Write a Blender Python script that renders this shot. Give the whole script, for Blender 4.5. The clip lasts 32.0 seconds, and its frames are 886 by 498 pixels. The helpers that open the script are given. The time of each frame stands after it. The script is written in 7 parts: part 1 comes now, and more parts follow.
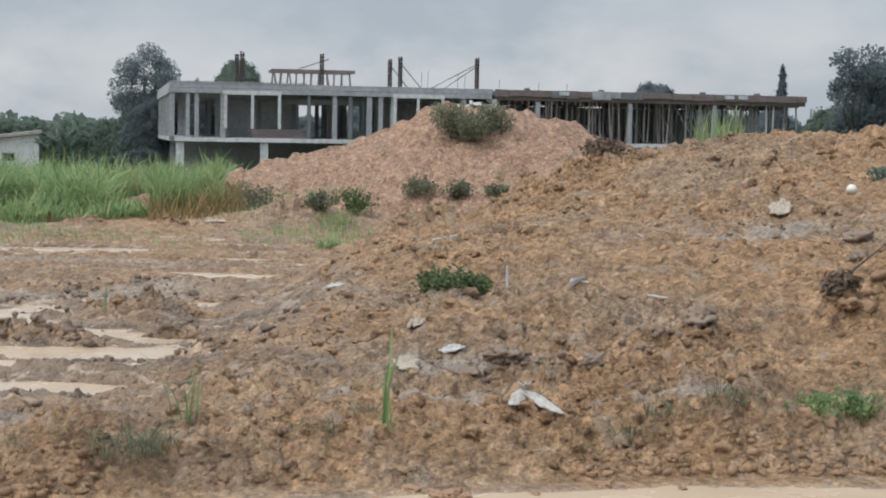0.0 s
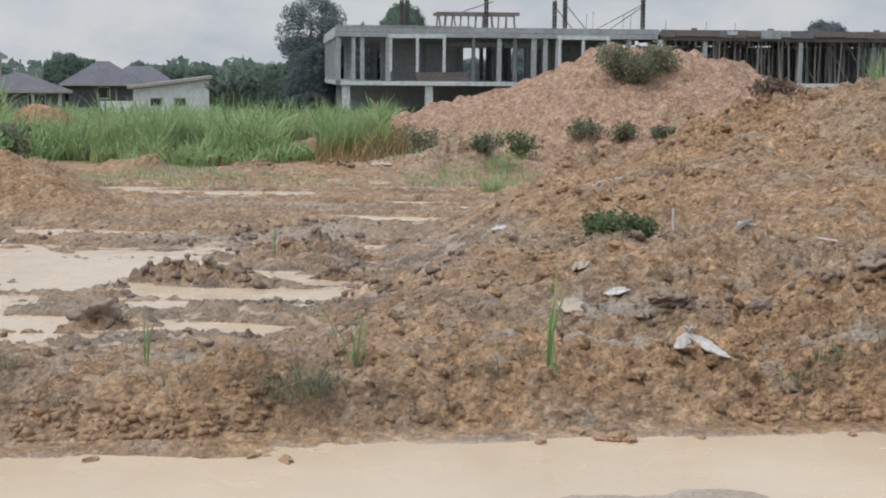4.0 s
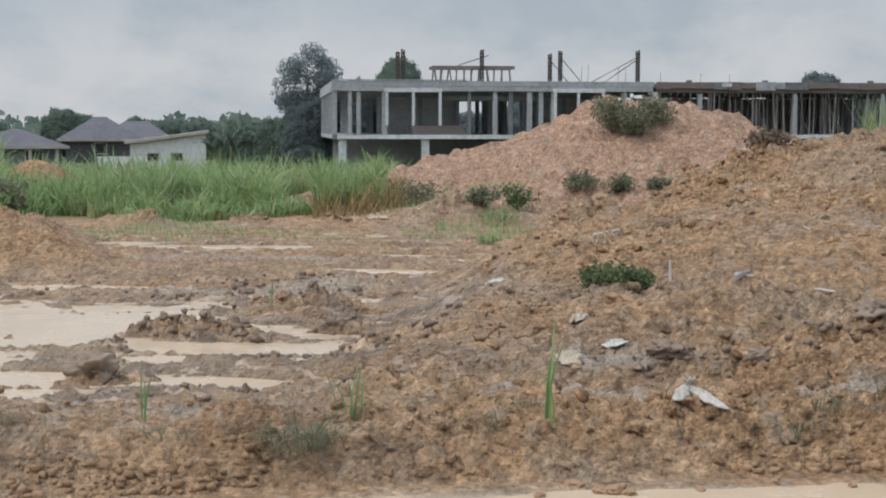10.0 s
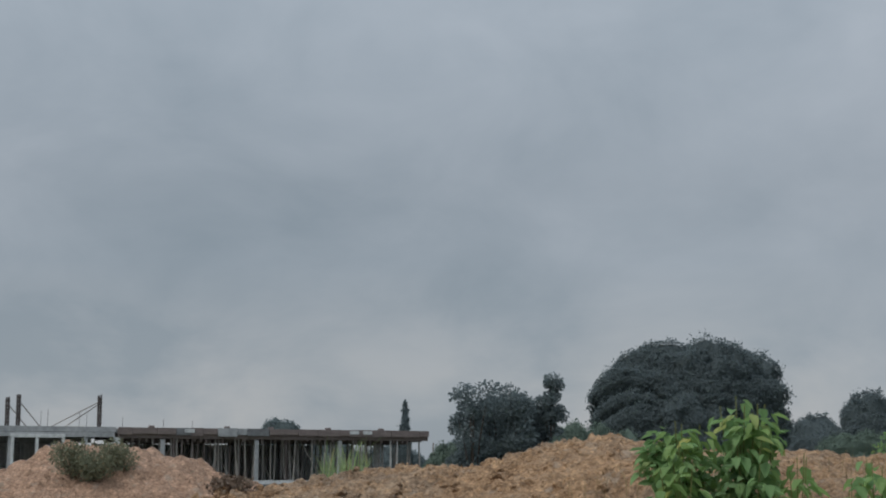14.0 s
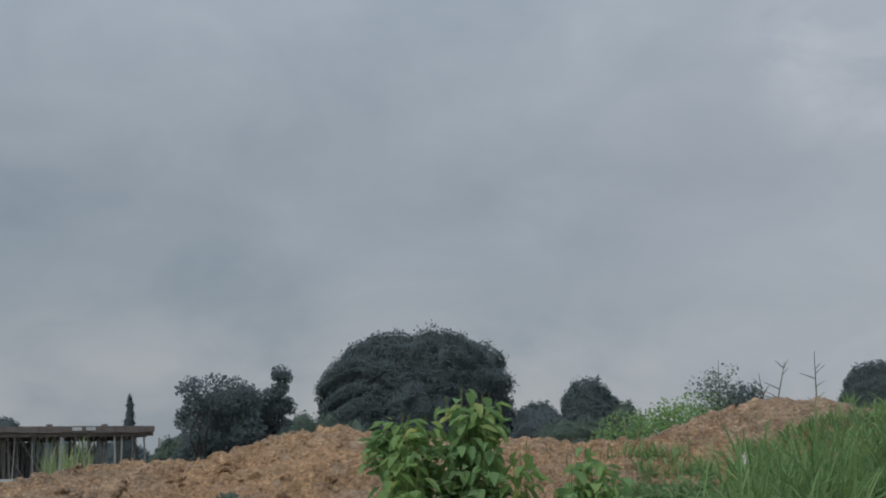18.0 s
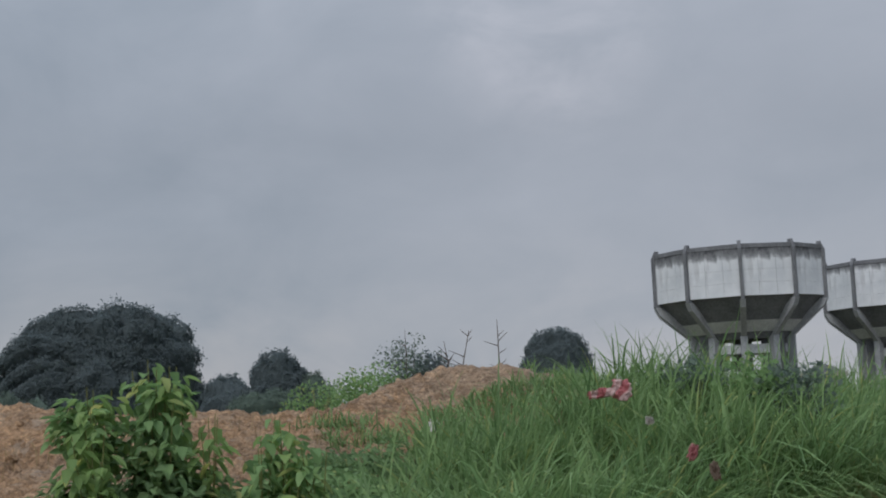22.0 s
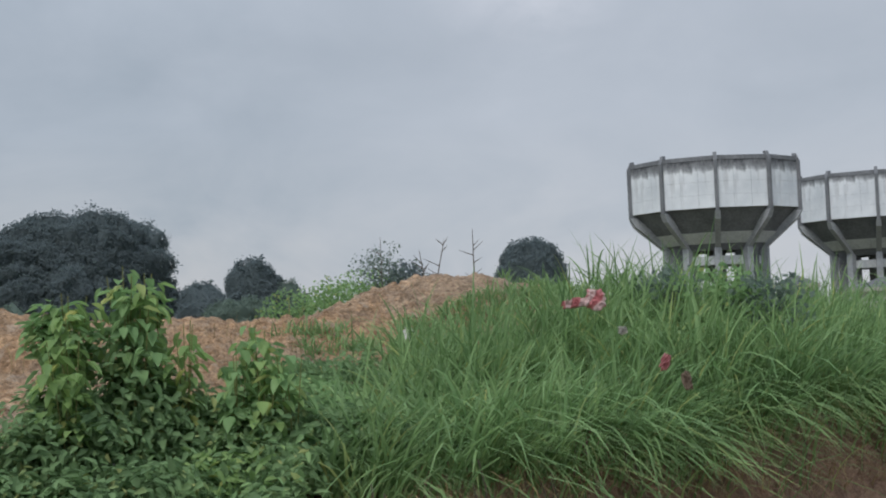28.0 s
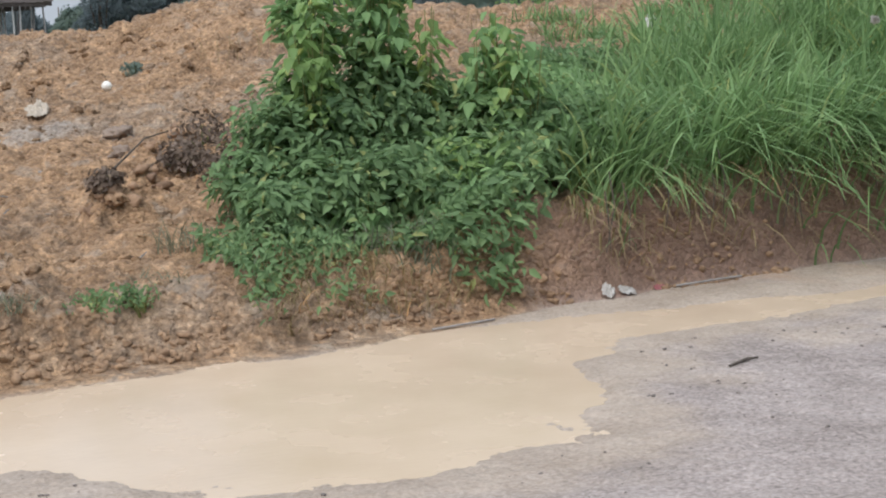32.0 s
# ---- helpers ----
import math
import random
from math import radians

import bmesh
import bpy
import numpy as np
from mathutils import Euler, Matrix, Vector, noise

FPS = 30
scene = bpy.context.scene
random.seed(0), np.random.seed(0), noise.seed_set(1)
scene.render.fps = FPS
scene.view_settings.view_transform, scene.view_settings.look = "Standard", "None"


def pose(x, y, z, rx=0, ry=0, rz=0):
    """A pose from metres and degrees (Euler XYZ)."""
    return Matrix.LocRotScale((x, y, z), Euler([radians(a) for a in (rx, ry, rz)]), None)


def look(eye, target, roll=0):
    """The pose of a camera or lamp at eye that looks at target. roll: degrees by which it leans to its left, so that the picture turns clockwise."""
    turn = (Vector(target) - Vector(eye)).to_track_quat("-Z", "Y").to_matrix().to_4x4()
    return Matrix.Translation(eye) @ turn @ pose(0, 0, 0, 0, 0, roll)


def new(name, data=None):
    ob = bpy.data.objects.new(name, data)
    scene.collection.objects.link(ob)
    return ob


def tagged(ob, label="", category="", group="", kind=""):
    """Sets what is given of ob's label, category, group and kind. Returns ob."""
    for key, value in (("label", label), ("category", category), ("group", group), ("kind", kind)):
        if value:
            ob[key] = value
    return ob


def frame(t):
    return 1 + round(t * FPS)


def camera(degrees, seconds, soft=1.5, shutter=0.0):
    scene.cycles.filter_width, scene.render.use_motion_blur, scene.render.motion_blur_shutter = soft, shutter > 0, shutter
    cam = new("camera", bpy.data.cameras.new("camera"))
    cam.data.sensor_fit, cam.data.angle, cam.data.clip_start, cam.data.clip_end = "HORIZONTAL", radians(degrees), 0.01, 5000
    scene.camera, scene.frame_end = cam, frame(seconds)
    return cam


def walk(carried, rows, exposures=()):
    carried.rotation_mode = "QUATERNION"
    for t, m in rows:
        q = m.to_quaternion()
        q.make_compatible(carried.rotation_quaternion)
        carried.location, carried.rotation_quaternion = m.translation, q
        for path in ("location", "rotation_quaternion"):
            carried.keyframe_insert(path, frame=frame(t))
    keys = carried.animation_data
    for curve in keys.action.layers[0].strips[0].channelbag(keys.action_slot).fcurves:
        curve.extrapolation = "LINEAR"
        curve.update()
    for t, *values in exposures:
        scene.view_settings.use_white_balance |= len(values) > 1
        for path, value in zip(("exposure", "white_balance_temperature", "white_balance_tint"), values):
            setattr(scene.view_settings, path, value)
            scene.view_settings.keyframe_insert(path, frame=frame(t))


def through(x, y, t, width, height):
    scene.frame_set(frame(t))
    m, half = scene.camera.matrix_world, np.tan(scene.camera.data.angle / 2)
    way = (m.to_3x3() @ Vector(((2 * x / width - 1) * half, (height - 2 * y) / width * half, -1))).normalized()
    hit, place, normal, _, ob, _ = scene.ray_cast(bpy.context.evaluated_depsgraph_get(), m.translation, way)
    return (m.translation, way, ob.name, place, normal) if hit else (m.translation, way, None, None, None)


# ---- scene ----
cam = camera(31.3, 32.0, soft=2.0)
PATH = [
    (0.0, pose(0, 0, 1.6, 85.80, -1.00, 0.07)),
    (0.5, pose(0, 0, 1.6, 85.54, -1.06, 0.63)),
    (1.0, pose(0, 0, 1.6, 85.07, -1.16, 1.26)),
    (1.5, pose(0, 0, 1.6, 84.69, -0.90, 2.23)),
    (2.0, pose(0, 0, 1.6, 84.37, -0.88, 3.04)),
    (2.5, pose(0, 0, 1.6, 84.05, -0.82, 3.85)),
    (3.0, pose(0, 0, 1.6, 83.70, -0.73, 4.36)),
    (3.5, pose(0, 0, 1.6, 83.49, -0.44, 5.12)),
    (4.0, pose(0, 0, 1.6, 83.65, -0.44, 6.00)),
    (4.5, pose(0, 0, 1.6, 83.23, -0.22, 7.46)),
    (6.5, pose(0, 0, 1.6, 83.28, 0.46, 9.76)),
    (7.0, pose(0, 0, 1.6, 83.08, 0.43, 10.63)),
    (7.5, pose(0, 0, 1.6, 83.44, 0.33, 11.17)),
    (8.0, pose(0, 0, 1.6, 83.74, 0.40, 11.17)),
    (8.5, pose(0, 0, 1.6, 83.95, 0.19, 10.06)),
    (9.0, pose(0, 0, 1.6, 83.96, 0.25, 9.86)),
    (9.5, pose(0, 0, 1.6, 84.32, 0.30, 8.68)),
    (10.0, pose(0, 0, 1.6, 85.57, -0.08, 5.86)),
    (10.5, pose(0, 0, 1.6, 87.04, -0.14, 3.18)),
    (11.0, pose(0, 0, 1.6, 89.25, -0.34, 0.01)),
    (11.5, pose(0, 0, 1.6, 91.36, -0.50, -1.92)),
    (12.0, pose(0, 0, 1.6, 93.28, -0.90, -5.07)),
    (12.5, pose(0, 0, 1.6, 95.31, -0.62, -7.53)),
    (13.0, pose(0, 0, 1.6, 96.83, -0.36, -10.03)),
    (13.5, pose(0, 0, 1.6, 97.51, -0.21, -11.48)),
    (14.0, pose(0, 0, 1.6, 98.06, -0.03, -13.32)),
    (14.5, pose(0, 0, 1.6, 98.74, 0.07, -15.12)),
    (15.0, pose(0, 0, 1.6, 99.09, 0.29, -16.73)),
    (15.5, pose(0, 0, 1.6, 99.04, 0.30, -17.98)),
    (17.5, pose(0, 0, 1.6, 97.97, 1.06, -22.19)),
    (18.0, pose(0, 0, 1.6, 97.66, 1.28, -23.06)),
    (18.5, pose(0, 0, 1.6, 97.71, 1.54, -24.49)),
    (19.0, pose(0, 0, 1.6, 97.83, 1.85, -26.40)),
    (19.5, pose(0, 0, 1.6, 98.09, 2.19, -27.67)),
    (20.0, pose(0, 0, 1.6, 98.00, 2.27, -29.17)),
    (20.5, pose(0, 0, 1.6, 97.50, 2.24, -30.56)),
    (21.0, pose(0, 0, 1.6, 97.05, 2.53, -31.64)),
    (21.5, pose(0, 0, 1.6, 96.55, 2.80, -32.98)),
    (22.0, pose(0, 0, 1.6, 96.22, 2.97, -34.21)),
    (22.5, pose(0, 0, 1.6, 95.63, 2.74, -34.81)),
    (23.0, pose(0, 0, 1.6, 95.29, 2.68, -34.92)),
    (23.5, pose(0, 0, 1.6, 95.39, 2.76, -35.20)),
    (24.0, pose(0, 0, 1.6, 95.47, 2.81, -35.62)),
    (24.5, pose(0, 0, 1.6, 95.56, 2.71, -35.79)),
    (25.0, pose(0, 0, 1.6, 95.52, 2.64, -36.00)),
    (25.5, pose(0, 0, 1.6, 95.51, 2.64, -36.50)),
    (27.5, pose(0, 0, 1.6, 94.27, 2.51, -36.09)),
    (28.0, pose(0, 0, 1.6, 92.88, 2.55, -35.13)),
    (28.5, pose(0, 0, 1.6, 90.86, 2.23, -34.49)),
    (29.0, pose(0, 0, 1.6, 88.47, 2.03, -34.00)),
    (29.5, pose(0, 0, 1.6, 86.75, 1.79, -33.31)),
    (30.0, pose(0, 0, 1.6, 84.27, 2.14, -30.09)),
    (30.5, pose(0, 0, 1.6, 83.28, 1.92, -29.50)),
    (31.0, pose(0, 0, 1.6, 82.51, 1.67, -28.72)),
    (31.5, pose(0, 0, 1.6, 82.02, 1.56, -28.15)),
    (32.0, pose(0, 0, 1.6, 81.93, 2.02, -26.47)),
]
walk(cam, PATH, exposures=[(0, 0.40, 6500, 10), (9, 0.36, 6500, 10), (11, 0.24, 6480, 10), (13, -0.12, 6430, 8), (17.5, -0.27, 6380, 8), (20, -0.29, 6330, 11), (25.5, -0.12, 6320, 12), (28, 0.13, 6330, 10), (29, 0.40, 6350, 10), (30, 0.55, 6370, 11), (32, 0.56, 6380, 12)])

# ---- world: overcast sky ----
world = bpy.data.worlds.new("overcast")
scene.world = world
world.use_nodes = True
wt = world.node_tree
wt.nodes.clear()


def wn(kind, **kw):
    n = wt.nodes.new(kind)
    for k, v in kw.items():
        n.inputs[k].default_value = v
    return n


SUN_EL, SUN_AZ = radians(54), radians(241)
w_out = wn("ShaderNodeOutputWorld")
w_sky = wt.nodes.new("ShaderNodeTexSky")
w_sky.sky_type, w_sky.sun_disc, w_sky.sun_elevation, w_sky.sun_rotation = "NISHITA", False, SUN_EL, SUN_AZ
w_bg1 = wn("ShaderNodeBackground", Strength=0.06)
wt.links.new(w_sky.outputs[0], w_bg1.inputs[0])
w_tc = wn("ShaderNodeTexCoord")
w_map = wn("ShaderNodeMapping", Scale=(1.0, 1.0, 1.7))
wt.links.new(w_tc.outputs["Generated"], w_map.inputs[0])
w_n1 = wn("ShaderNodeTexNoise", Scale=2.2, Detail=3.0, Roughness=0.45, Distortion=0.3)
w_n2 = wn("ShaderNodeTexNoise", Scale=7.5, Detail=5.0, Roughness=0.55, Distortion=0.3)
for n in (w_n1, w_n2):
    wt.links.new(w_map.outputs[0], n.inputs["Vector"])
w_mix = wn("ShaderNodeMix")
w_mix.inputs[0].default_value = 0.5
wt.links.new(w_n1.outputs["Fac"], w_mix.inputs[2])
wt.links.new(w_n2.outputs["Fac"], w_mix.inputs[3])
w_ramp = wn("ShaderNodeValToRGB")
w_ramp.color_ramp.elements[0].position, w_ramp.color_ramp.elements[0].color = 0.36, (0.300, 0.349, 0.402, 1)
w_ramp.color_ramp.elements[1].position, w_ramp.color_ramp.elements[1].color = 0.66, (0.435, 0.476, 0.532, 1)
wt.links.new(w_mix.outputs[0], w_ramp.inputs[0])
# an overcast dome is about three times as bright overhead as low down
w_sep = wn("ShaderNodeSeparateXYZ")
wt.links.new(w_tc.outputs["Generated"], w_sep.inputs[0])
w_zen = wn("ShaderNodeMapRange")
for k, v in ((1, 0.18), (2, 1.0), (3, 1.0), (4, 2.6)):
    w_zen.inputs[k].default_value = v
wt.links.new(w_sep.outputs["Z"], w_zen.inputs[0])
# thinner, paler cloud low down, and one brighter break in the cloud
w_low = wn("ShaderNodeMapRange")
for k, v in ((1, 0.0), (2, 0.13), (3, 1.25), (4, 0.0)):
    w_low.inputs[k].default_value = v
wt.links.new(w_sep.outputs["Z"], w_low.inputs[0])
w_pale = wn("ShaderNodeMix")
w_pale.data_type = "RGBA"
w_pale.inputs[7].default_value = (0.51, 0.515, 0.53, 1)
w_patch = wn("ShaderNodeMapRange")
for k, v in ((1, 0.38), (2, 0.62), (3, 0.18), (4, 0.95)):
    w_patch.inputs[k].default_value = v
wt.links.new(w_n2.outputs["Fac"], w_patch.inputs[0])
w_lowp = wn("ShaderNodeMath")
w_lowp.operation = "MULTIPLY"
wt.links.new(w_low.outputs[0], w_lowp.inputs[0])
wt.links.new(w_patch.outputs[0], w_lowp.inputs[1])
wt.links.new(w_lowp.outputs[0], w_pale.inputs[0])
wt.links.new(w_ramp.outputs[0], w_pale.inputs[6])
w_dot = wn("ShaderNodeVectorMath")
w_dot.operation = "DOT_PRODUCT"
w_dot.inputs[1].default_value = (math.sin(radians(38.6)) * math.cos(radians(14)), math.cos(radians(38.6)) * math.cos(radians(14)), math.sin(radians(14)))
wt.links.new(w_tc.outputs["Generated"], w_dot.inputs[0])
w_glow = wn("ShaderNodeMapRange")
w_glow.interpolation_type = "SMOOTHERSTEP"
for k, v in ((1, math.cos(radians(5.4))), (2, 1.0), (3, 0.0), (4, 0.46)):
    w_glow.inputs[k].default_value = v
wt.links.new(w_dot.outputs["Value"], w_glow.inputs[0])
w_gn = wn("ShaderNodeMath")
w_gn.operation = "MULTIPLY"
wt.links.new(w_glow.outputs[0], w_gn.inputs[0])
w_n3 = wn("ShaderNodeTexNoise", Scale=13.0, Detail=4.0, Roughness=0.55, Distortion=0.4)
wt.links.new(w_map.outputs[0], w_n3.inputs["Vector"])
w_tear = wn("ShaderNodeMapRange")
for k, v in ((1, 0.42), (2, 0.72), (3, 0.1), (4, 1.0)):
    w_tear.inputs[k].default_value = v
wt.links.new(w_n3.outputs["Fac"], w_tear.inputs[0])
wt.links.new(w_tear.outputs[0], w_gn.inputs[1])
w_brk = wn("ShaderNodeMix")
w_brk.data_type = "RGBA"
w_brk.inputs[7].default_value = (0.60, 0.615, 0.665, 1)
# the cloud thins a little towards one side
w_dot2 = wn("ShaderNodeVectorMath")
w_dot2.operation = "DOT_PRODUCT"
w_dot2.inputs[1].default_value = (math.sin(radians(47)) * 0.99, math.cos(radians(47)) * 0.99, 0.14)
wt.links.new(w_tc.outputs["Generated"], w_dot2.inputs[0])
w_thin = wn("ShaderNodeMapRange")
w_thin.interpolation_type = "SMOOTHSTEP"
for k, v in ((1, math.cos(radians(24))), (2, 1.0), (3, 0.0), (4, 0.36)):
    w_thin.inputs[k].default_value = v
wt.links.new(w_dot2.outputs["Value"], w_thin.inputs[0])
w_sum = wn("ShaderNodeMath")
w_sum.operation = "ADD"
wt.links.new(w_gn.outputs[0], w_sum.inputs[0])
wt.links.new(w_thin.outputs[0], w_sum.inputs[1])
wt.links.new(w_sum.outputs[0], w_brk.inputs[0])
wt.links.new(w_pale.outputs[2], w_brk.inputs[6])
w_bg2 = wn("ShaderNodeBackground")
wt.links.new(w_brk.outputs[2], w_bg2.inputs[0])
wt.links.new(w_zen.outputs[0], w_bg2.inputs[1])
w_add = wn("ShaderNodeMixShader")
w_add.inputs[0].default_value = 0.9
wt.links.new(w_bg1.outputs[0], w_add.inputs[1])
wt.links.new(w_bg2.outputs[0], w_add.inputs[2])
wt.links.new(w_add.outputs[0], w_out.inputs[0])

sun = new("sun", bpy.data.lights.new("sun", "SUN"))
sun.data.energy, sun.data.angle, sun.data.color = 1.5, radians(24), (1.0, 0.98, 0.95)
sun.matrix_world = look((-40, -12, 62), (0, 10, 0))


# ---- materials ----
def material(name, base, rough=0.85, metal=0.0, spec=0.3):
    m = bpy.data.materials.new(name)
    m.use_nodes = True
    b = m.node_tree.nodes["Principled BSDF"]
    b.inputs["Base Color"].default_value = (*base, 1)
    b.inputs["Roughness"].default_value = rough
    b.inputs["Metallic"].default_value = metal
    b.inputs["Specular IOR Level"].default_value = spec
    return m


class Net:
    """Short hand for the nodes of one material."""

    def __init__(self, m):
        self.m, self.t = m, m.node_tree
        self.bsdf = self.t.nodes["Principled BSDF"]
        self.coord = self.t.nodes.new("ShaderNodeTexCoord")

    def link(self, a, b):
        self.t.links.new(a, b)

    def noise(self, scale, detail=4.0, rough=0.55, stretch=None, space="Object"):
        n = self.t.nodes.new("ShaderNodeTexNoise")
        n.inputs["Scale"].default_value, n.inputs["Detail"].default_value, n.inputs["Roughness"].default_value = scale, detail, rough
        if stretch:
            mp = self.t.nodes.new("ShaderNodeMapping")
            mp.inputs["Scale"].default_value = stretch
            self.link(self.coord.outputs[space], mp.inputs[0])
            self.link(mp.outputs[0], n.inputs["Vector"])
        else:
            self.link(self.coord.outputs[space], n.inputs["Vector"])
        return n.outputs["Fac"]

    def cells(self, scale, stretch=(1, 1, 1), wobble=0.0):
        """Crumbs: distance from each crumb's middle, and a tone of its own."""
        v = self.t.nodes.new("ShaderNodeTexVoronoi")
        v.inputs["Scale"].default_value = scale
        mp = self.t.nodes.new("ShaderNodeMapping")
        mp.inputs["Scale"].default_value = stretch
        self.link(self.coord.outputs["Object"], mp.inputs[0])
        if wobble:
            w = self.t.nodes.new("ShaderNodeTexNoise")
            w.inputs["Scale"].default_value = scale * 0.8
            self.link(self.coord.outputs["Object"], w.inputs["Vector"])
            a = self.t.nodes.new("ShaderNodeVectorMath")
            a.operation = "MULTIPLY_ADD"
            a.inputs[1].default_value = (wobble, wobble, wobble)
            self.link(w.outputs["Color"], a.inputs[0])
            self.link(mp.outputs[0], a.inputs[2])
            self.link(a.outputs[0], v.inputs["Vector"])
        else:
            self.link(mp.outputs[0], v.inputs["Vector"])
        sep = self.t.nodes.new("ShaderNodeSeparateColor")
        self.link(v.outputs["Color"], sep.inputs[0])
        return v.outputs["Distance"], sep.outputs[0]

    def ramp(self, fac, *stops):
        r = self.t.nodes.new("ShaderNodeValToRGB")
        e = r.color_ramp.elements
        while len(e) < len(stops):
            e.new(0.5)
        for k, (p, c) in zip(e, stops):
            k.position = p
            k.color = (*c, 1) if len(c) == 3 else c
        self.link(fac, r.inputs[0])
        return r.outputs[0]

    def mix(self, fac, a, b, mode="MIX"):
        n = self.t.nodes.new("ShaderNodeMix")
        n.data_type, n.blend_type = "RGBA", mode
        for s, v in ((n.inputs[0], fac), (n.inputs[6], a), (n.inputs[7], b)):
            if isinstance(v, (int, float)):
                s.default_value = v
            elif isinstance(v, tuple):
                s.default_value = (*v, 1)
            else:
                self.link(v, s)
        return n.outputs[2]

    def attr(self, name):
        n = self.t.nodes.new("ShaderNodeAttribute")
        n.attribute_name = name
        return n.outputs["Fac"]

    def math(self, op, a, b=0.0):
        n = self.t.nodes.new("ShaderNodeMath")
        n.operation = op
        for s, v in zip(n.inputs, (a, b)):
            if isinstance(v, (int, float)):
                s.default_value = v
            else:
                self.link(v, s)
        return n.outputs[0]

    def bump(self, height, strength=0.5, distance=0.02):
        n = self.t.nodes.new("ShaderNodeBump")
        n.inputs["Strength"].default_value, n.inputs["Distance"].default_value = strength, distance
        self.link(height, n.inputs["Height"])
        self.link(n.outputs[0], self.bsdf.inputs["Normal"])

    def color(self, c):
        self.link(c, self.bsdf.inputs["Base Color"])

    def rough(self, c):
        self.link(c, self.bsdf.inputs["Roughness"])


def grainy(name, dark, light, scale=3.0, rough=0.85, bump=0.3, dist=0.01, spec=0.3, stretch=None, fine=8.0, metal=0.0):
    """A surface with stains at one scale and grain at another."""
    m = material(name, light, rough, metal, spec)
    n = Net(m)
    big, small = n.noise(scale, 4, 0.6, stretch), n.noise(scale * fine, 3, 0.6, stretch)
    c = n.ramp(big, (0.32, dark), (0.68, light))
    c = n.mix(0.35, c, n.ramp(small, (0.3, tuple(0.65 * v for v in dark)), (0.7, tuple(min(1, 1.15 * v) for v in light))))
    n.color(c)
    n.bump(n.math("ADD", big, small), bump, dist)
    return m


def leafy(name, dark, light, rough=0.55, spec=0.35, through=0.35, warm=1.7):
    """Leaves that vary from one to the next."""
    m = material(name, light, rough, 0, spec)
    n = Net(m)
    geo = n.t.nodes.new("ShaderNodeNewGeometry")
    info = n.t.nodes.new("ShaderNodeObjectInfo")
    r = n.math("FRACT", n.math("ADD", geo.outputs["Random Per Island"], info.outputs["Random"]))
    mid = tuple(0.5 * (a + b) for a, b in zip(dark, light))
    c = n.ramp(r, (0.0, dark), (0.55, mid), (0.93, light), (1.0, (light[0] * warm, light[1] * 1.1, light[2] * 0.9)))
    c = n.mix(0.3, c, n.ramp(n.noise(1.3, 2), (0.35, dark), (0.65, light)))
    n.color(c)
    tr = n.t.nodes.new("ShaderNodeBsdfTranslucent")
    n.link(c, tr.inputs[0])
    ms = n.t.nodes.new("ShaderNodeMixShader")
    ms.inputs[0].default_value = through
    out = n.t.nodes["Material Output"]
    n.link(n.bsdf.outputs[0], ms.inputs[1])
    n.link(tr.outputs[0], ms.inputs[2])
    n.link(ms.outputs[0], out.inputs[0])
    return m


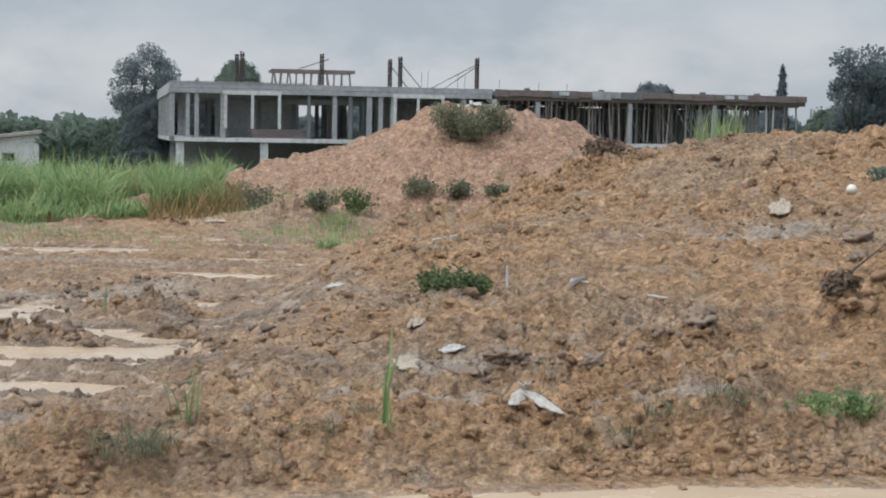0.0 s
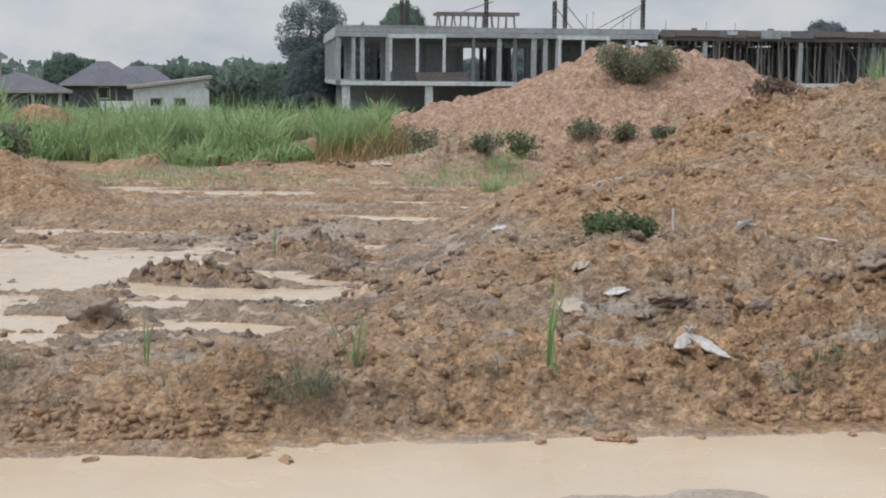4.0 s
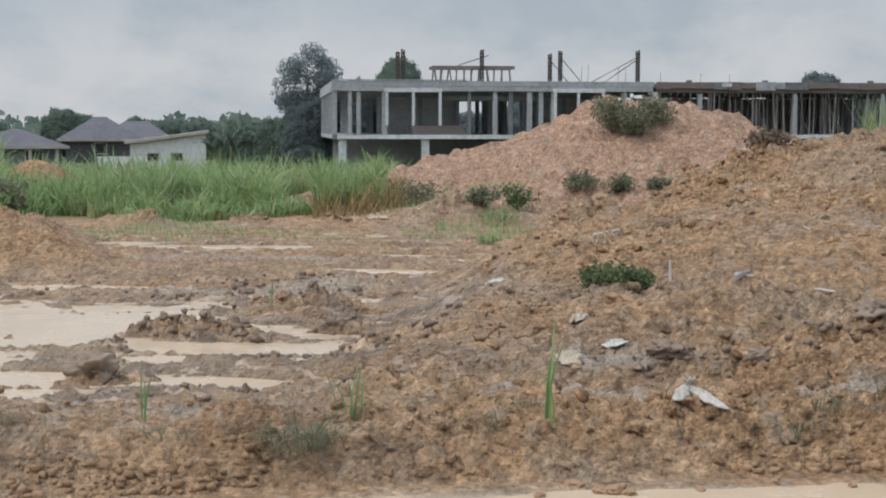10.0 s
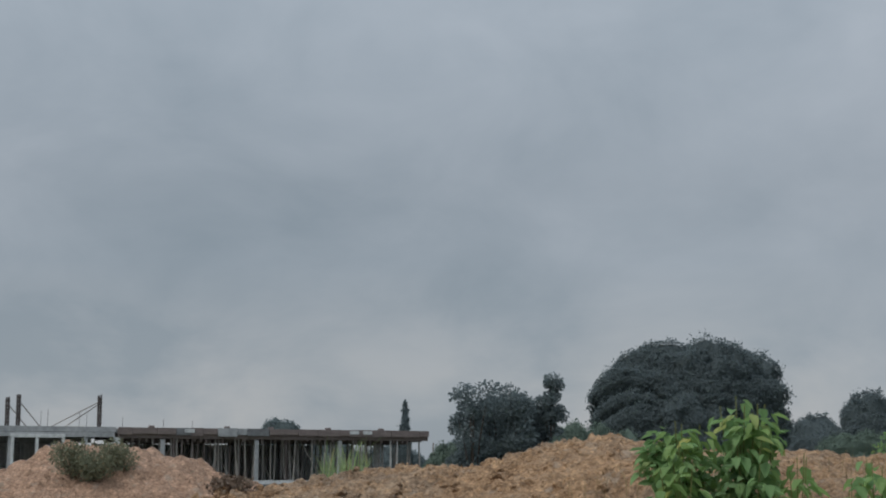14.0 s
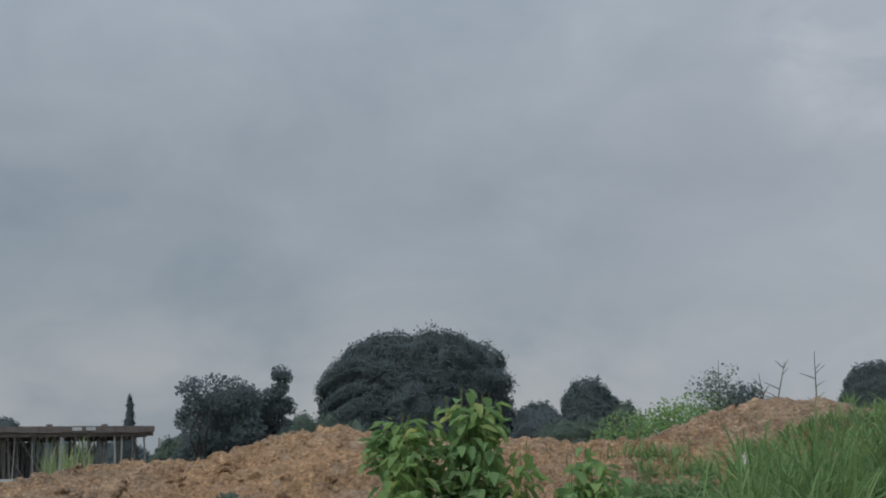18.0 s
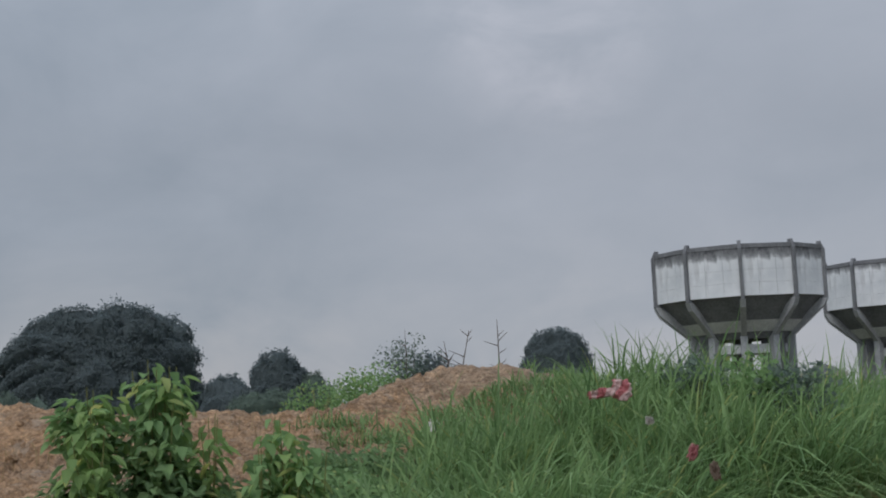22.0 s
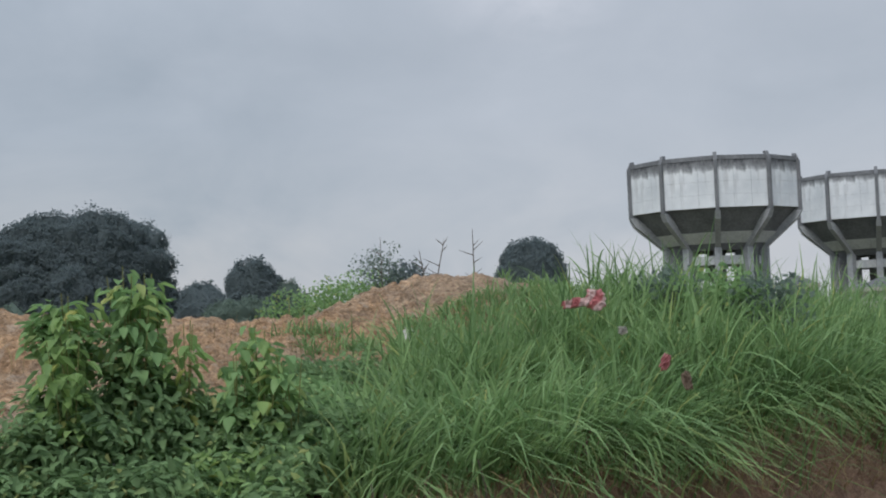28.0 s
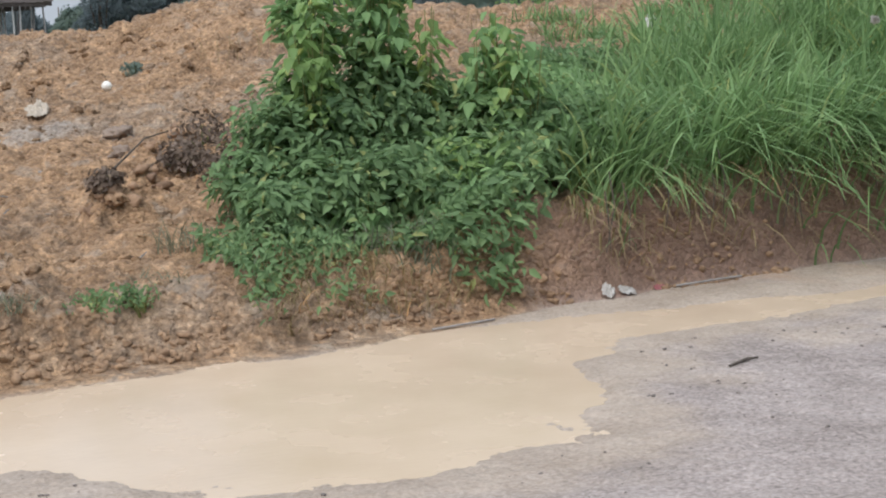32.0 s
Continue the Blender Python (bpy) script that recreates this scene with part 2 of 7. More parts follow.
def make_ground():
    m = material("wet_clay_ground", (0.3, 0.2, 0.12), 0.8, 0, 0.35)
    n = Net(m)
    big, mid, fine, tiny = n.noise(0.55, 4), n.noise(2.3, 5, 0.6), n.noise(11, 5, 0.65), n.noise(48, 4, 0.65)
    d1, t1 = n.cells(13, (1, 0.85, 1.2), 0.10)
    d2, t2 = n.cells(33, (1, 0.85, 1.2), 0.04)
    clay = n.ramp(mid, (0.30, (0.292, 0.179, 0.098)), (0.5, (0.388, 0.240, 0.132)), (0.72, (0.47, 0.300, 0.170)))
    grey = n.ramp(mid, (0.30, (0.230, 0.174, 0.128)), (0.7, (0.375, 0.295, 0.216)))
    patch = n.ramp(n.math("ADD", n.math("MULTIPLY", big, 0.65), n.math("MULTIPLY", fine, 0.35)), (0.47, (0, 0, 0)), (0.58, (1, 1, 1)))
    c = n.mix(n.math("MULTIPLY", patch, 0.6), clay, grey)
    pink = n.ramp(fine, (0.3, (0.345, 0.212, 0.145)), (0.7, (0.49, 0.318, 0.222)))
    c = n.mix(n.math("MULTIPLY", n.attr("pink"), 0.85), c, pink)
    ma, mb, mc = n.noise(7.5, 7, 0.68, (1, 0.75, 1.3)), n.noise(21, 6, 0.7, (1, 0.75, 1.3)), n.noise(4.2, 6, 0.62, (1, 0.7, 1.3))
    c = n.mix(1.0, c, n.ramp(ma, (0.37, (0.80, 0.79, 0.78)), (0.50, (1.0, 1.0, 1.0)), (0.63, (1.20, 1.21, 1.22))), "MULTIPLY")
    c = n.mix(1.0, c, n.ramp(mb, (0.41, (0.80, 0.78, 0.77)), (0.49, (1.0, 1.0, 1.0)), (0.58, (1.22, 1.22, 1.22))), "MULTIPLY")
    # each crumb has its own tone
    c = n.mix(1.0, c, n.ramp(t1, (0.0, (0.84, 0.83, 0.82)), (0.5, (1.0, 1.0, 1.0)), (1.0, (1.15, 1.15, 1.15))), "MULTIPLY")
    c = n.mix(1.0, c, n.ramp(t2, (0.0, (0.82, 0.81, 0.80)), (0.5, (1.0, 1.0, 1.0)), (1.0, (1.2, 1.2, 1.2))), "MULTIPLY")
    crust = n.ramp(mc, (0.58, (0, 0, 0)), (0.64, (1, 1, 1)))
    c = n.mix(n.math("MULTIPLY", crust, 0.45), c, (0.43, 0.36, 0.285))
    ash = n.ramp(n.math("MULTIPLY", n.attr("ash"), n.math("ADD", mb, n.math("MULTIPLY", ma, 0.8))), (0.50, (0, 0, 0)), (0.74, (0.7, 0.7, 0.7)))
    c = n.mix(ash, c, n.ramp(t2, (0.0, (0.36, 0.30, 0.245)), (1.0, (0.52, 0.455, 0.385))))
    mud = n.ramp(mid, (0.3, (0.19, 0.143, 0.110)), (0.5, (0.325, 0.243, 0.174)), (0.75, (0.48, 0.365, 0.255)))
    mud = n.mix(0.7, mud, n.ramp(t1, (0.0, (0.78, 0.77, 0.77)), (1.0, (1.18, 1.18, 1.18))), "MULTIPLY")
    wet = n.math("MULTIPLY", n.attr("wet"), n.ramp(n.noise(1.1, 3, 0.5, (0.6, 1.6, 1)), (0.36, (0.15, 0.15, 0.15)), (0.56, (1, 1, 1))))
    c = n.mix(wet, c, mud)
    grit = n.math("ADD", n.math("MULTIPLY", mid, 0.5), n.math("MULTIPLY", tiny, 0.5))
    road = n.ramp(grit, (0.34, (0.205, 0.165, 0.142)), (0.5, (0.305, 0.252, 0.223)), (0.66, (0.395, 0.333, 0.300)))
    d3, t3 = n.cells(70)
    road = n.mix(1.0, road, n.ramp(t3, (0.0, (0.68, 0.67, 0.66)), (0.25, (0.96, 0.96, 0.96)), (0.9, (1.03, 1.03, 1.03)), (1.0, (1.14, 1.14, 1.14))), "MULTIPLY")
    road = n.mix(n.ramp(big, (0.60, (0, 0, 0)), (0.70, (0.7, 0.7, 0.7))), road, (0.50, 0.32, 0.22))
    road = n.mix(n.math("MULTIPLY", n.attr("film"), 0.85), road, n.ramp(mid, (0.3, (0.34, 0.262, 0.19)), (0.7, (0.43, 0.342, 0.255))))
    c = n.mix(n.attr("gravel"), c, road)
    green = n.ramp(fine, (0.35, (0.10, 0.085, 0.045)), (0.65, (0.13, 0.15, 0.06)))
    c = n.mix(n.attr("green"), c, green)
    # cut bank face: reddish brown, with shade under the grass put into the colour
    c = n.mix(n.math("MULTIPLY", n.attr("damp"), 0.9), c, n.ramp(fine, (0.3, (0.19, 0.115, 0.082)), (0.7, (0.36, 0.225, 0.16))))
    c = n.mix(0.6, c, n.ramp(tiny, (0.30, (0.64, 0.62, 0.61)), (0.5, (0.98, 0.98, 0.98)), (0.7, (1.2, 1.2, 1.2))), "MULTIPLY")
    n.color(c)
    shine = n.math("ADD", n.attr("wet"), n.attr("gravel"))
    r = n.t.nodes.new("ShaderNodeMapRange")
    for k, v in ((1, 0.0), (2, 1.2), (3, 0.85), (4, 0.42)):
        r.inputs[k].default_value = v
    n.link(n.math("MULTIPLY", shine, n.ramp(fine, (0.35, (1, 1, 1)), (0.65, (0.35, 0.35, 0.35)))), r.inputs[0])
    pool = n.ramp(n.noise(4.5, 6, 0.62, (0.45, 1.7, 1)), (0.53, (0, 0, 0)), (0.59, (1, 1, 1)))
    glint = n.math("MULTIPLY", n.attr("wet"), pool)
    n.rough(n.mix(glint, r.outputs[0], (0.10, 0.10, 0.10)))
    crumbs = n.math("ADD", n.math("MULTIPLY", d1, -0.75), n.math("MULTIPLY", d2, -0.42))
    soil = n.math("ADD", n.math("ADD", n.math("MULTIPLY", ma, 0.8), n.math("MULTIPLY", mb, 0.8)), n.math("ADD", n.math("MULTIPLY", tiny, 0.35), crumbs))
    # the rolled road is far flatter than the loose soil
    flatter = n.math("SUBTRACT", 1.0, n.math("MAXIMUM", n.math("MULTIPLY", n.attr("gravel"), 0.8), n.math("MULTIPLY", glint, 0.92)))
    n.bump(n.math("MULTIPLY", soil, flatter), 1.0, 0.05)
    return m


def make_water():
    m = material("muddy_water", (0.55, 0.42, 0.27), 0.2, 0, 0.2)
    n = Net(m)
    n.color(n.ramp(n.noise(0.9, 3), (0.3, (0.495, 0.377, 0.264)), (0.7, (0.565, 0.438, 0.315))))
    n.bump(n.noise(16, 3, 0.5, (1, 2.2, 1)), 0.10, 0.01)
    n.rough(n.ramp(n.noise(2.5, 3), (0.3, (0.14, 0.14, 0.14)), (0.7, (0.34, 0.34, 0.34))))
    return m


GROUND, WATER = make_ground(), make_water()
CONCRETE = grainy("weathered_concrete", (0.31, 0.317, 0.33), (0.47, 0.478, 0.49), 0.5, 0.9, 0.2, 0.01, 0.2)
CONCRETE_PALE = grainy("pale_concrete", (0.52, 0.53, 0.53), (0.74, 0.75, 0.75), 0.5, 0.85, 0.1, 0.01, 0.2)
CONCRETE_DARK = grainy("dark_concrete", (0.14, 0.143, 0.152), (0.245, 0.249, 0.258), 0.6, 0.9, 0.2, 0.01, 0.2)
TIMBER = grainy("weathered_formwork_timber", (0.165, 0.135, 0.128), (0.27, 0.222, 0.208), 1.2, 0.85, 0.3, 0.01, 0.2, (1, 1, 4))
POLE_WOOD = grainy("grey_pole_wood", (0.20, 0.18, 0.165), (0.42, 0.39, 0.36), 1.5, 0.85, 0.2, 0.01, 0.2, (1, 1, 0.3))
POLE_PALE = grainy("stripped_pole_wood", (0.45, 0.43, 0.41), (0.68, 0.66, 0.63), 1.5, 0.85, 0.2, 0.01, 0.2, (1, 1, 0.3))
REBAR = grainy("rusty_reinforcement", (0.05, 0.045, 0.044), (0.115, 0.092, 0.084), 4, 0.8, 0.2, 0.005, 0.3)
ROOF_GREY = grainy("grey_roof_tiles", (0.10, 0.098, 0.112), (0.15, 0.147, 0.164), 0.35, 0.7, 0.4, 0.03, 0.3)
WALL_WHITE = grainy("white_painted_wall", (0.72, 0.73, 0.72), (0.84, 0.84, 0.82), 0.25, 0.85, 0.05, 0.01, 0.2)
WALL_CREAM = grainy("cream_painted_wall", (0.34, 0.31, 0.285), (0.48, 0.44, 0.40), 0.25, 0.85, 0.05, 0.01, 0.2)
WALL_BLUE = grainy("blue_grey_painted_wall", (0.26, 0.36, 0.40), (0.38, 0.48, 0.51), 0.25, 0.85, 0.05, 0.01, 0.2)
DARK_OPENING = material("dark_window_glass", (0.03, 0.035, 0.04), 0.15, 0, 0.5)
BARK = grainy("grey_brown_bark", (0.06, 0.05, 0.04), (0.16, 0.13, 0.105), 2.5, 0.9, 0.6, 0.02, 0.2, (1, 1, 0.3))
STEM = grainy("green_stem", (0.10, 0.13, 0.04), (0.22, 0.22, 0.08), 6, 0.7, 0.1, 0.004, 0.3)
# far foliage: colour lifted to a blue grey that stands in for haze
FOLIAGE_FAR = leafy("haze_greyed_tree_foliage", (0.170, 0.207, 0.216), (0.195, 0.233, 0.236), 0.85, 0.05, 0.55, 1.0)
# likewise paled and greyed, haze put into the leaf colour
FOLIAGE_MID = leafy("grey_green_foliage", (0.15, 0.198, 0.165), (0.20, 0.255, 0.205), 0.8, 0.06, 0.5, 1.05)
FOLIAGE_LOW = leafy("olive_bush_foliage", (0.085, 0.115, 0.06), (0.17, 0.215, 0.105), 0.75, 0.1, 0.3)
FOLIAGE_BUSH = leafy("dull_bush_foliage", (0.15, 0.160, 0.105), (0.235, 0.25, 0.17), 0.75, 0.1, 0.3)
LEAF_GREEN = leafy("creeper_leaf", (0.125, 0.205, 0.096), (0.285, 0.42, 0.190), 0.6, 0.15, 0.48)
LEAF_BRIGHT = leafy("bright_young_leaf", (0.175, 0.30, 0.125), (0.31, 0.46, 0.195), 0.6, 0.18, 0.45)
LEAF_PALE = leafy("pale_broad_leaf", (0.205, 0.325, 0.115), (0.35, 0.49, 0.175), 0.55, 0.3, 0.5)
GRASS_GREEN = leafy("long_grass_blade", (0.135, 0.232, 0.092), (0.285, 0.415, 0.168), 0.55, 0.22, 0.42)
GRASS_FIELD = leafy("field_grass_blade", (0.21, 0.30, 0.135), (0.38, 0.49, 0.235), 0.55, 0.3, 0.4)
GRASS_DRY = leafy("dry_grass_blade", (0.20, 0.15, 0.07), (0.40, 0.31, 0.16), 0.7, 0.25, 0.2)
PLASTIC_WHITE = grainy("dirty_white_plastic", (0.36, 0.33, 0.29), (0.68, 0.66, 0.63), 6, 0.45, 0.3, 0.01, 0.4)
LEAF_DEAD = leafy("withered_brown_leaf", (0.12, 0.088, 0.068), (0.25, 0.19, 0.145), 0.8, 0.1, 0.2, 1.1)
ROAD_STONE = grainy("dark_road_stone", (0.10, 0.085, 0.075), (0.24, 0.20, 0.175), 9, 0.8, 0.4, 0.01, 0.3)
PLASTIC_DULL = grainy("muddied_white_plastic", (0.30, 0.265, 0.225), (0.56, 0.53, 0.49), 5, 0.5, 0.3, 0.01, 0.35)
PLASTIC_CLEAN = grainy("cream_white_plastic", (0.70, 0.66, 0.58), (0.82, 0.79, 0.72), 6, 0.45, 0.1, 0.004, 0.4)
PLASTIC_RED = grainy("faded_red_plastic", (0.27, 0.075, 0.085), (0.46, 0.19, 0.18), 5, 0.5, 0.3, 0.01, 0.4)
STONE_PALE = grainy("pale_stone", (0.36, 0.30, 0.23), (0.60, 0.52, 0.42), 9, 0.85, 0.5, 0.01, 0.3)
def clods_of(name, dark, light):
    """Clods that vary one from the next, with grain."""
    m = material(name, light, 0.85, 0, 0.3)
    n = Net(m)
    g_ = n.t.nodes.new("ShaderNodeNewGeometry")
    c = n.ramp(g_.outputs["Random Per Island"], (0.0, dark), (0.6, light), (1.0, tuple(1.18 * v for v in light)))
    c = n.mix(0.4, c, n.ramp(n.noise(1.2, 3), (0.35, dark), (0.65, light)))
    c = n.mix(0.5, c, n.ramp(n.noise(30, 4, 0.6), (0.3, (0.55, 0.54, 0.53)), (0.6, (1, 1, 1))), "MULTIPLY")
    n.color(c)
    n.bump(n.noise(38, 4, 0.65), 0.7, 0.02)
    return m


CLOD = clods_of("clay_clod", (0.20, 0.127, 0.085), (0.40, 0.255, 0.155))
GROUND_CLOD = clods_of("brown_clay_clod", (0.24, 0.15, 0.09), (0.38, 0.245, 0.145))
CLOD_DARK = clods_of("dark_mud_clod", (0.15, 0.112, 0.090), (0.29, 0.22, 0.168))


# ---- mesh helpers ----
def geo():
    return [], []


def add(g, verts, faces):
    o = len(g[0])
    g[0].extend(verts)
    g[1].extend([tuple(i + o for i in f) for f in faces])
    return g


BOX_FACES = [(0, 2, 3, 1), (4, 5, 7, 6), (0, 1, 5, 4), (2, 6, 7, 3), (0, 4, 6, 2), (1, 3, 7, 5)]


def box(g, x0, y0, z0, x1, y1, z1, m=None):
    vs = [Vector((x, y, z)) for z in (z0, z1) for y in (y0, y1) for x in (x0, x1)]
    return add(g, [tuple(m @ v if m else v) for v in vs], BOX_FACES)


def tube(g, pts, radii, n=6, caps=True):
    """A round bar along the points; radii one or one a point."""
    pts = [Vector(p) for p in pts]
    rs = radii if isinstance(radii, (list, tuple)) else [radii] * len(pts)
    vs, fs = [], []
    for i, p in enumerate(pts):
        d = (pts[min(i + 1, len(pts) - 1)] - pts[max(i - 1, 0)]).normalized()
        a = d.cross(Vector((0.31, 0.95, 0.07)) if abs(d.y) < 0.9 else Vector((1, 0.1, 0))).normalized()
        b = d.cross(a)
        for k in range(n):
            w = 2 * math.pi * k / n
            vs.append(tuple(p + rs[i] * (math.cos(w) * a + math.sin(w) * b)))
    for i in range(len(pts) - 1):
        for k in range(n):
            fs.append((i * n + k, i * n + (k + 1) % n, (i + 1) * n + (k + 1) % n, (i + 1) * n + k))
    if caps:
        fs += [tuple(range(n))[::-1], tuple(range((len(pts) - 1) * n, len(pts) * n))]
    return add(g, vs, fs)


def to_mesh(name, g, mat, smooth=False):
    me = bpy.data.meshes.new(name)
    me.from_pydata(g[0], [], g[1])
    for m in mat if isinstance(mat, (list, tuple)) else [mat]:
        me.materials.append(m)
    if smooth:
        me.polygons.foreach_set("use_smooth", [True] * len(me.polygons))
    me.update()
    return me


def part(name, g, mat, parent, label="", smooth=False):
    ob = new(name, to_mesh(name, g, mat, smooth))
    ob.parent = parent
    return tagged(ob, label)


def thing(name, at, label, category, group="", kind="", turn=0.0):
    ob = new(name)
    ob.empty_display_size = 0.2
    ob.matrix_basis = pose(*at, 0, 0, turn)
    return tagged(ob, label, category, group, kind)


def solid(name, g, mat, label, category, group="", kind="", at=(0, 0, 0), turn=0.0, smooth=False):
    ob = new(name, to_mesh(name, g, mat, smooth))
    ob.matrix_basis = pose(*at, 0, 0, turn)
    return tagged(ob, label, category, group, kind)


# ---- the ground: one sheet ----
def lattice(ix, iy, seed):
    h = (ix.astype(np.int64) * 374761393 + iy.astype(np.int64) * 668265263 + seed * 1274126177) & 0x7FFFFFFF
    h = ((h ^ (h >> 13)) * 1103515245) & 0x7FFFFFFF
    return ((h ^ (h >> 16)) & 0xFFFF) / 65535.0


def vnoise(x, y, seed=0):
    ix, iy = np.floor(x), np.floor(y)
    fx, fy = x - ix, y - iy
    fx, fy = fx * fx * fx * (fx * (6 * fx - 15) + 10), fy * fy * fy * (fy * (6 * fy - 15) + 10)
    a, b = lattice(ix, iy, seed), lattice(ix + 1, iy, seed)
    c, d = lattice(ix, iy + 1, seed), lattice(ix + 1, iy + 1, seed)
    return (a + (b - a) * fx) * (1 - fy) + (c + (d - c) * fx) * fy


def fbm(x, y, seed=0, octaves=3):
    s, w, tot = 0.0, 1.0, 0.0
    for k in range(octaves):
        s = s + w * (vnoise(x * 2**k + 17.3 * k, y * 2**k - 9.1 * k, seed + k) - 0.5)
        tot, w = tot + w, w * 0.5
    return 2 * s / tot


def lumps(x, y, seed=0, octaves=3):
    """Rounded clods with sharp creases between them, about 0 to 1."""
    s, w, tot = 0.0, 1.0, 0.0
    for k in range(octaves):
        wx = x * 2.1**k + 0.35 * fbm(x * 2, y * 2, seed + 40, 1)
        s = s + w * np.abs(2 * vnoise(wx + 5.7 * k, y * 2.1**k + 3.3 * k, seed + k) - 1)
        tot, w = tot + w, w * 0.55
    return s / tot


def smooth01(v):
    v = np.clip(v, 0, 1)
    return v * v * (3 - 2 * v)


EDGE_X = [-14, -5, -2.4, -0.9, 1.1, 2.7, 5.8, 10, 25]
EDGE_Y = [3.4, 5.75, 6.42, 6.9, 7.36, 7.44, 7.76, 8.15, 9.6]
RIDGE_X = [-9, -3.2, -2.0, -1.4, -0.8, 0.4, 1.3, 2.1, 3.3, 4.4, 5.2, 6.0, 7.2, 8.4, 9.7, 10.9, 13, 25]
RIDGE_Y = [14, 13, 13.5, 14.3, 15, 16.5, 17, 17, 17, 16.5, 16, 15.5, 15, 14.5, 13.5, 13, 12.5, 13]
RIDGE_Z = [0.04, 0.04, 0.05, 0.15, 0.46, 0.80, 1.13, 1.40, 1.60, 1.66, 1.88, 1.86, 1.84, 1.87, 2.13, 1.9, 1.5, 1.4]
LIP_X, LIP_Z = [-9, -3, -1, 0.5, 2.2, 3.6, 5, 7, 10], [0.30, 0.30, 0.26, 0.24, 0.26, 0.36, 0.50, 0.58, 0.68]
HEAP_X, HEAP_Z = [-7, -5.2, -3.4, -2, -0.94, 0.1, 1.4, 2.25, 2.9, 4.5, 7.5], [0.0, 0.35, 0.95, 1.30, 1.66, 1.98, 1.93, 1.74, 1.45, 1.0, 0.2]
NEAR_X = [-9, -3.2, -2.4, -1.9, -1.2, -0.4, 0.3, 1.1, 1.5, 2.5, 3.2, 3.55, 3.75, 4.35, 5.9, 9]
NEAR_Y = [4.0, 5.0, 5.2, 5.05, 4.8, 5.5, 5.85, 5.65, 4.95, 4.75, 5.0, 5.45, 5.95, 6.35, 6.58, 6.85]
# spoil heaps: centre, size, how far they stretch, dark mud or clay
PILES = ((-3.16, 9.5, 0.12, 1.2, 1), (-2.72, 10.45, 0.10, 1.1, 0), (-4.95, 10.95, 0.13, 1.6, 0), (-4.55, 11.1, 0.09, 1.8, 1), (-5.15, 10.9, 0.07, 1.8, 1), (-2.85, 11.5, 0.16, 2.2, 1), (-3.3, 11.55, 0.12, 2.2, 1),
         (-3.68, 11.2, 0.09, 2.2, 1), (-2.7, 13.0, 0.17, 1.8, 0), (-2.3, 13.1, 0.14, 2.0, 1), (-3.3, 13.2, 0.12, 2.4, 1), (-2.0, 11.9, 0.13, 2.2, 1), (-1.7, 10.9, 0.10, 2.0, 1), (0.9, 17.0, 0.22, 1.3, 0), (1.6, 16.7, 0.26, 1.6, 0), (-0.3, 20.0, 0.42, 1.5, 0), (-2.4, 24.6, 0.3, 1.8, 0),
         (1.15, 8.9, 0.10, 1.4, 1), (0.35, 8.6, 0.09, 1.5, 1), (0.6, 8.55, 0.08, 1.6, 1), (2.45, 9.6, 0.14, 1.2, 0), (2.75, 10.0, 0.16, 1.3, 0), (3.1, 10.4, 0.13, 1.4, 1), (3.25, 10.9, 0.16, 1.5, 0), (2.9, 8.3, 0.10, 1.1, 0), (3.05, 8.25, 0.12, 1.2, 0),
         (2.7, 8.15, 0.11, 1.2, 0), (3.2, 8.05, 0.08, 1.2, 0), (-5.6, 24.6, 0.14, 2.4, 0), (-7.2, 24.3, 0.2, 1.6, 0), (-4.2, 24.4, 0.13, 2.4, 0))
# puddles on the site: centre, half length, half width, depth
POOLS = [(-5.3, 12.25, 1.7, 0.80, 0.11), (-4.2, 12.5, 0.9, 0.42, 0.10), (-6.9, 12.6, 1.3, 0.8, 0.10), (-4.75, 10.15, 0.75, 0.55, 0.10), (-5.6, 10.6, 0.9, 0.6, 0.10), (-4.1, 11.1, 0.6, 0.22, 0.10),
         (-2.65, 10.95, 0.72, 0.24, 0.12), (-2.1, 10.32, 0.5, 0.13, 0.12), (-1.65, 10.75, 0.4, 0.09, 0.11), (-3.0, 12.1, 0.8, 0.10, 0.11), (-2.2, 12.3, 0.6, 0.09, 0.11), (-4.8, 15.1, 1.0, 0.14, 0.10), (-2.75, 15.2, 0.7, 0.13, 0.10),
         (-3.6, 16.8, 1.0, 0.14, 0.08), (-4.9, 20.4, 1.6, 0.3, 0.07), (-3.0, 21.5, 1.0, 0.4, 0.09), (-6.1, 21.0, 0.8, 0.25, 0.07), (-6.9, 18.4, 1.0, 0.25, 0.07), (-3.4, 9.75, 0.5, 0.08, 0.10), (-2.4, 9.6, 0.3, 0.16, 0.11), (-3.9, 9.4, 0.45, 0.10, 0.10),
         (-3.2, 9.1, 0.35, 0.07, 0.10), (-1.3, 9.6, 0.45, 0.12, 0.09), (-1.2, 8.9, 0.4, 0.08, 0.09)]
pr = random.Random(17)
for k in range(46):
    py = 9.0 + 5.5 * pr.random() if k < 30 else 15 + 7 * pr.random()
    POOLS.append((-0.06 * py - (0.30 - 0.002 * k) * py * pr.random(), py, 0.25 + 0.7 * pr.random(), 0.08 + 0.09 * pr.random(), 0.115))


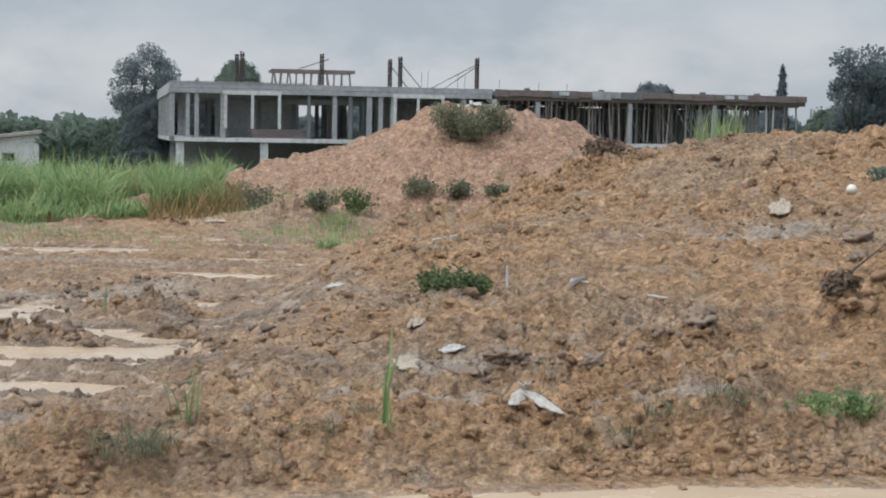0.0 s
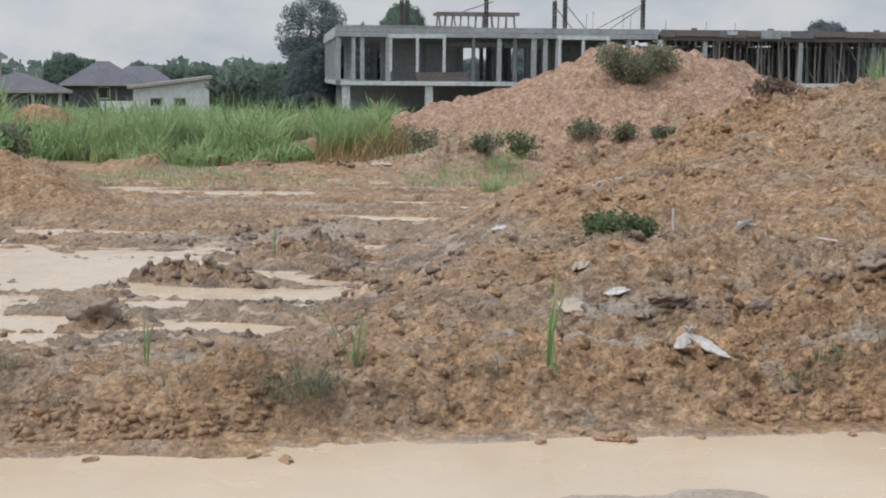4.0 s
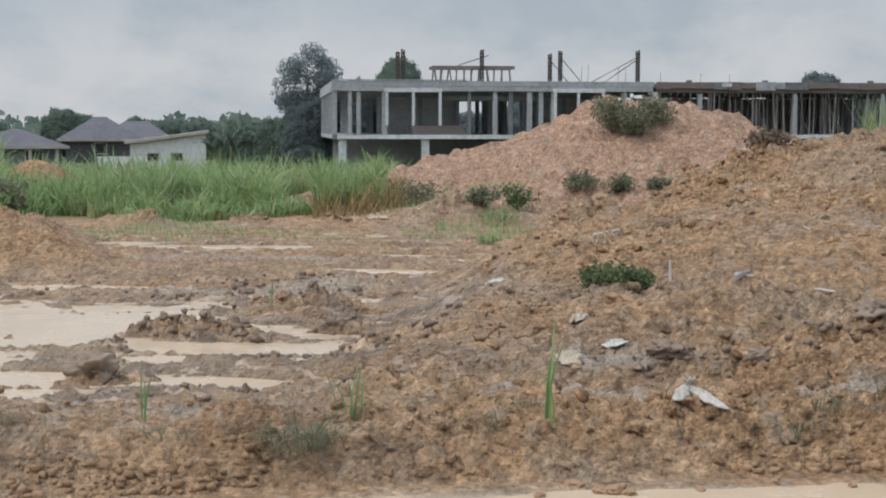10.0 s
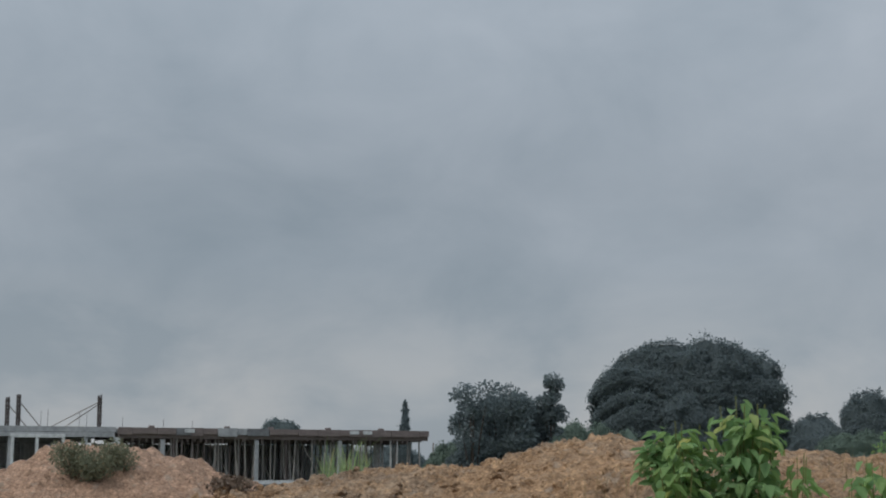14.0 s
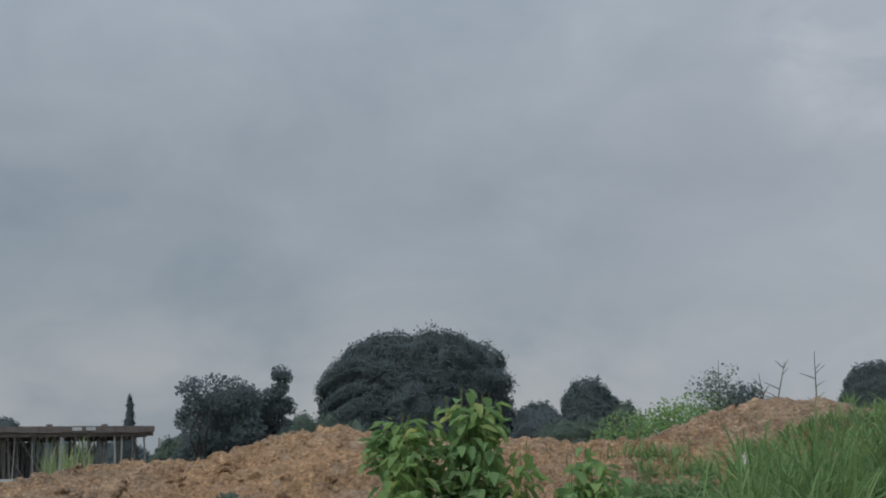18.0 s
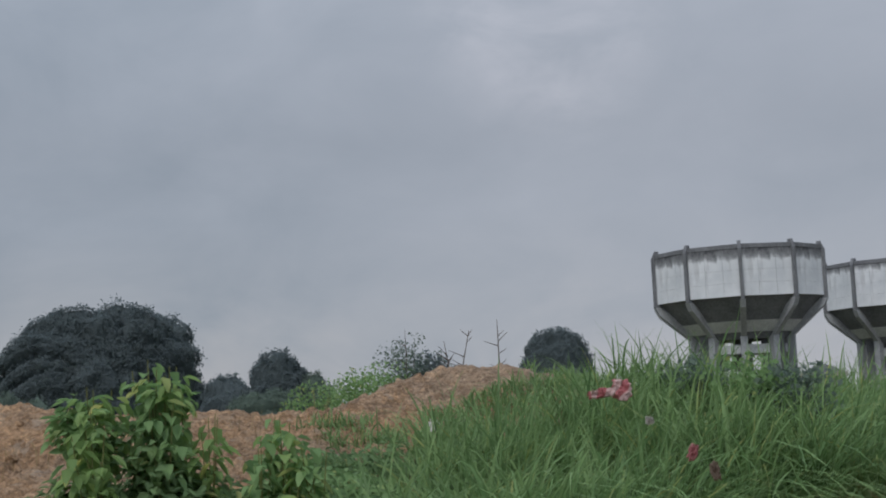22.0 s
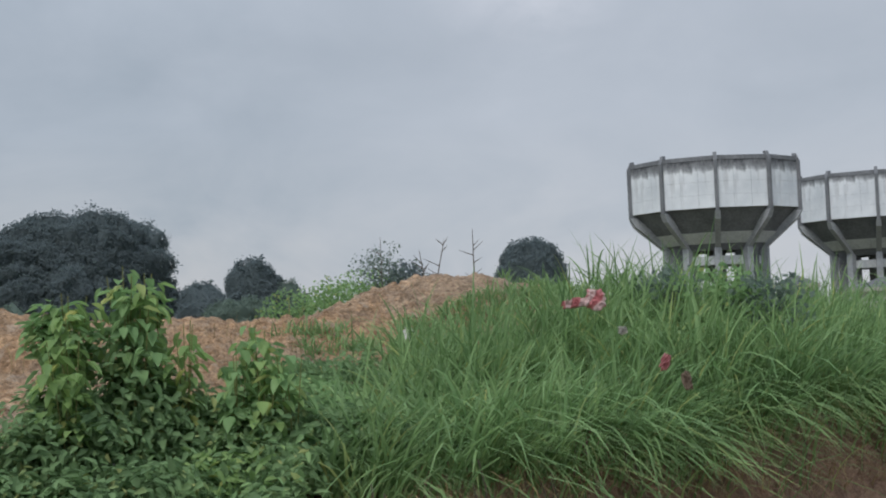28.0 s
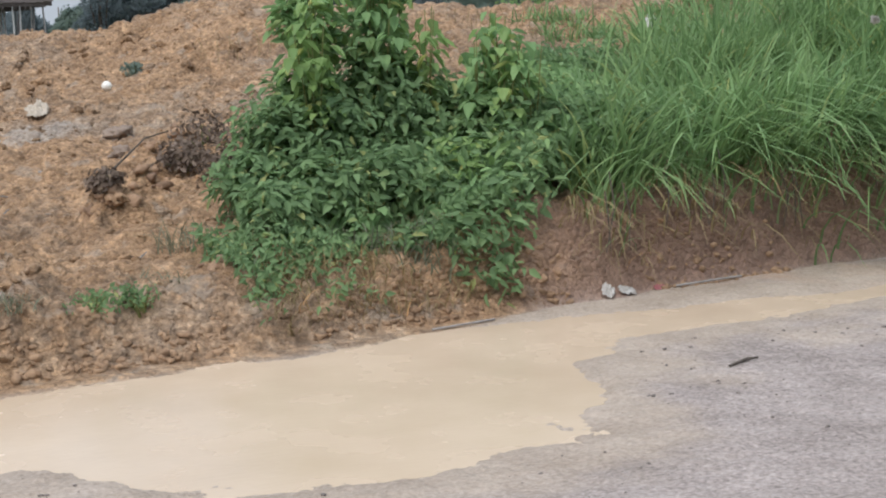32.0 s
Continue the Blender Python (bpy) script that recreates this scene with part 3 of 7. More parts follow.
def terrain(x, y):
    """Height of the ground and what covers it, for arrays of places."""
    edge = np.interp(x, EDGE_X, EDGE_Y) + 0.05 * fbm(x * 2.5, y * 0 + 3, 5, 3)
    ry, rz = np.interp(x, RIDGE_X, RIDGE_Y), np.interp(x, RIDGE_X, RIDGE_Z)
    lip = np.interp(x, LIP_X, LIP_Z) * (1 + 0.35 * fbm(x * 0.9, y * 0, 8, 3))
    s = y - edge
    left = smooth01((-0.35 - x) / 1.1)
    lipw = 0.45 - 0.12 * smooth01((x - 3) / 3)
    # the plain falls away behind the site
    base = 0.035 * smooth01(s / 0.6) - 2.4 * smooth01((y - 27) / 55) - 1.2 * smooth01((y - 95) / 90) + 0.6 * fbm(x / 40, y / 40, 3, 2) * smooth01((y - 40) / 60)
    u = np.clip((s - lipw) / (ry - edge - lipw), 0, 1)
    inner = lip + (rz - lip) * (u * (1 - left) + left * smooth01(u * 4.2))
    back = base + (np.maximum(rz, 0.045) - 0.045) * np.exp(-(np.maximum(y - ry, 0) / 4.2) ** 2)
    z = np.where(y > ry, back, np.where(s > lipw, inner, lip * smooth01(s / lipw) ** 0.8))
    slope = smooth01((rz - 0.2) / 0.5) * smooth01(s / 0.4) * (1 - smooth01((y - 24) / 4))
    bank = smooth01(s / 0.2) * (1 - smooth01((s - 1.6) / 0.8))
    # the heap behind
    heap = np.interp(x, HEAP_X, HEAP_Z) * np.exp(-((y - 30) / np.where(y < 30, 3.4, 4.5)) ** 2) * (1 + 0.10 * fbm(x * 0.8, y * 0.8, 12, 3))
    pink = smooth01(heap / 0.35) * smooth01((y - 22) / 3)
    z = np.maximum(z, base + heap)
    # the steep heap at the other side
    hx = np.interp(-x * 17 / np.maximum(y, 6) + 0.35 * fbm(y * 0.8, x * 0.5, 21, 2), [5.5, 6.26, 7.2, 7.6, 7.9, 8.2, 8.6, 10, 13, 20], [0, 0.36, 0.55, 0.85, 1.15, 1.42, 1.6, 1.85, 2.0, 1.9])
    cut = hx * smooth01((y - 15.7 - 0.5 * smooth01((0.7 - hx) / 0.4)) / 1.2) * (1 - smooth01((y - 20) / 4))
    z = np.maximum(z, base + cut)
    heaps = np.maximum(np.maximum(slope, pink), smooth01(cut / 0.3))
    # low bump of spoil on the plain, ruts
    for bx, by, br, bh in ((-4.3, 16.3, 1.3, 0.16), (-2.6, 15.0, 0.9, 0.14), (-7.7, 24.6, 0.5, 0.16), (-2.4, 25, 1.2, 0.20), (-12.6, 34.2, 1.2, 0.95)):
        z = z + bh * np.exp(-(((x - bx) / br) ** 2 + ((y - by) / (0.45 * br)) ** 2))
    flat = (1 - heaps) * smooth01((s - 0.5) / 0.8) * (1 - smooth01((y - 23) / 4))
    for px, py, pa, pb, pd in POOLS:
        q = ((x - px) / pa) ** 2 + ((y - py) / pb) ** 2
        z = z - pd * np.exp(-q * q) * flat
    knobs = 0.45 + 1.1 * lumps(x * 9, y * 9, 58, 2)
    for px, py, pr_, st, dk in PILES:
        z = z + 0.95 * pr_ * np.exp(-(((x - px) / (pr_ * st)) ** 2 + ((y - py) / (1.3 * pr_)) ** 2)) * knobs
    # water lies on the road between two lines
    near = np.interp(x, NEAR_X, NEAR_Y) + 0.24 * fbm(x * 1.9, y * 2.6, 31, 5)
    far = edge + 0.03 - 0.58 * smooth01((x - 3.6) / 3)
    wetroad = np.minimum(y - near, far - y)
    road = smooth01(-s / 0.12)
    z = z - road * (0.045 * smooth01(wetroad / 0.5) - 0.02) + road * 0.018 * smooth01(-wetroad / 0.9)
    # clods and crumbs
    near_d = np.hypot(x, y)
    grow = 1 + 0.9 * smooth01((near_d - 14) / 20)
    rough = 0.12 * fbm(x * 0.6, y * 0.6, 50, 3) * heaps
    fresh = smooth01(0.15 + 1.1 * vnoise(x * 0.8, y * 0.8, 64))
    soil = np.maximum(heaps, 0.8 * bank)
    rough = rough + 0.13 * soil * grow * (lumps(x * 2.4, y * 2.4, 60, 2) - 0.4)
    rough = rough + 0.12 * soil * (0.25 + 0.75 * fresh) * (lumps(x * 6.3, y * 6.3, 66, 2) - 0.4)
    rough = rough + 0.07 * soil * (0.35 + 0.65 * fresh) * (lumps(x * 15, y * 15, 70, 2) - 0.4)
    rough = rough + 0.014 * soil * (lumps(x * 34, y * 34, 74, 1) - 0.4)
    rough = rough + flat * (0.085 * fbm(x * 0.9, y * 2.2, 80, 4) + 0.075 * (lumps(x * 3.4, y * 5.0, 84, 2) - 0.4) + 0.05 * (lumps(x * 10, y * 12, 87, 2) - 0.4) + 0.035 * (lumps(x * 21, y * 24, 88, 2) - 0.4))
    rough = rough + road * (0.012 * fbm(x * 2.2, y * 4.5, 90, 4) + 0.012 * (lumps(x * 12, y * 16, 92, 2) - 0.4))
    # a bar of mud that breaks the surface of the road puddle
    rough = rough + 0.062 * np.exp(-(((x + 1.75) / 0.42) ** 2 + ((y - 6.39) / 0.09) ** 2)) * (0.3 + lumps(x * 8, y * 14, 93, 2))
    rough = rough + 0.06 * fbm(x * 0.4, y * 0.4, 95, 3) * smooth01((y - 26) / 4) * (1 - heaps)
    green = smooth01((y - 25.5 + 0.8 * fbm(x * 0.5, y * 0.5, 97, 2)) / 2) * (1 - pink) * (1 - smooth01(cut / 0.2))
    green = green * (1 - np.exp(-(((x + 12.6) / 1.1) ** 2 + ((y - 34.2) / 0.9) ** 2)))
    green = np.maximum(green, 0.75 * smooth01((x - 5.6) / 2.0) * smooth01((s - 0.5) / 0.6) * (1 - smooth01((y - 11) / 2)))
    wet = flat * (1 - smooth01((y - 13) / 3) * 0.7)
    # mask of the cut bank face whose colour is darkened for shade
    damp = smooth01((x - 3.6) / 1.5) * smooth01((s + 0.02) / 0.06) * (1 - smooth01((s - 0.5) / 0.3))
    gravel = smooth01((-s - 0.10 + 0.25 * smooth01((x - 3.4) / 1.2)) / 0.2) * (1 - 0.95 * np.exp(-(((x + 1.75) / 0.6) ** 2 + ((y - 6.39) / 0.25) ** 2)))
    film = 0.75 * road * (1 - smooth01((-wetroad - 0.05 + 0.5 * fbm(x * 2.2, y * 2.2, 99, 3)) / 0.7))
    # pale dried silt on parts of the bank and the mound
    ash = 0.0
    for ax, ay, aa, ab in ((1.25, 7.95, 0.5, 0.16), (-2.35, 7.9, 0.35, 0.35), (-2.0, 7.4, 0.3, 0.3), (2.5, 12.4, 0.8, 0.6), (0.1, 8.75, 0.7, 0.3), (-3.2, 14.6, 1.6, 0.5), (-4.2, 18.2, 2.0, 0.7), (-0.2, 8.1, 0.8, 0.2)):
        ash = ash + np.exp(-(((x - ax) / aa) ** 2 + ((y - ay) / ab) ** 2))
    return z + rough, wet, pink, gravel, green, damp, film, ash


def ground_z(x, y):
    return float(terrain(np.array([float(x)]), np.array([float(y)]))[0][0])


az = np.radians(np.r_[np.arange(-180, -40, 7.0), np.arange(-40, -29, 0.5), np.arange(-29, 53.5, 0.105), np.arange(54, 64, 0.5), np.arange(66, 180, 7.0)])
near_r = np.r_[0.3, 1.0, 2.0, 3.0, 3.8]
rad = np.r_[near_r, 4.4 * 1.0036 ** np.arange(0, 566), np.geomspace(34, 130, 150), np.geomspace(135, 3500, 40)]
A, Rr = np.meshgrid(az, rad)
GX, GY = Rr * np.sin(A), Rr * np.cos(A)
gz, g_wet, g_pink, g_road, g_green, g_cut_shade, g_film, g_ash = terrain(GX.ravel(), GY.ravel())
nr, na = A.shape
gi = np.arange(nr * na).reshape(nr, na)
nxt = np.roll(gi, -1, axis=1)
quads = np.stack([gi[:-1], gi[1:], nxt[1:], nxt[:-1]], -1).reshape(-1, 4)
gme = bpy.data.meshes.new("ground")
gme.vertices.add(nr * na + 1)
gco = np.c_[GX.ravel(), GY.ravel(), gz]
gme.vertices.foreach_set("co", np.r_[gco.ravel(), [0, 0, 0.0]])
nq = len(quads)
fan = np.stack([np.full(na, nr * na), gi[0], nxt[0]], -1)
gme.loops.add(nq * 4 + na * 3)
gme.loops.foreach_set("vertex_index", np.r_[quads.ravel(), fan.ravel()].astype(np.int32))
gme.polygons.add(nq + na)
gme.polygons.foreach_set("loop_start", np.r_[np.arange(nq) * 4, nq * 4 + np.arange(na) * 3].astype(np.int32))
gme.polygons.foreach_set("use_smooth", np.ones(nq + na, bool))
gme.update(calc_edges=True)
for name, v in (("wet", g_wet), ("pink", g_pink), ("gravel", g_road), ("green", g_green), ("damp", g_cut_shade), ("film", g_film), ("ash", g_ash)):
    gme.attributes.new(name, "FLOAT", "POINT").data.foreach_set("value", np.r_[v, v[0]].astype(np.float32))
gme.materials.append(GROUND)
ground = tagged(new("ground", gme), "rutted wet orange clay ground with a gravel road", "ground", kind="structure")


def sheet(name, x0, x1, ys, label, z=0.0):
    """Still water between two lines along the road."""
    g = geo()
    n = 24
    for i in range(n + 1):
        x = x0 + (x1 - x0) * i / n
        y0, y1 = ys(x)
        g[0].extend([(x, y0, z), (x, y1, z)])
    g[1].extend([(2 * i, 2 * i + 2, 2 * i + 3, 2 * i + 1) for i in range(n)])
    return solid(name, g, WATER, label, "puddle", kind="structure")


sheet("road_puddle", -9, 12, lambda x: (3.2, float(np.interp(x, EDGE_X, EDGE_Y)) + 0.12), "opaque tan muddy rainwater lying on the road")
sheet("site_puddle", -11, 0.5, lambda x: (float(np.interp(x, EDGE_X, EDGE_Y)) + 1.0, 23.5), "opaque tan muddy rainwater in the ruts of the site", 0.012)


# ---- more mesh helpers ----
def mesh_np(name, V, F, mat, smooth=False):
    """A mesh of quads from arrays."""
    me = bpy.data.meshes.new(name)
    me.vertices.add(len(V))
    me.vertices.foreach_set("co", np.asarray(V, np.float32).ravel())
    me.loops.add(F.size)
    me.loops.foreach_set("vertex_index", np.asarray(F, np.int32).ravel())
    me.polygons.add(len(F))
    me.polygons.foreach_set("loop_start", np.arange(len(F), dtype=np.int32) * F.shape[1])
    if smooth:
        me.polygons.foreach_set("use_smooth", np.ones(len(F), bool))
    me.update(calc_edges=True)
    me.materials.append(mat)
    return me


def piece(name, me, parent, m, label=""):
    ob = new(name, me)
    ob.parent = parent
    ob.matrix_basis = m
    return tagged(ob, label)


def ring(g, n, r0, z0, r1, z1, thick, phase=0.0):
    """A many-sided shell between two heights, with thickness."""
    vs, fs = [], []
    for r, z in ((r0, z0), (r1, z1), (r1 - thick, z1), (r0 - thick, z0)):
        vs += [(r * math.cos(phase + 2 * math.pi * k / n), r * math.sin(phase + 2 * math.pi * k / n), z) for k in range(n)]
    for a in range(4):
        b = (a + 1) % 4
        fs += [(a * n + k, a * n + (k + 1) % n, b * n + (k + 1) % n, b * n + k) for k in range(n)]
    return add(g, vs, fs)


# ---- the unfinished building ----
site_building = thing("unfinished_building", (-16, 92, 0), "unfinished two-storey grey concrete building with timber formwork and props", "building", turn=12)
UB = site_building
rb = random.Random(4)
LEN, DEEP, Z_G, Z_1, Z_R = 39.6, 24.0, -3.1, 1.0, 4.3


def bar(name, mat, *b, label="", par=None):
    return part(name, box(geo(), *b), mat, par or UB, label)


bar("ground_slab", CONCRETE_DARK, 0.2, 0.4, Z_G, LEN, DEEP, Z_G + 0.9)
bar("floor_slab", CONCRETE, 0.0, 0.15, Z_1 - 0.12, LEN, DEEP, Z_1 + 0.12)
bar("slab_edge", CONCRETE_PALE, 0.3, -0.05, Z_1 - 0.14, 12.9, 0.14, Z_1 + 0.10, label="pale concrete slab edge")
bar("slab_edge", CONCRETE_PALE, 13.0, -0.05, Z_1 - 0.16, 24.0, 0.14, Z_1 + 0.08, label="pale concrete slab edge")
bar("slab_edge", CONCRETE_PALE, 24.1, -0.05, Z_1 - 0.10, 33.5, 0.14, Z_1 + 0.14, label="pale concrete slab edge")
bar("roof_slab", CONCRETE, 0.0, 0.0, Z_R - 0.32, 19.3, DEEP, Z_R - 0.02)
bar("roof_slab", CONCRETE_DARK, 19.3, 0.0, Z_R - 0.38, LEN, 16.0, Z_R - 0.12)
bar("roof_beam", CONCRETE, 0.0, -0.06, Z_R - 0.62, 19.2, 0.26, Z_R - 0.34)
bar("parapet", CONCRETE, 0.0, -0.03, Z_R, 8.0, 0.16, Z_R + 0.06)
bar("lintel_beam", CONCRETE, 6.6, 2.2, Z_R - 1.15, 13.0, 2.45, Z_R - 0.85)
for y in (6.0, 12.0, 18.0, 23.6):
    bar("cross_beam", CONCRETE, 0.1, y, Z_R - 0.85, 19.2, y + 0.3, Z_R - 0.33)
# side wall and its beams
bar("side_beam", CONCRETE, -0.04, 0.3, Z_R - 0.66, 0.26, DEEP, Z_R - 0.33)
for y in (4.5, 9.0, 14.0, 19.0, 23.4):
    bar("column", CONCRETE, -0.02, y, Z_1 + 0.12, 0.28, y + 0.4, Z_R - 0.66)
# front columns, upper floor
for x, w, mat in ((0.0, 0.3, CONCRETE), (0.95, 0.22, CONCRETE), (1.45, 0.24, CONCRETE), (2.95, 0.3, CONCRETE), (8.05, 0.18, CONCRETE_DARK), (9.55, 0.26, CONCRETE), (10.5, 0.22, CONCRETE_DARK),
                  (11.6, 0.3, CONCRETE), (12.3, 0.26, CONCRETE), (13.05, 0.3, CONCRETE), (17.4, 0.22, CONCRETE), (19.2, 0.34, CONCRETE_PALE)):
    bar("column", mat, x, 0.0, Z_1 + 0.12, x + w, 0.3, Z_R - 0.62)
# columns further in, seen between the front ones
for y in (6.0, 12.0, 18.0, 23.4):
    for k in range(9):
        x = 1.0 + 2.25 * k + 0.35 * rb.random()
        bar("column", CONCRETE, x, y, Z_1 + 0.12, x + 0.25, y + 0.25, Z_R - 0.85)
# block walls inside; upper ones added and coloured pale to brighten the dark storey
for x0, x1, y in ((11.4, 13.2, 19.0), (3.1, 8.3, 7.0), (13.4, 16.8, 8.0), (20.0, 34.8, 8.4)):
    bar("inner_wall", CONCRETE_PALE, x0, y, Z_1 + 0.12, x1, y + 0.2, Z_R - 0.86, label="bare block wall, coloured pale to lighten the dark storey")
bar("inner_wall", CONCRETE, 0.4, 9.0, Z_G + 0.9, LEN, 9.2, Z_1 - 0.13, label="bare grey block wall")
# ground floor columns
for x in (0.4, 5.3, 10.2, 15.0, 20.0, 25.0, 30.0, 35.0, 39.2):
    bar("column", CONCRETE_PALE if x < 6 else CONCRETE, x, 0.1, Z_G + 0.2, x + 0.45, 0.5, Z_1 - 0.17)
# pale window surrounds on the upper floor
for x0, x1, posts, bottom in ((3.05, 6.5, (3.15, 4.72, 6.3), 1.65), (13.15, 16.3, (13.2, 14.6, 16.1), 1.2)):
    fr = new("window_surround")
    fr.parent = UB
    tagged(fr, "pale precast window surround")
    bar("lintel", CONCRETE_PALE, x0, -0.10, 3.62, x1, 0.05, 3.84, par=fr)
    for x in posts:
        bar("post", CONCRETE_PALE, x, -0.09, bottom, x + 0.17, 0.04, 3.62, par=fr)
for k in range(7):
    z = Z_1 + 0.12 + 0.075 * k
    bar("timber_board", TIMBER, 4.6 + 0.25 * rb.random(), 0.4, z, 7.6 + 0.7 * rb.random(), 1.1, z + 0.07)
# ragged formwork along the roof of the right half
x = 19.4
while x < LEN - 0.2:
    w = 0.6 + 0.9 * rb.random()
    h = 0.035 * rb.random()
    bar("formwork_board", TIMBER if rb.random() < 0.8 else CONCRETE_DARK if rb.random() < 0.5 else CONCRETE, x, -0.12 - 0.05 * rb.random(), Z_R - 0.36 - 5 * h, min(x + w - 0.02, LEN), 0.0, Z_R - 0.04 + h)
    x += w
for x in (21.3, 26.0, 28.8, 32.6, 36.2):
    bar("formwork_block", TIMBER, x, 0.01, Z_R - 0.118, x + 0.3, 0.3, Z_R + 0.10)
bar("edge_beam", TIMBER, 19.4, 0.04, Z_R - 0.66, LEN, 0.16, Z_R - 0.385)
# joists under the deck, uneven in depth
for k in range(46):
    x = 19.6 + (LEN - 19.9) * (k + 0.6 * rb.random()) / 46
    bar("joist", TIMBER, x, 0.165, Z_R - 0.68 - 0.25 * rb.random(), x + 0.12, 7.0, Z_R - 0.385)
for x in (23.4, 34.1, 35.0):
    bar("render_patch", CONCRETE_PALE, x, -0.19, Z_R - 0.30, x + 0.62, -0.175, Z_R - 0.08, label="pale patch of concrete on the formwork edge")
for x in (22.0, 27.9, 33.4):
    bar("column", CONCRETE, x, -0.02, Z_1 + 0.15, x + 0.24, 0.22, Z_R - 0.72)
# props under the formwork
for k in range(190):
    x = 19.9 + (LEN - 20.2) * (k + 0.8 * rb.random()) / 190
    y = 0.1 + 7.0 * rb.random() ** 1.6
    lean = 0.16 * (rb.random() - 0.5)
    r = 0.030 + 0.028 * rb.random()
    foot = (x + 2.2 * lean, y + 0.2 * (rb.random() - 0.5), Z_1 + 0.12)
    g = tube(geo(), [foot, (x + lean + 0.05 * (rb.random() - 0.5), y, 2.6), (x, y, Z_R - 0.39)], [r * 1.1, r, r * 0.9], 5)
    part("prop", g, POLE_PALE if (x > 34.5 and rb.random() < 0.5) or rb.random() < 0.08 else (TIMBER if rb.random() < 0.3 else POLE_WOOD), UB)
for k in range(9):
    x = 20.5 + 2.0 * k + rb.random()
    part("brace", tube(geo(), [(x, 0.4, Z_1 + 0.15), (x + 1.6 * rb.choice((-1, 1)), 0.45, Z_R - 0.6)], 0.03, 5), POLE_WOOD, UB)
for k in range(26):
    x = 24.4 + 0.34 * k + 0.1 * rb.random()
    bar("block", CONCRETE_PALE if rb.random() < 0.7 else CONCRETE_DARK, x, -0.35, Z_1 - 0.62 - 0.15 * rb.random(), x + 0.26, -0.1, Z_1 - 0.2)
# trestle on the roof
trestle = new("roof_trestle")
trestle.parent = UB
tagged(trestle, "brown timber formwork trestle on the roof")
bar("top_beam", TIMBER, 6.0, 1.0, 5.02, 11.0, 1.25, 5.22, par=trestle)
bar("top_beam", TIMBER, 6.0, 2.6, 5.02, 11.0, 2.85, 5.2, par=trestle)
for k in range(22):
    x = 6.1 + 4.8 * k / 21
    part("trestle_leg", tube(geo(), [(x + 0.25 * (rb.random() - 0.5), 1.1 + 1.5 * (k % 2), Z_R), (x, 1.1 + 1.5 * (k % 2), 5.03)], 0.035 + 0.03 * rb.random(), 5), TIMBER, trestle)
# reinforcement cages of columns to come
for x, top in ((3.95, 6.0), (4.27, 6.2), (9.0, 6.2), (13.12, 5.98), (13.75, 6.2), (18.5, 6.22)):
    cage = new("reinforcement_cage")
    cage.parent = UB
    tagged(cage, "dark rusty column reinforcement cage")
    for dx in (-0.07, 0.07):
        for dy in (-0.07, 0.07):
            part("bar", tube(geo(), [(x + dx, 1 + dy, Z_R - 0.02), (x + dx, 1 + dy, top - 0.12 * rb.random())], 0.05, 5), REBAR, cage)
    z = Z_R + 0.15
    while z < top - 0.1:
        part("tie", box(geo(), x - 0.12, 0.88, z, x + 0.12, 1.12, z + 0.13), REBAR, cage)
        z += 0.24
for a, b in (((18.4, 1, 5.75), (15.7, 1, Z_R)), ((18.4, 1.1, 5.6), (16.5, 1, Z_R)), ((13.2, 1, 5.5), (14.2, 1, Z_R)), ((13.9, 1, 5.6), (15.0, 1, Z_R)), ((9.4, 1, 5.85), (7.6, 1, 5.25))):
    part("strut", tube(geo(), [a, b], 0.035, 5), POLE_WOOD, UB)
for x, z in ((15.05, 5.2), (15.45, 5.3), (17.3, 5.2), (17.75, 5.1), (19.9, 4.9), (22.4, 4.8), (24.2, 4.75)):
    part("starter_bar", tube(geo(), [(x, 1, Z_R - 0.05), (x + 0.02, 1, z)], 0.012, 4), REBAR, UB)

# leaning poles past the end of the building
for x, y, top, r in ((25.9, 96.5, 3.8, 0.09), (29.7, 98, 3.9, 0.08), (30.2, 97, 3.7, 0.1), (32.5, 99, 3.6, 0.09), (34.3, 97, 3.4, 0.08), (27.3, 99, 3.2, 0.07), (23.9, 104, 3.6, 0.07)):
    z0 = ground_z(x, y) - 0.2
    solid("timber_pole", tube(geo(), [(0, 0, 0), (0.1 * (rb.random() - 0.5), 0, (top - z0) * 0.5), (0.15 * (rb.random() - 0.5), 0, top - z0)], [r, r * 0.9, r * 0.7], 6), POLE_WOOD,
          "upright grey timber pole standing in scrub", "pole", "poles beside the building", at=(x, y, z0))


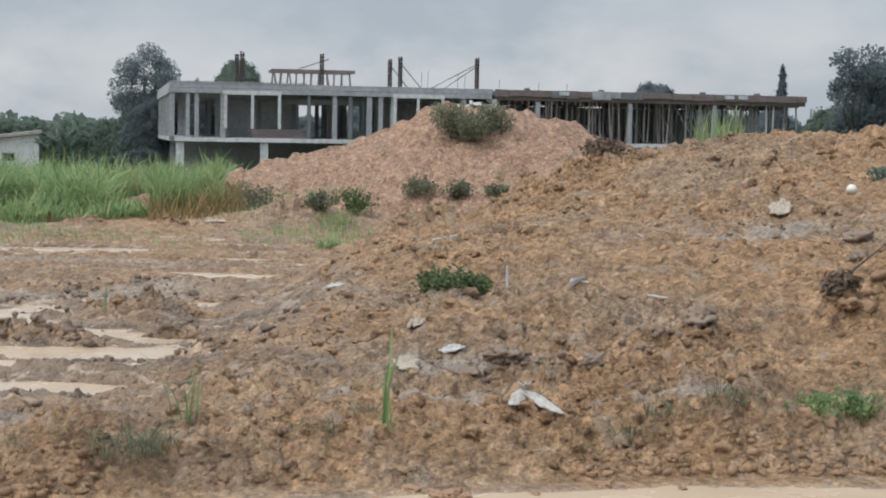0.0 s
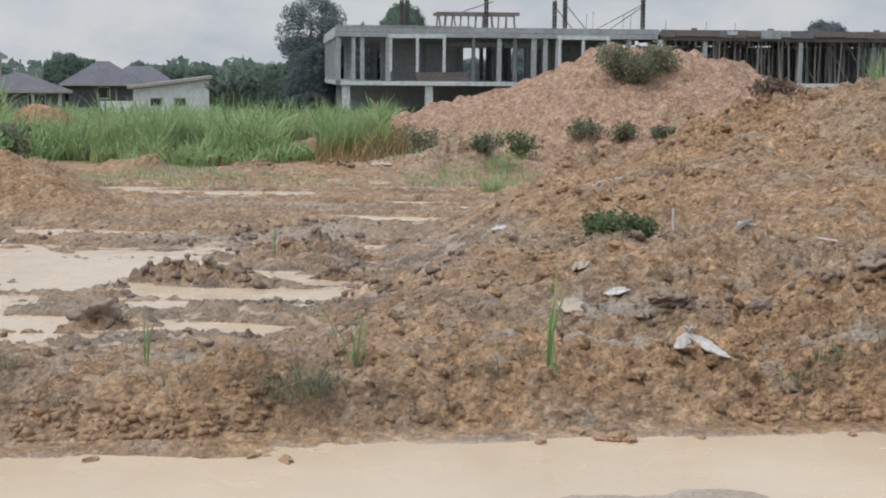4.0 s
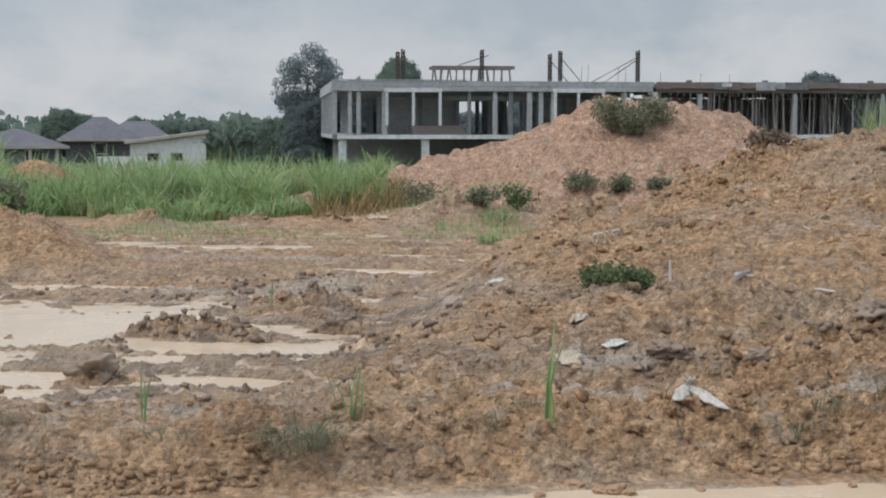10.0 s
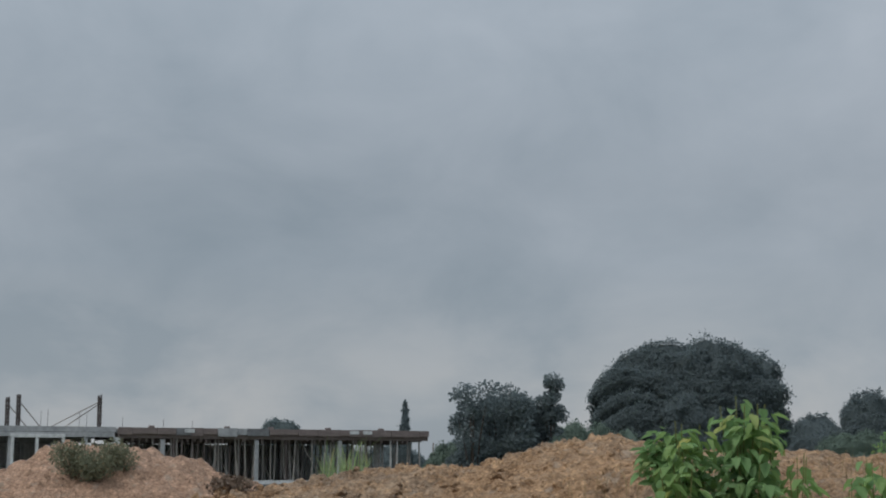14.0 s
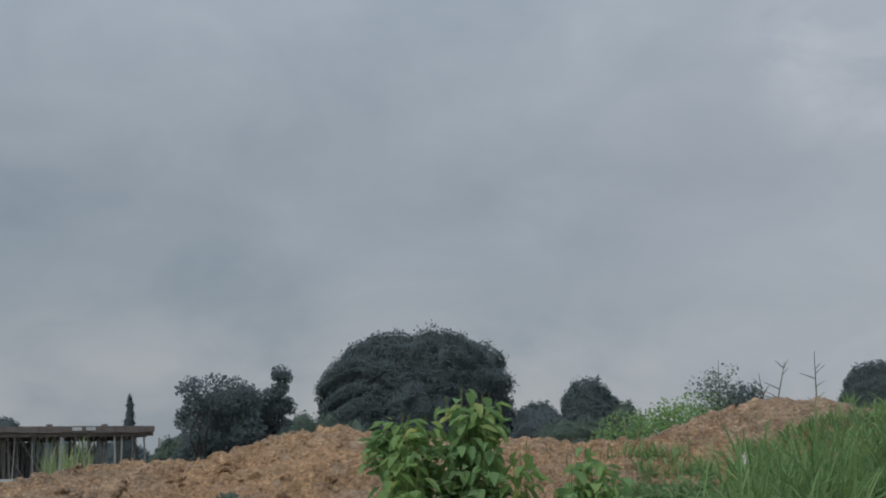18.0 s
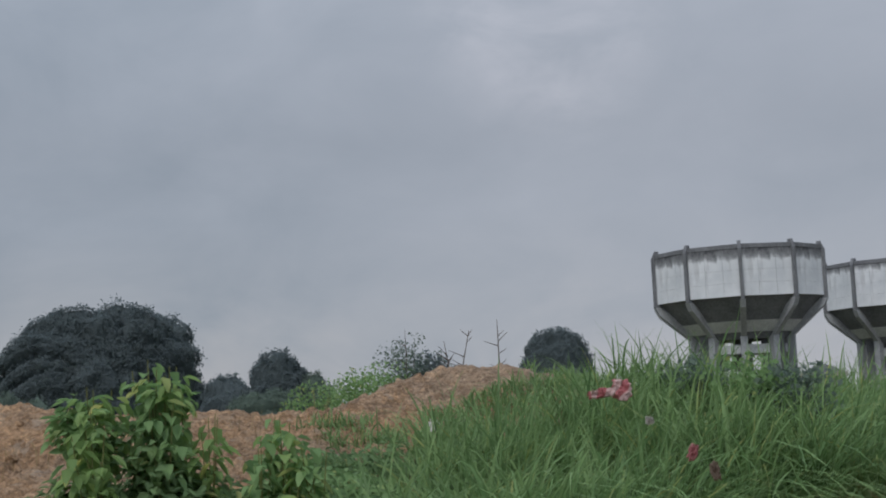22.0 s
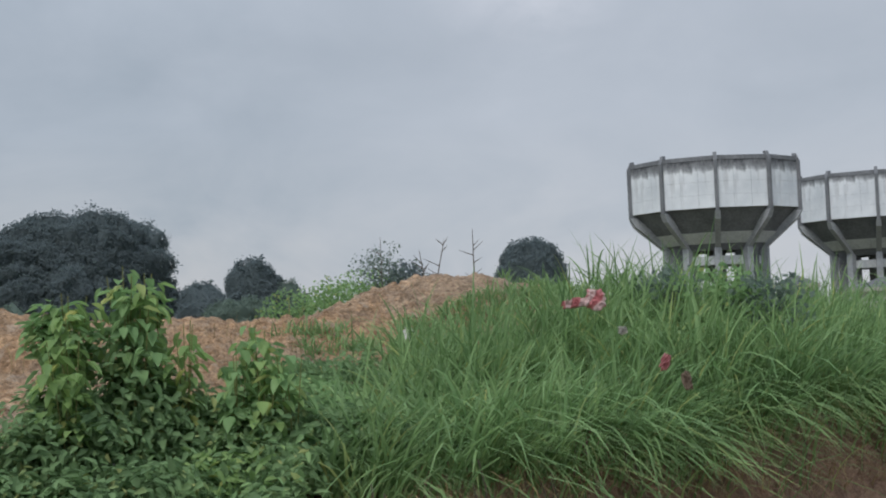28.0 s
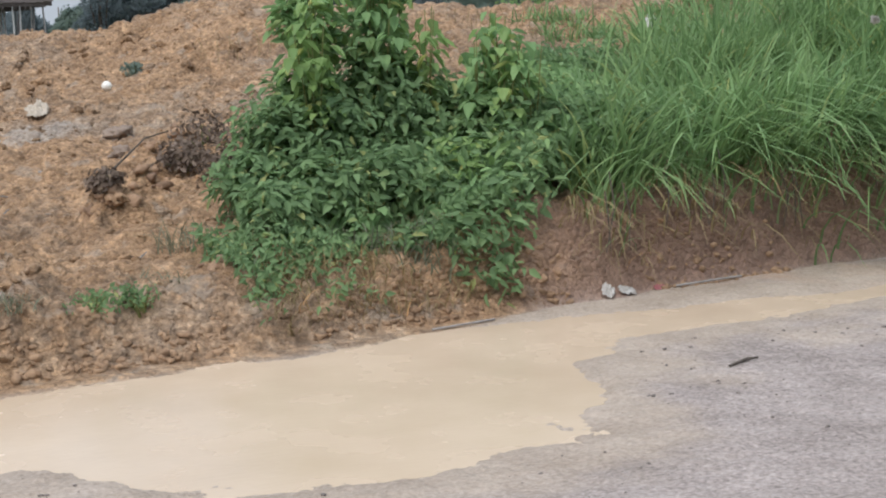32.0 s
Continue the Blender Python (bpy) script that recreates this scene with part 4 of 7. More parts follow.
# ---- water towers ----
def make_panel_material():
    m = material("stained_white_render", (0.7, 0.7, 0.7), 0.85, 0, 0.2)
    n = Net(m)
    c = n.ramp(n.noise(0.5, 5, 0.6), (0.3, (0.66, 0.68, 0.70)), (0.7, (0.84, 0.85, 0.86)))
    streak = n.ramp(n.noise(1.3, 4, 0.65, (1, 1, 0.10)), (0.58, (1, 1, 1)), (0.78, (0.5, 0.49, 0.48)))
    c = n.mix(0.7, c, streak, "MULTIPLY")
    # algae that runs down from the rim and thins out raggedly
    z = n.t.nodes.new("ShaderNodeSeparateXYZ")
    n.link(n.coord.outputs["Object"], z.inputs[0])
    high = n.math("MULTIPLY", n.math("SUBTRACT", z.outputs["Z"], 18.3), 0.42)
    rag = n.math("ADD", high, n.math("ADD", n.math("MULTIPLY", n.noise(0.9, 5, 0.7, (1, 1, 0.35)), 0.9), -0.28))
    stain = n.ramp(rag, (0.36, (0, 0, 0)), (0.52, (0.75, 0.75, 0.75)), (0.80, (1, 1, 1)))
    c = n.mix(stain, c, n.ramp(n.noise(2.2, 4, 0.7), (0.35, (0.07, 0.072, 0.078)), (0.7, (0.24, 0.242, 0.25))))
    n.color(c)
    n.bump(n.noise(3, 4), 0.2, 0.02)
    return m


PANEL = make_panel_material()


def water_tower(at, view, twist, label, lower=0.0):
    """A ten-sided tank on slanting struts and legs, stiffened by ring beams round a core."""
    t = thing("water_tower", at, label, "water tower", "pair of water towers")
    n, R = 10, 8.55
    phase = view + twist
    z_bot, z_top, z_leg = 11.9 - at[2] - lower, 16.9 - at[2] - lower, 8.0 - at[2] - lower
    s = 2 * math.pi / n
    p = lambda r, k, z: (r * math.cos(s * k), r * math.sin(s * k), z)
    # one side of the tank: a backing wall faced with slabs, and a plain rim
    rows, cols = [z_bot, z_bot + 1.25, z_bot + 2.5, z_bot + 3.6, z_top - 0.45], 3
    slab = {}
    for i in range(cols):
        for j in range(4):
            za, zb = rows[j] + 0.009, rows[j + 1] - 0.009
            lerp = lambda r, u: tuple(x + (y - x) * u for x, y in zip(p(r, 0, 0)[:2], p(r, 1, 0)[:2]))
            ua, ub = i / cols + 0.0025, (i + 1) / cols - 0.0025
            vs = [(*lerp(r, u), z) for r in (R, R - 0.12) for u, z in ((ua, za), (ub, za), (ub, zb), (ua, zb))]
            slab[i, j] = to_mesh("facing_slab", (vs, [(0, 1, 2, 3), (5, 4, 7, 6), (0, 4, 5, 1), (3, 2, 6, 7), (1, 5, 6, 2), (0, 3, 7, 4)]), PANEL)
    wall = lambda g, r, th, za, zb: add(g, [p(q, k, z) for q in (r, r - th) for k, z in ((0, za), (1, za), (1, zb), (0, zb))], [(0, 1, 2, 3), (5, 4, 7, 6), (0, 4, 5, 1), (3, 2, 6, 7), (1, 5, 6, 2), (0, 3, 7, 4)])
    back_me = to_mesh("wall_panel", wall(geo(), R - 0.08, 0.3, z_bot, z_top - 0.45), CONCRETE)
    rim_me = to_mesh("rim", wall(geo(), R + 0.05, 0.4, z_top - 0.45, z_top - 0.05), CONCRETE_DARK)

    def prism(prof, half, caps):
        q = len(prof)
        vs = [(r, y, z) for y in (-half, half) for r, z in prof]
        sides = [(i, (i + 1) % q, q + (i + 1) % q, q + i) for i in range(q)]
        return add(geo(), vs, [c[::-1] for c in caps] + [tuple(q + i for i in c) for c in caps] + sides)

    rib_me = to_mesh("rib", prism([(R + 0.26, z_bot - 0.3), (R + 0.26, z_top - 0.5), (R - 0.1, z_top + 0.28), (R - 0.45, z_top + 0.28), (R - 0.45, z_bot - 0.3)], 0.17, [(0, 1, 2, 3, 4)]), CONCRETE_DARK)
    strut_me = to_mesh("strut", prism([(R + 0.24, z_bot - 0.3), (R - 0.45, z_bot - 0.3), (R - 1.2, z_bot - 0.9), (4.55, z_leg), (5.3, z_leg + 0.25), (R - 0.15, z_bot - 1.05)], 0.27, [(0, 1, 2, 5), (2, 3, 4, 5)]), CONCRETE)
    leg_me = to_mesh("leg", prism([(4.55, z_leg), (4.55, -1.5), (5.3, -1.5), (5.3, z_leg + 0.25)], 0.34, [(0, 1, 2, 3)]), CONCRETE)
    for k in range(n):
        m = Matrix.Rotation(phase + s * k, 4, "Z")
        wp = piece("wall_panel", back_me, t, m)
        for key in slab:
            piece("facing_slab", slab[key], wp, Matrix.Identity(4))
        piece("rim", rim_me, t, m, "dark weathered rim")
        piece("rib", rib_me, t, m, "dark concrete rib")
        piece("strut", strut_me, t, m, "grey concrete strut")
        piece("leg", leg_me, t, m, "grey concrete leg")
    # tank floor, underside and core are darker than the ring beams
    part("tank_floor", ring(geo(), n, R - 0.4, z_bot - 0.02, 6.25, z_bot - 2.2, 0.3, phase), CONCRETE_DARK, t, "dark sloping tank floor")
    part("ring_beam", ring(geo(), n, 6.35, z_bot - 2.2, 5.2, z_bot - 3.25, 0.4, phase), CONCRETE_PALE, t, "pale grey ring beam")
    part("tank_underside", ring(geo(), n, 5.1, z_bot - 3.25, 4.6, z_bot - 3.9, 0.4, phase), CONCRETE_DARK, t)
    part("ring_beam", ring(geo(), n, 4.7, z_bot - 4.45, 4.7, z_bot - 5.3, 0.4, phase), CONCRETE_PALE, t, "pale grey ring beam")
    part("ring_beam", ring(geo(), n, 4.7, z_bot - 7.0, 4.7, z_bot - 7.8, 0.4, phase), CONCRETE_PALE, t, "pale grey ring beam")
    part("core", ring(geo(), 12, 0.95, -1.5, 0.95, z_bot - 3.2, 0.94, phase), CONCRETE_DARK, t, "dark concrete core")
    # infill walls leave narrow openings beside the core
    m = Matrix.Rotation(view, 4, "Z")
    for x in (-3.0, 3.0):
        for y0, y1 in ((-4.1, -1.75), (1.85, 4.1)):
            part("infill_wall", box(geo(), x - 0.1, y0, z_bot - 9.2, x + 0.1, y1, z_bot - 3.5, m), CONCRETE_DARK, t)
    part("roof", ring(geo(), n, R - 0.3, z_top - 0.4, R - 0.3, z_top - 0.2, R - 0.35, phase), CONCRETE, t)
    return t


for az_d, dist, lower, lab in ((45.05, 160.0, 0.0, "white-panelled concrete water tower with dark stained rim"), (50.60, 182.0, 0.45, "white-panelled concrete water tower beside its twin")):
    wx, wy = dist * math.sin(radians(az_d)), dist * math.cos(radians(az_d))
    water_tower((wx, wy, -3.5), math.atan2(-wy, -wx), radians(2.3), lab, lower)


# ---- houses ----
def hip_roof(g, x0, y0, x1, y1, z0, z1, ridge, eave=0.25):
    """A hipped roof with a short ridge along x, and a fascia."""
    cx, cy = (x0 + x1) / 2, (y0 + y1) / 2
    vs = [(x, y, z) for z in (z0 - eave, z0) for x, y in ((x0, y0), (x1, y0), (x1, y1), (x0, y1))] + [(cx - ridge / 2, cy, z1), (cx + ridge / 2, cy, z1)]
    fs = [(3, 2, 1, 0), (0, 1, 5, 4), (1, 2, 6, 5), (2, 3, 7, 6), (3, 0, 4, 7), (4, 5, 9, 8), (5, 6, 9), (6, 7, 8, 9), (7, 4, 8)]
    return add(g, vs, fs)


def house(az_d, dist, w, d, wall_top, roof_top, ridge, wall, label, windows=(), over=0.9, door=None, fascia=None, porch=None):
    x, y = dist * math.sin(radians(az_d)), dist * math.cos(radians(az_d))
    z = ground_z(x, y) - 0.5
    h = thing("house", (x, y, z), label, "house", "houses behind the field", turn=-az_d)
    wt_, rt = wall_top - z, roof_top - z
    part("wall", box(geo(), -w / 2, 0, 0, w / 2, d, wt_), wall, h)
    part("roof", hip_roof(geo(), -w / 2 - over, -over, w / 2 + over, d + over, wt_ + 0.02, rt, ridge), ROOF_GREY, h, "grey-brown tiled hip roof")
    part("fascia", box(geo(), -w / 2 - over - 0.05, -over - 0.06, wt_ - 0.3, w / 2 + over + 0.05, -over - 0.01, wt_ + 0.05), fascia or WALL_CREAM, h)
    for wx, wz, ww, wh in windows:
        win = new("window")
        win.parent = h
        zz = wz - z
        part("frame", box(geo(), wx - ww / 2 - 0.1, -0.08, zz - wh / 2 - 0.1, wx + ww / 2 + 0.1, -0.003, zz + wh / 2 + 0.1), WALL_WHITE, win)
        part("pane", box(geo(), wx - ww / 2, -0.11, zz - wh / 2, wx + ww / 2, -0.083, zz + wh / 2), DARK_OPENING, win)
    if porch:
        for px in porch:
            part("porch_column", box(geo(), px - 0.2, -over + 0.1, 0, px + 0.2, -over + 0.5, wt_ - 0.02), WALL_CREAM, h)
    return h


house(-22.75, 240, 9.2, 9, 3.6, 7.1, 0.6, WALL_CREAM, "cream two-storey house with a grey hip roof and balcony", ((-3.0, 1.6, 2.4, 2.8), (1.2, 1.4, 2.2, 3.0), (3.6, 1.4, 1.2, 3.0), (-0.9, 1.8, 0.8, 1.6)), 1.4, porch=(0.0, 2.7, 4.4))
house(-26.6, 228, 12.5, 11, 0.6, 6.9, 5.5, WALL_CREAM, "large house with a broad grey hip roof", ((-3, 0.4, 1.4, 1.4),), 1.2)
house(-22.05, 237, 4.6, 3, 3.4, 5.6, 0.4, WALL_CREAM, "balcony wing of the two-storey house under its own hip roof", ((-1.0, 1.2, 1.3, 2.6), (1.0, 1.2, 1.3, 2.6)), 0.8, porch=(-2.0, 0.0, 2.0))
house(-23.6, 238, 3.6, 4, 3.2, 4.4, 0.4, WALL_BLUE, "blue-grey painted side wing of the two-storey house", ((0.0, 1.0, 1.0, 1.2),), 0.5)
house(-24.2, 215, 6.0, 6, -0.6, 0.9, 2.0, WALL_WHITE, "low white annexe with a grey roof", ((-1.2, -2.0, 1, 1),), 0.6)
# this wall is coloured dark to stand in for shade in the porch
house(-20.95, 205, 11.2, 9, -0.95, 1.25, 1.0, CONCRETE_DARK, "low bungalow with a dark grey hip roof and open porch", ((-2.5, -2.2, 2, 1.4), (2.2, -2.2, 2, 1.4)), 0.9, porch=(-5.0, -1.7, 1.7, 5.0))
house(-18.05, 225, 9.4, 8, -0.2, 2.9, 1.6, ROOF_GREY, "bungalow with a steep grey-brown hip roof", ((0, -1.5, 1.5, 1.4),), 1.2)
house(-16.8, 226, 7.5, 8, 0.1, 2.3, 3.2, ROOF_GREY, "grey-roofed house end among trees", ((0, -1.5, 1.5, 1.4),), 1.0)

# white house with a roof that slopes one way
wx, wy = 172 * math.sin(radians(-15.7)), 172 * math.cos(radians(-15.7))
wz = ground_z(wx, wy) - 0.5
wh = thing("house", (wx, wy, wz), "white rendered house with a one-way sloping roof behind tall grass", "house", "houses behind the field", turn=15.55)
zl, zr_ = -0.35 - wz, 0.75 - wz
part("wall", add(geo(), [(-4.0, 0, 0), (4.0, 0, 0), (4.0, 7, 0), (-4.0, 7, 0), (-4.0, 0, zl), (4.0, 0, zr_), (4.0, 7, zr_), (-4.0, 7, zl)],
                 [(0, 3, 2, 1), (0, 1, 5, 4), (1, 2, 6, 5), (2, 3, 7, 6), (3, 0, 4, 7), (4, 5, 6, 7)]), WALL_WHITE, wh)
part("roof", add(geo(), [(-4.6, -0.6, zl), (4.3, -0.6, zr_ + 0.08), (4.3, 7.5, zr_ + 0.08), (-4.6, 7.5, zl), (-4.6, -0.6, zl + 0.3), (4.3, -0.6, zr_ + 0.42), (4.3, 7.5, zr_ + 0.42), (-4.6, 7.5, zl + 0.3)],
                 [(0, 3, 2, 1), (0, 1, 5, 4), (1, 2, 6, 5), (2, 3, 7, 6), (3, 0, 4, 7), (4, 5, 6, 7)]), WALL_CREAM, wh, "weathered brownish sheet roof")
for x in (-1.6, 0.9):
    win = new("window")
    win.parent = wh
    part("frame", box(geo(), x - 0.65, -0.07, -2.15 - wz, x + 0.65, -0.003, -1.25 - wz), WALL_CREAM, win)
    part("pane", box(geo(), x - 0.55, -0.1, -2.05 - wz, x + 0.55, -0.073, -1.35 - wz), DARK_OPENING, win)
fx, fy = 160 * math.sin(radians(-17.3)), 160 * math.cos(radians(-17.3))
solid("boundary_wall", box(geo(), -2.6, 0, 0, 2.4, 0.2, -1.4 - ground_z(fx, fy)), WALL_WHITE, "low white boundary wall beyond the grass", "wall", at=(fx, fy, ground_z(fx, fy)), turn=17.3)
mx, my = 168 * math.sin(radians(-13.75)), 168 * math.cos(radians(-13.75))
solid("utility_pole", tube(geo(), [(0, 0, 0), (0, 0, 5.3)], [0.12, 0.08], 6), POLE_WOOD, "thin dark pole beside the white house", "pole", at=(mx, my, ground_z(mx, my) - 0.2))
house(47.75, 150, 3.6, 5, 4.2, 5.1, 0.4, WALL_CREAM, "low shed with a dark roof beyond the grass", (), 0.4)
house(51.5, 152, 9.5, 6, 3.6, 4.6, 4.5, WALL_CREAM, "long low shed with a dark roof beside the water tower", (), 0.4)


# ---- plants ----
def unit(v):
    return v / np.maximum(np.linalg.norm(v, axis=-1, keepdims=True), 1e-9)


def card_leaves(rng, P, size, up=0.0, aspect=0.55):
    """One pointed leaf or small sprig at each place: four corners, turned at random."""
    n = len(P)
    d = unit(rng.normal(size=(n, 3)) + np.array([0, 0, up]))
    e = unit(np.cross(d, rng.normal(size=(n, 3))))
    L = size * rng.uniform(0.6, 1.4, (n, 1))
    V = np.stack([P - d * L * 0.5, P + e * L * aspect * 0.5, P + d * L * 0.5, P - e * L * aspect * 0.5], 1).reshape(-1, 3)
    return V, np.arange(4 * n).reshape(n, 4)


def folded_leaves(P, tip, nrm, L, W):
    """Leaves of two halves folded along the midrib, from base P towards tip."""
    side = unit(np.cross(nrm, tip))
    L, W = L[:, None], W[:, None]
    lift = 0.22 * W * nrm
    sag = -0.18 * L * nrm
    b, t = P, P + tip * L + sag
    a1, a2 = P + tip * 0.28 * L + side * 0.5 * W + lift, P + tip * 0.66 * L + side * 0.36 * W + lift + 0.5 * sag
    c1, c2 = P + tip * 0.28 * L - side * 0.5 * W + lift, P + tip * 0.66 * L - side * 0.36 * W + lift + 0.5 * sag
    V = np.stack([b, t, a2, a1, c1, c2], 1).reshape(-1, 3)
    i = np.arange(len(P))[:, None] * 6
    return V, np.concatenate([i + np.array([[0, 1, 2, 3]]), i + np.array([[0, 4, 5, 1]])], 0)


def blades(rng, B, height, width, lean, way=None, segs=4, droop=0.5):
    """Curved tapering grass blades on the bases B. way: a common direction that they lean to."""
    n = len(B)
    a = rng.uniform(0, 2 * np.pi, n)
    d = np.stack([np.cos(a), np.sin(a), 0 * a], 1)
    if way is not None:
        d = unit(d + np.asarray(way)[None] if np.ndim(way) == 1 else d + way)
    side = np.stack([-d[:, 1], d[:, 0], 0 * a], 1)
    tw = rng.uniform(-1, 1, (n, 1))
    side = unit(side + tw * d)
    h = (height * rng.uniform(0.55, 1.15, n))[:, None]
    ln = (lean * rng.uniform(0.3, 1.5, n))[:, None]
    w = (width * rng.uniform(0.7, 1.3, n))[:, None]
    rows = []
    for k in range(segs + 1):
        t = k / segs
        c = B + d * ln * h * t**1.8 + np.array([0, 0, 1.0]) * h * (t - droop * np.minimum(ln, 1.3) * t**3)
        ww = w * (1 - t) ** 0.6 * (0.75 + 0.5 * t) * 0.5 + 0.0004
        rows += [c - side * ww, c + side * ww]
    V = np.stack(rows, 1).reshape(-1, 3)
    m = 2 * (segs + 1)
    i = np.arange(n)[:, None] * m
    F = np.concatenate([i + np.array([[2 * k, 2 * k + 1, 2 * k + 3, 2 * k + 2]]) for k in range(segs)], 0)
    return V, F


def joined(*pairs):
    Vs, Fs, o = [], [], 0
    for V, F in pairs:
        Vs.append(V)
        Fs.append(F + o)
        o += len(V)
    return np.concatenate(Vs), np.concatenate(Fs)


def heights(X, Y):
    return np.ravel(terrain(np.asarray(X, float), np.asarray(Y, float))[0])


def lobes_in(rng, rx, ry, rz, cz, m, flat=0.6, top_heavy=0.0):
    """Clumps of foliage that fill an envelope unevenly."""
    out = []
    for k in range(m):
        v = unit(rng.normal(size=3)) * rng.uniform(0.45, 0.92)
        if top_heavy:
            v[2] = abs(v[2]) ** 0.6 * (1 if rng.random() < top_heavy else -1) * np.sqrt(max(0, 1 - 0.6 * (v[0] ** 2 + v[1] ** 2)))
        s = rng.uniform(0.6, 1.3) * 1.75 / max(m, 8) ** 0.42
        mean = (rx * ry * rz) ** (1 / 3)
        out.append((np.array([v[0] * rx, v[1] * ry, v[2] * rz]), mean * s * np.array([1.15, 1.15, 0.9])))
    # fill the envelope to its full width and height
    C, R = np.array([q for q, _ in out]), np.array([r for _, r in out])
    for a, half in ((0, rx), (1, ry), (2, rz)):
        lo, hi = (C[:, a] - R[:, a]).min(), (C[:, a] + R[:, a]).max()
        C[:, a] = (C[:, a] - (lo + hi) / 2) * (2 * half / (hi - lo))
    C[:, 2] += cz
    return list(zip(C, R))


def crown_points(rng, lobes, n):
    w = np.array([np.prod(r) ** 0.67 for _, r in lobes])
    pick = rng.choice(len(lobes), n, p=w / w.sum())
    C, R = np.array([c for c, _ in lobes])[pick], np.array([r for _, r in lobes])[pick]
    u = unit(rng.normal(size=(n, 3))) * (rng.uniform(0, 1, (n, 1)) ** 0.38)
    return C + u * R


DOME = ((0, 0.7), (0.12, 0.9), (0.3, 1.0), (0.5, 0.98), (0.7, 0.90), (0.85, 0.74), (0.95, 0.48), (1, 0.05))
COLUMN = ((0, 1.0), (0.25, 0.96), (0.5, 0.82), (0.7, 0.72), (0.88, 0.6), (0.97, 0.34), (1, 0.02))
SPIRE = ((0, 0.9), (0.2, 1.0), (0.45, 0.8), (0.7, 0.5), (0.88, 0.22), (1, 0.02))
UMBRELLA = ((0, 0.72), (0.12, 0.90), (0.30, 1.0), (0.48, 1.0), (0.64, 0.95), (0.78, 0.83), (0.90, 0.62), (0.97, 0.40), (1, 0.05))


def leafy_dome(rng, rx, ry, z0, z1, n, leaf, shape, ragged, seed):
    """A closed crown: boughs bulge from a dense inside, and small leaves lie over it like shingles, loose at the edge."""
    zs, rs = np.array([q[0] for q in shape]), np.array([q[1] for q in shape])
    hz, mid = z1 - z0, np.array([0, 0, z0 + 0.42 * (z1 - z0)])
    s1 = 0.26 * math.sqrt(rx * hz) + 0.2
    s2 = 0.42 * s1

    def skin(th, f):
        r = np.interp(f, zs, rs)
        q = np.stack([rx * r * np.cos(th), ry * r * np.sin(th), z0 + f * hz], -1)
        u, v = q[:, 0] + 0.45 * q[:, 1], q[:, 2] + 0.45 * q[:, 1]
        bough, spray = np.minimum(1.6 * lumps(u / s1, v / s1, seed + 5, 1), 1), np.minimum(1.5 * lumps(u / s2, v / s2, seed + 9, 2), 1)
        k = 1 - 0.6 * ragged + ragged * (0.7 * bough + 0.5 * spray + 0.5 * fbm(u / (3 * s1), v / (3 * s1), seed + 3, 2))
        return mid + (q - mid) * k[:, None]

    # the uneven skin still fills the height and width asked for
    m1, m2 = 104, 52
    tt, ff = np.meshgrid(np.linspace(0, 2 * np.pi, m1, endpoint=False), np.linspace(0, 1, m2))
    core = skin(tt.ravel(), ff.ravel())
    fx, fz = rx / np.percentile(np.abs(core[:, 0]), 99), hz / (core[:, 2].max() - z0)
    fit = lambda q: np.stack([q[:, 0] * fx, q[:, 1] * fx, z0 + (q[:, 2] - z0) * fz], 1)
    core = mid + (fit(core) - mid) * 0.97
    i = np.arange(m1 * m2).reshape(m2, m1)
    j = np.roll(i, -1, 1)
    core_f = np.stack([i[:-1], j[:-1], j[1:], i[1:]], -1).reshape(-1, 4)
    f = rng.uniform(0, 1, n * 2)
    f = f[rng.uniform(0, 1, n * 2) < 0.25 + 0.75 * np.interp(f, zs, rs)][:n]
    th = rng.uniform(0, 2 * np.pi, len(f))
    P, Q1, Q2 = fit(skin(th, f)), fit(skin(th + 0.03, f)), fit(skin(th, np.minimum(f + 0.015, 1.001)))
    nrm = unit(np.cross(Q1 - P, Q2 - P) + 1e-9)
    nrm = unit(nrm + 0.5 * unit(P - mid) + 0.5 * rng.normal(size=P.shape))
    P = P + nrm * leaf * rng.normal(0.1, 0.4, (len(f), 1))
    d = unit(np.cross(nrm, rng.normal(size=P.shape)) + np.array([0, 0, -0.35]))
    e = unit(np.cross(nrm, d))
    # loose sprays of leaves that break the outline
    m = max(60, n // 110)
    fm = rng.uniform(0.05, 1, m * 2)
    fm = fm[rng.uniform(0, 1, m * 2) < 0.3 + 0.7 * np.interp(fm, zs, rs)][:m]
    C = fit(skin(rng.uniform(0, 2 * np.pi, len(fm)), fm))
    C = C + unit(C - mid) * s2 * rng.uniform(-0.1, 0.12, (len(fm), 1))
    pick = np.repeat(np.arange(len(fm)), 30)
    P = np.r_[P, C[pick] + rng.normal(size=(len(pick), 3)) * s2 * 0.2]
    wild = unit(rng.normal(size=(len(pick), 3)))
    d, e = np.r_[d, wild], np.r_[e, unit(np.cross(wild, rng.normal(size=wild.shape)))]
    L = leaf * rng.uniform(0.6, 1.4, (len(P), 1))
    V = np.stack([P - d * L * 0.5, P + e * L * 0.36, P + d * L * 0.5, P - e * L * 0.36], 1).reshape(-1, 3)
    return joined((V, np.arange(4 * len(P)).reshape(-1, 4)), (core, core_f))


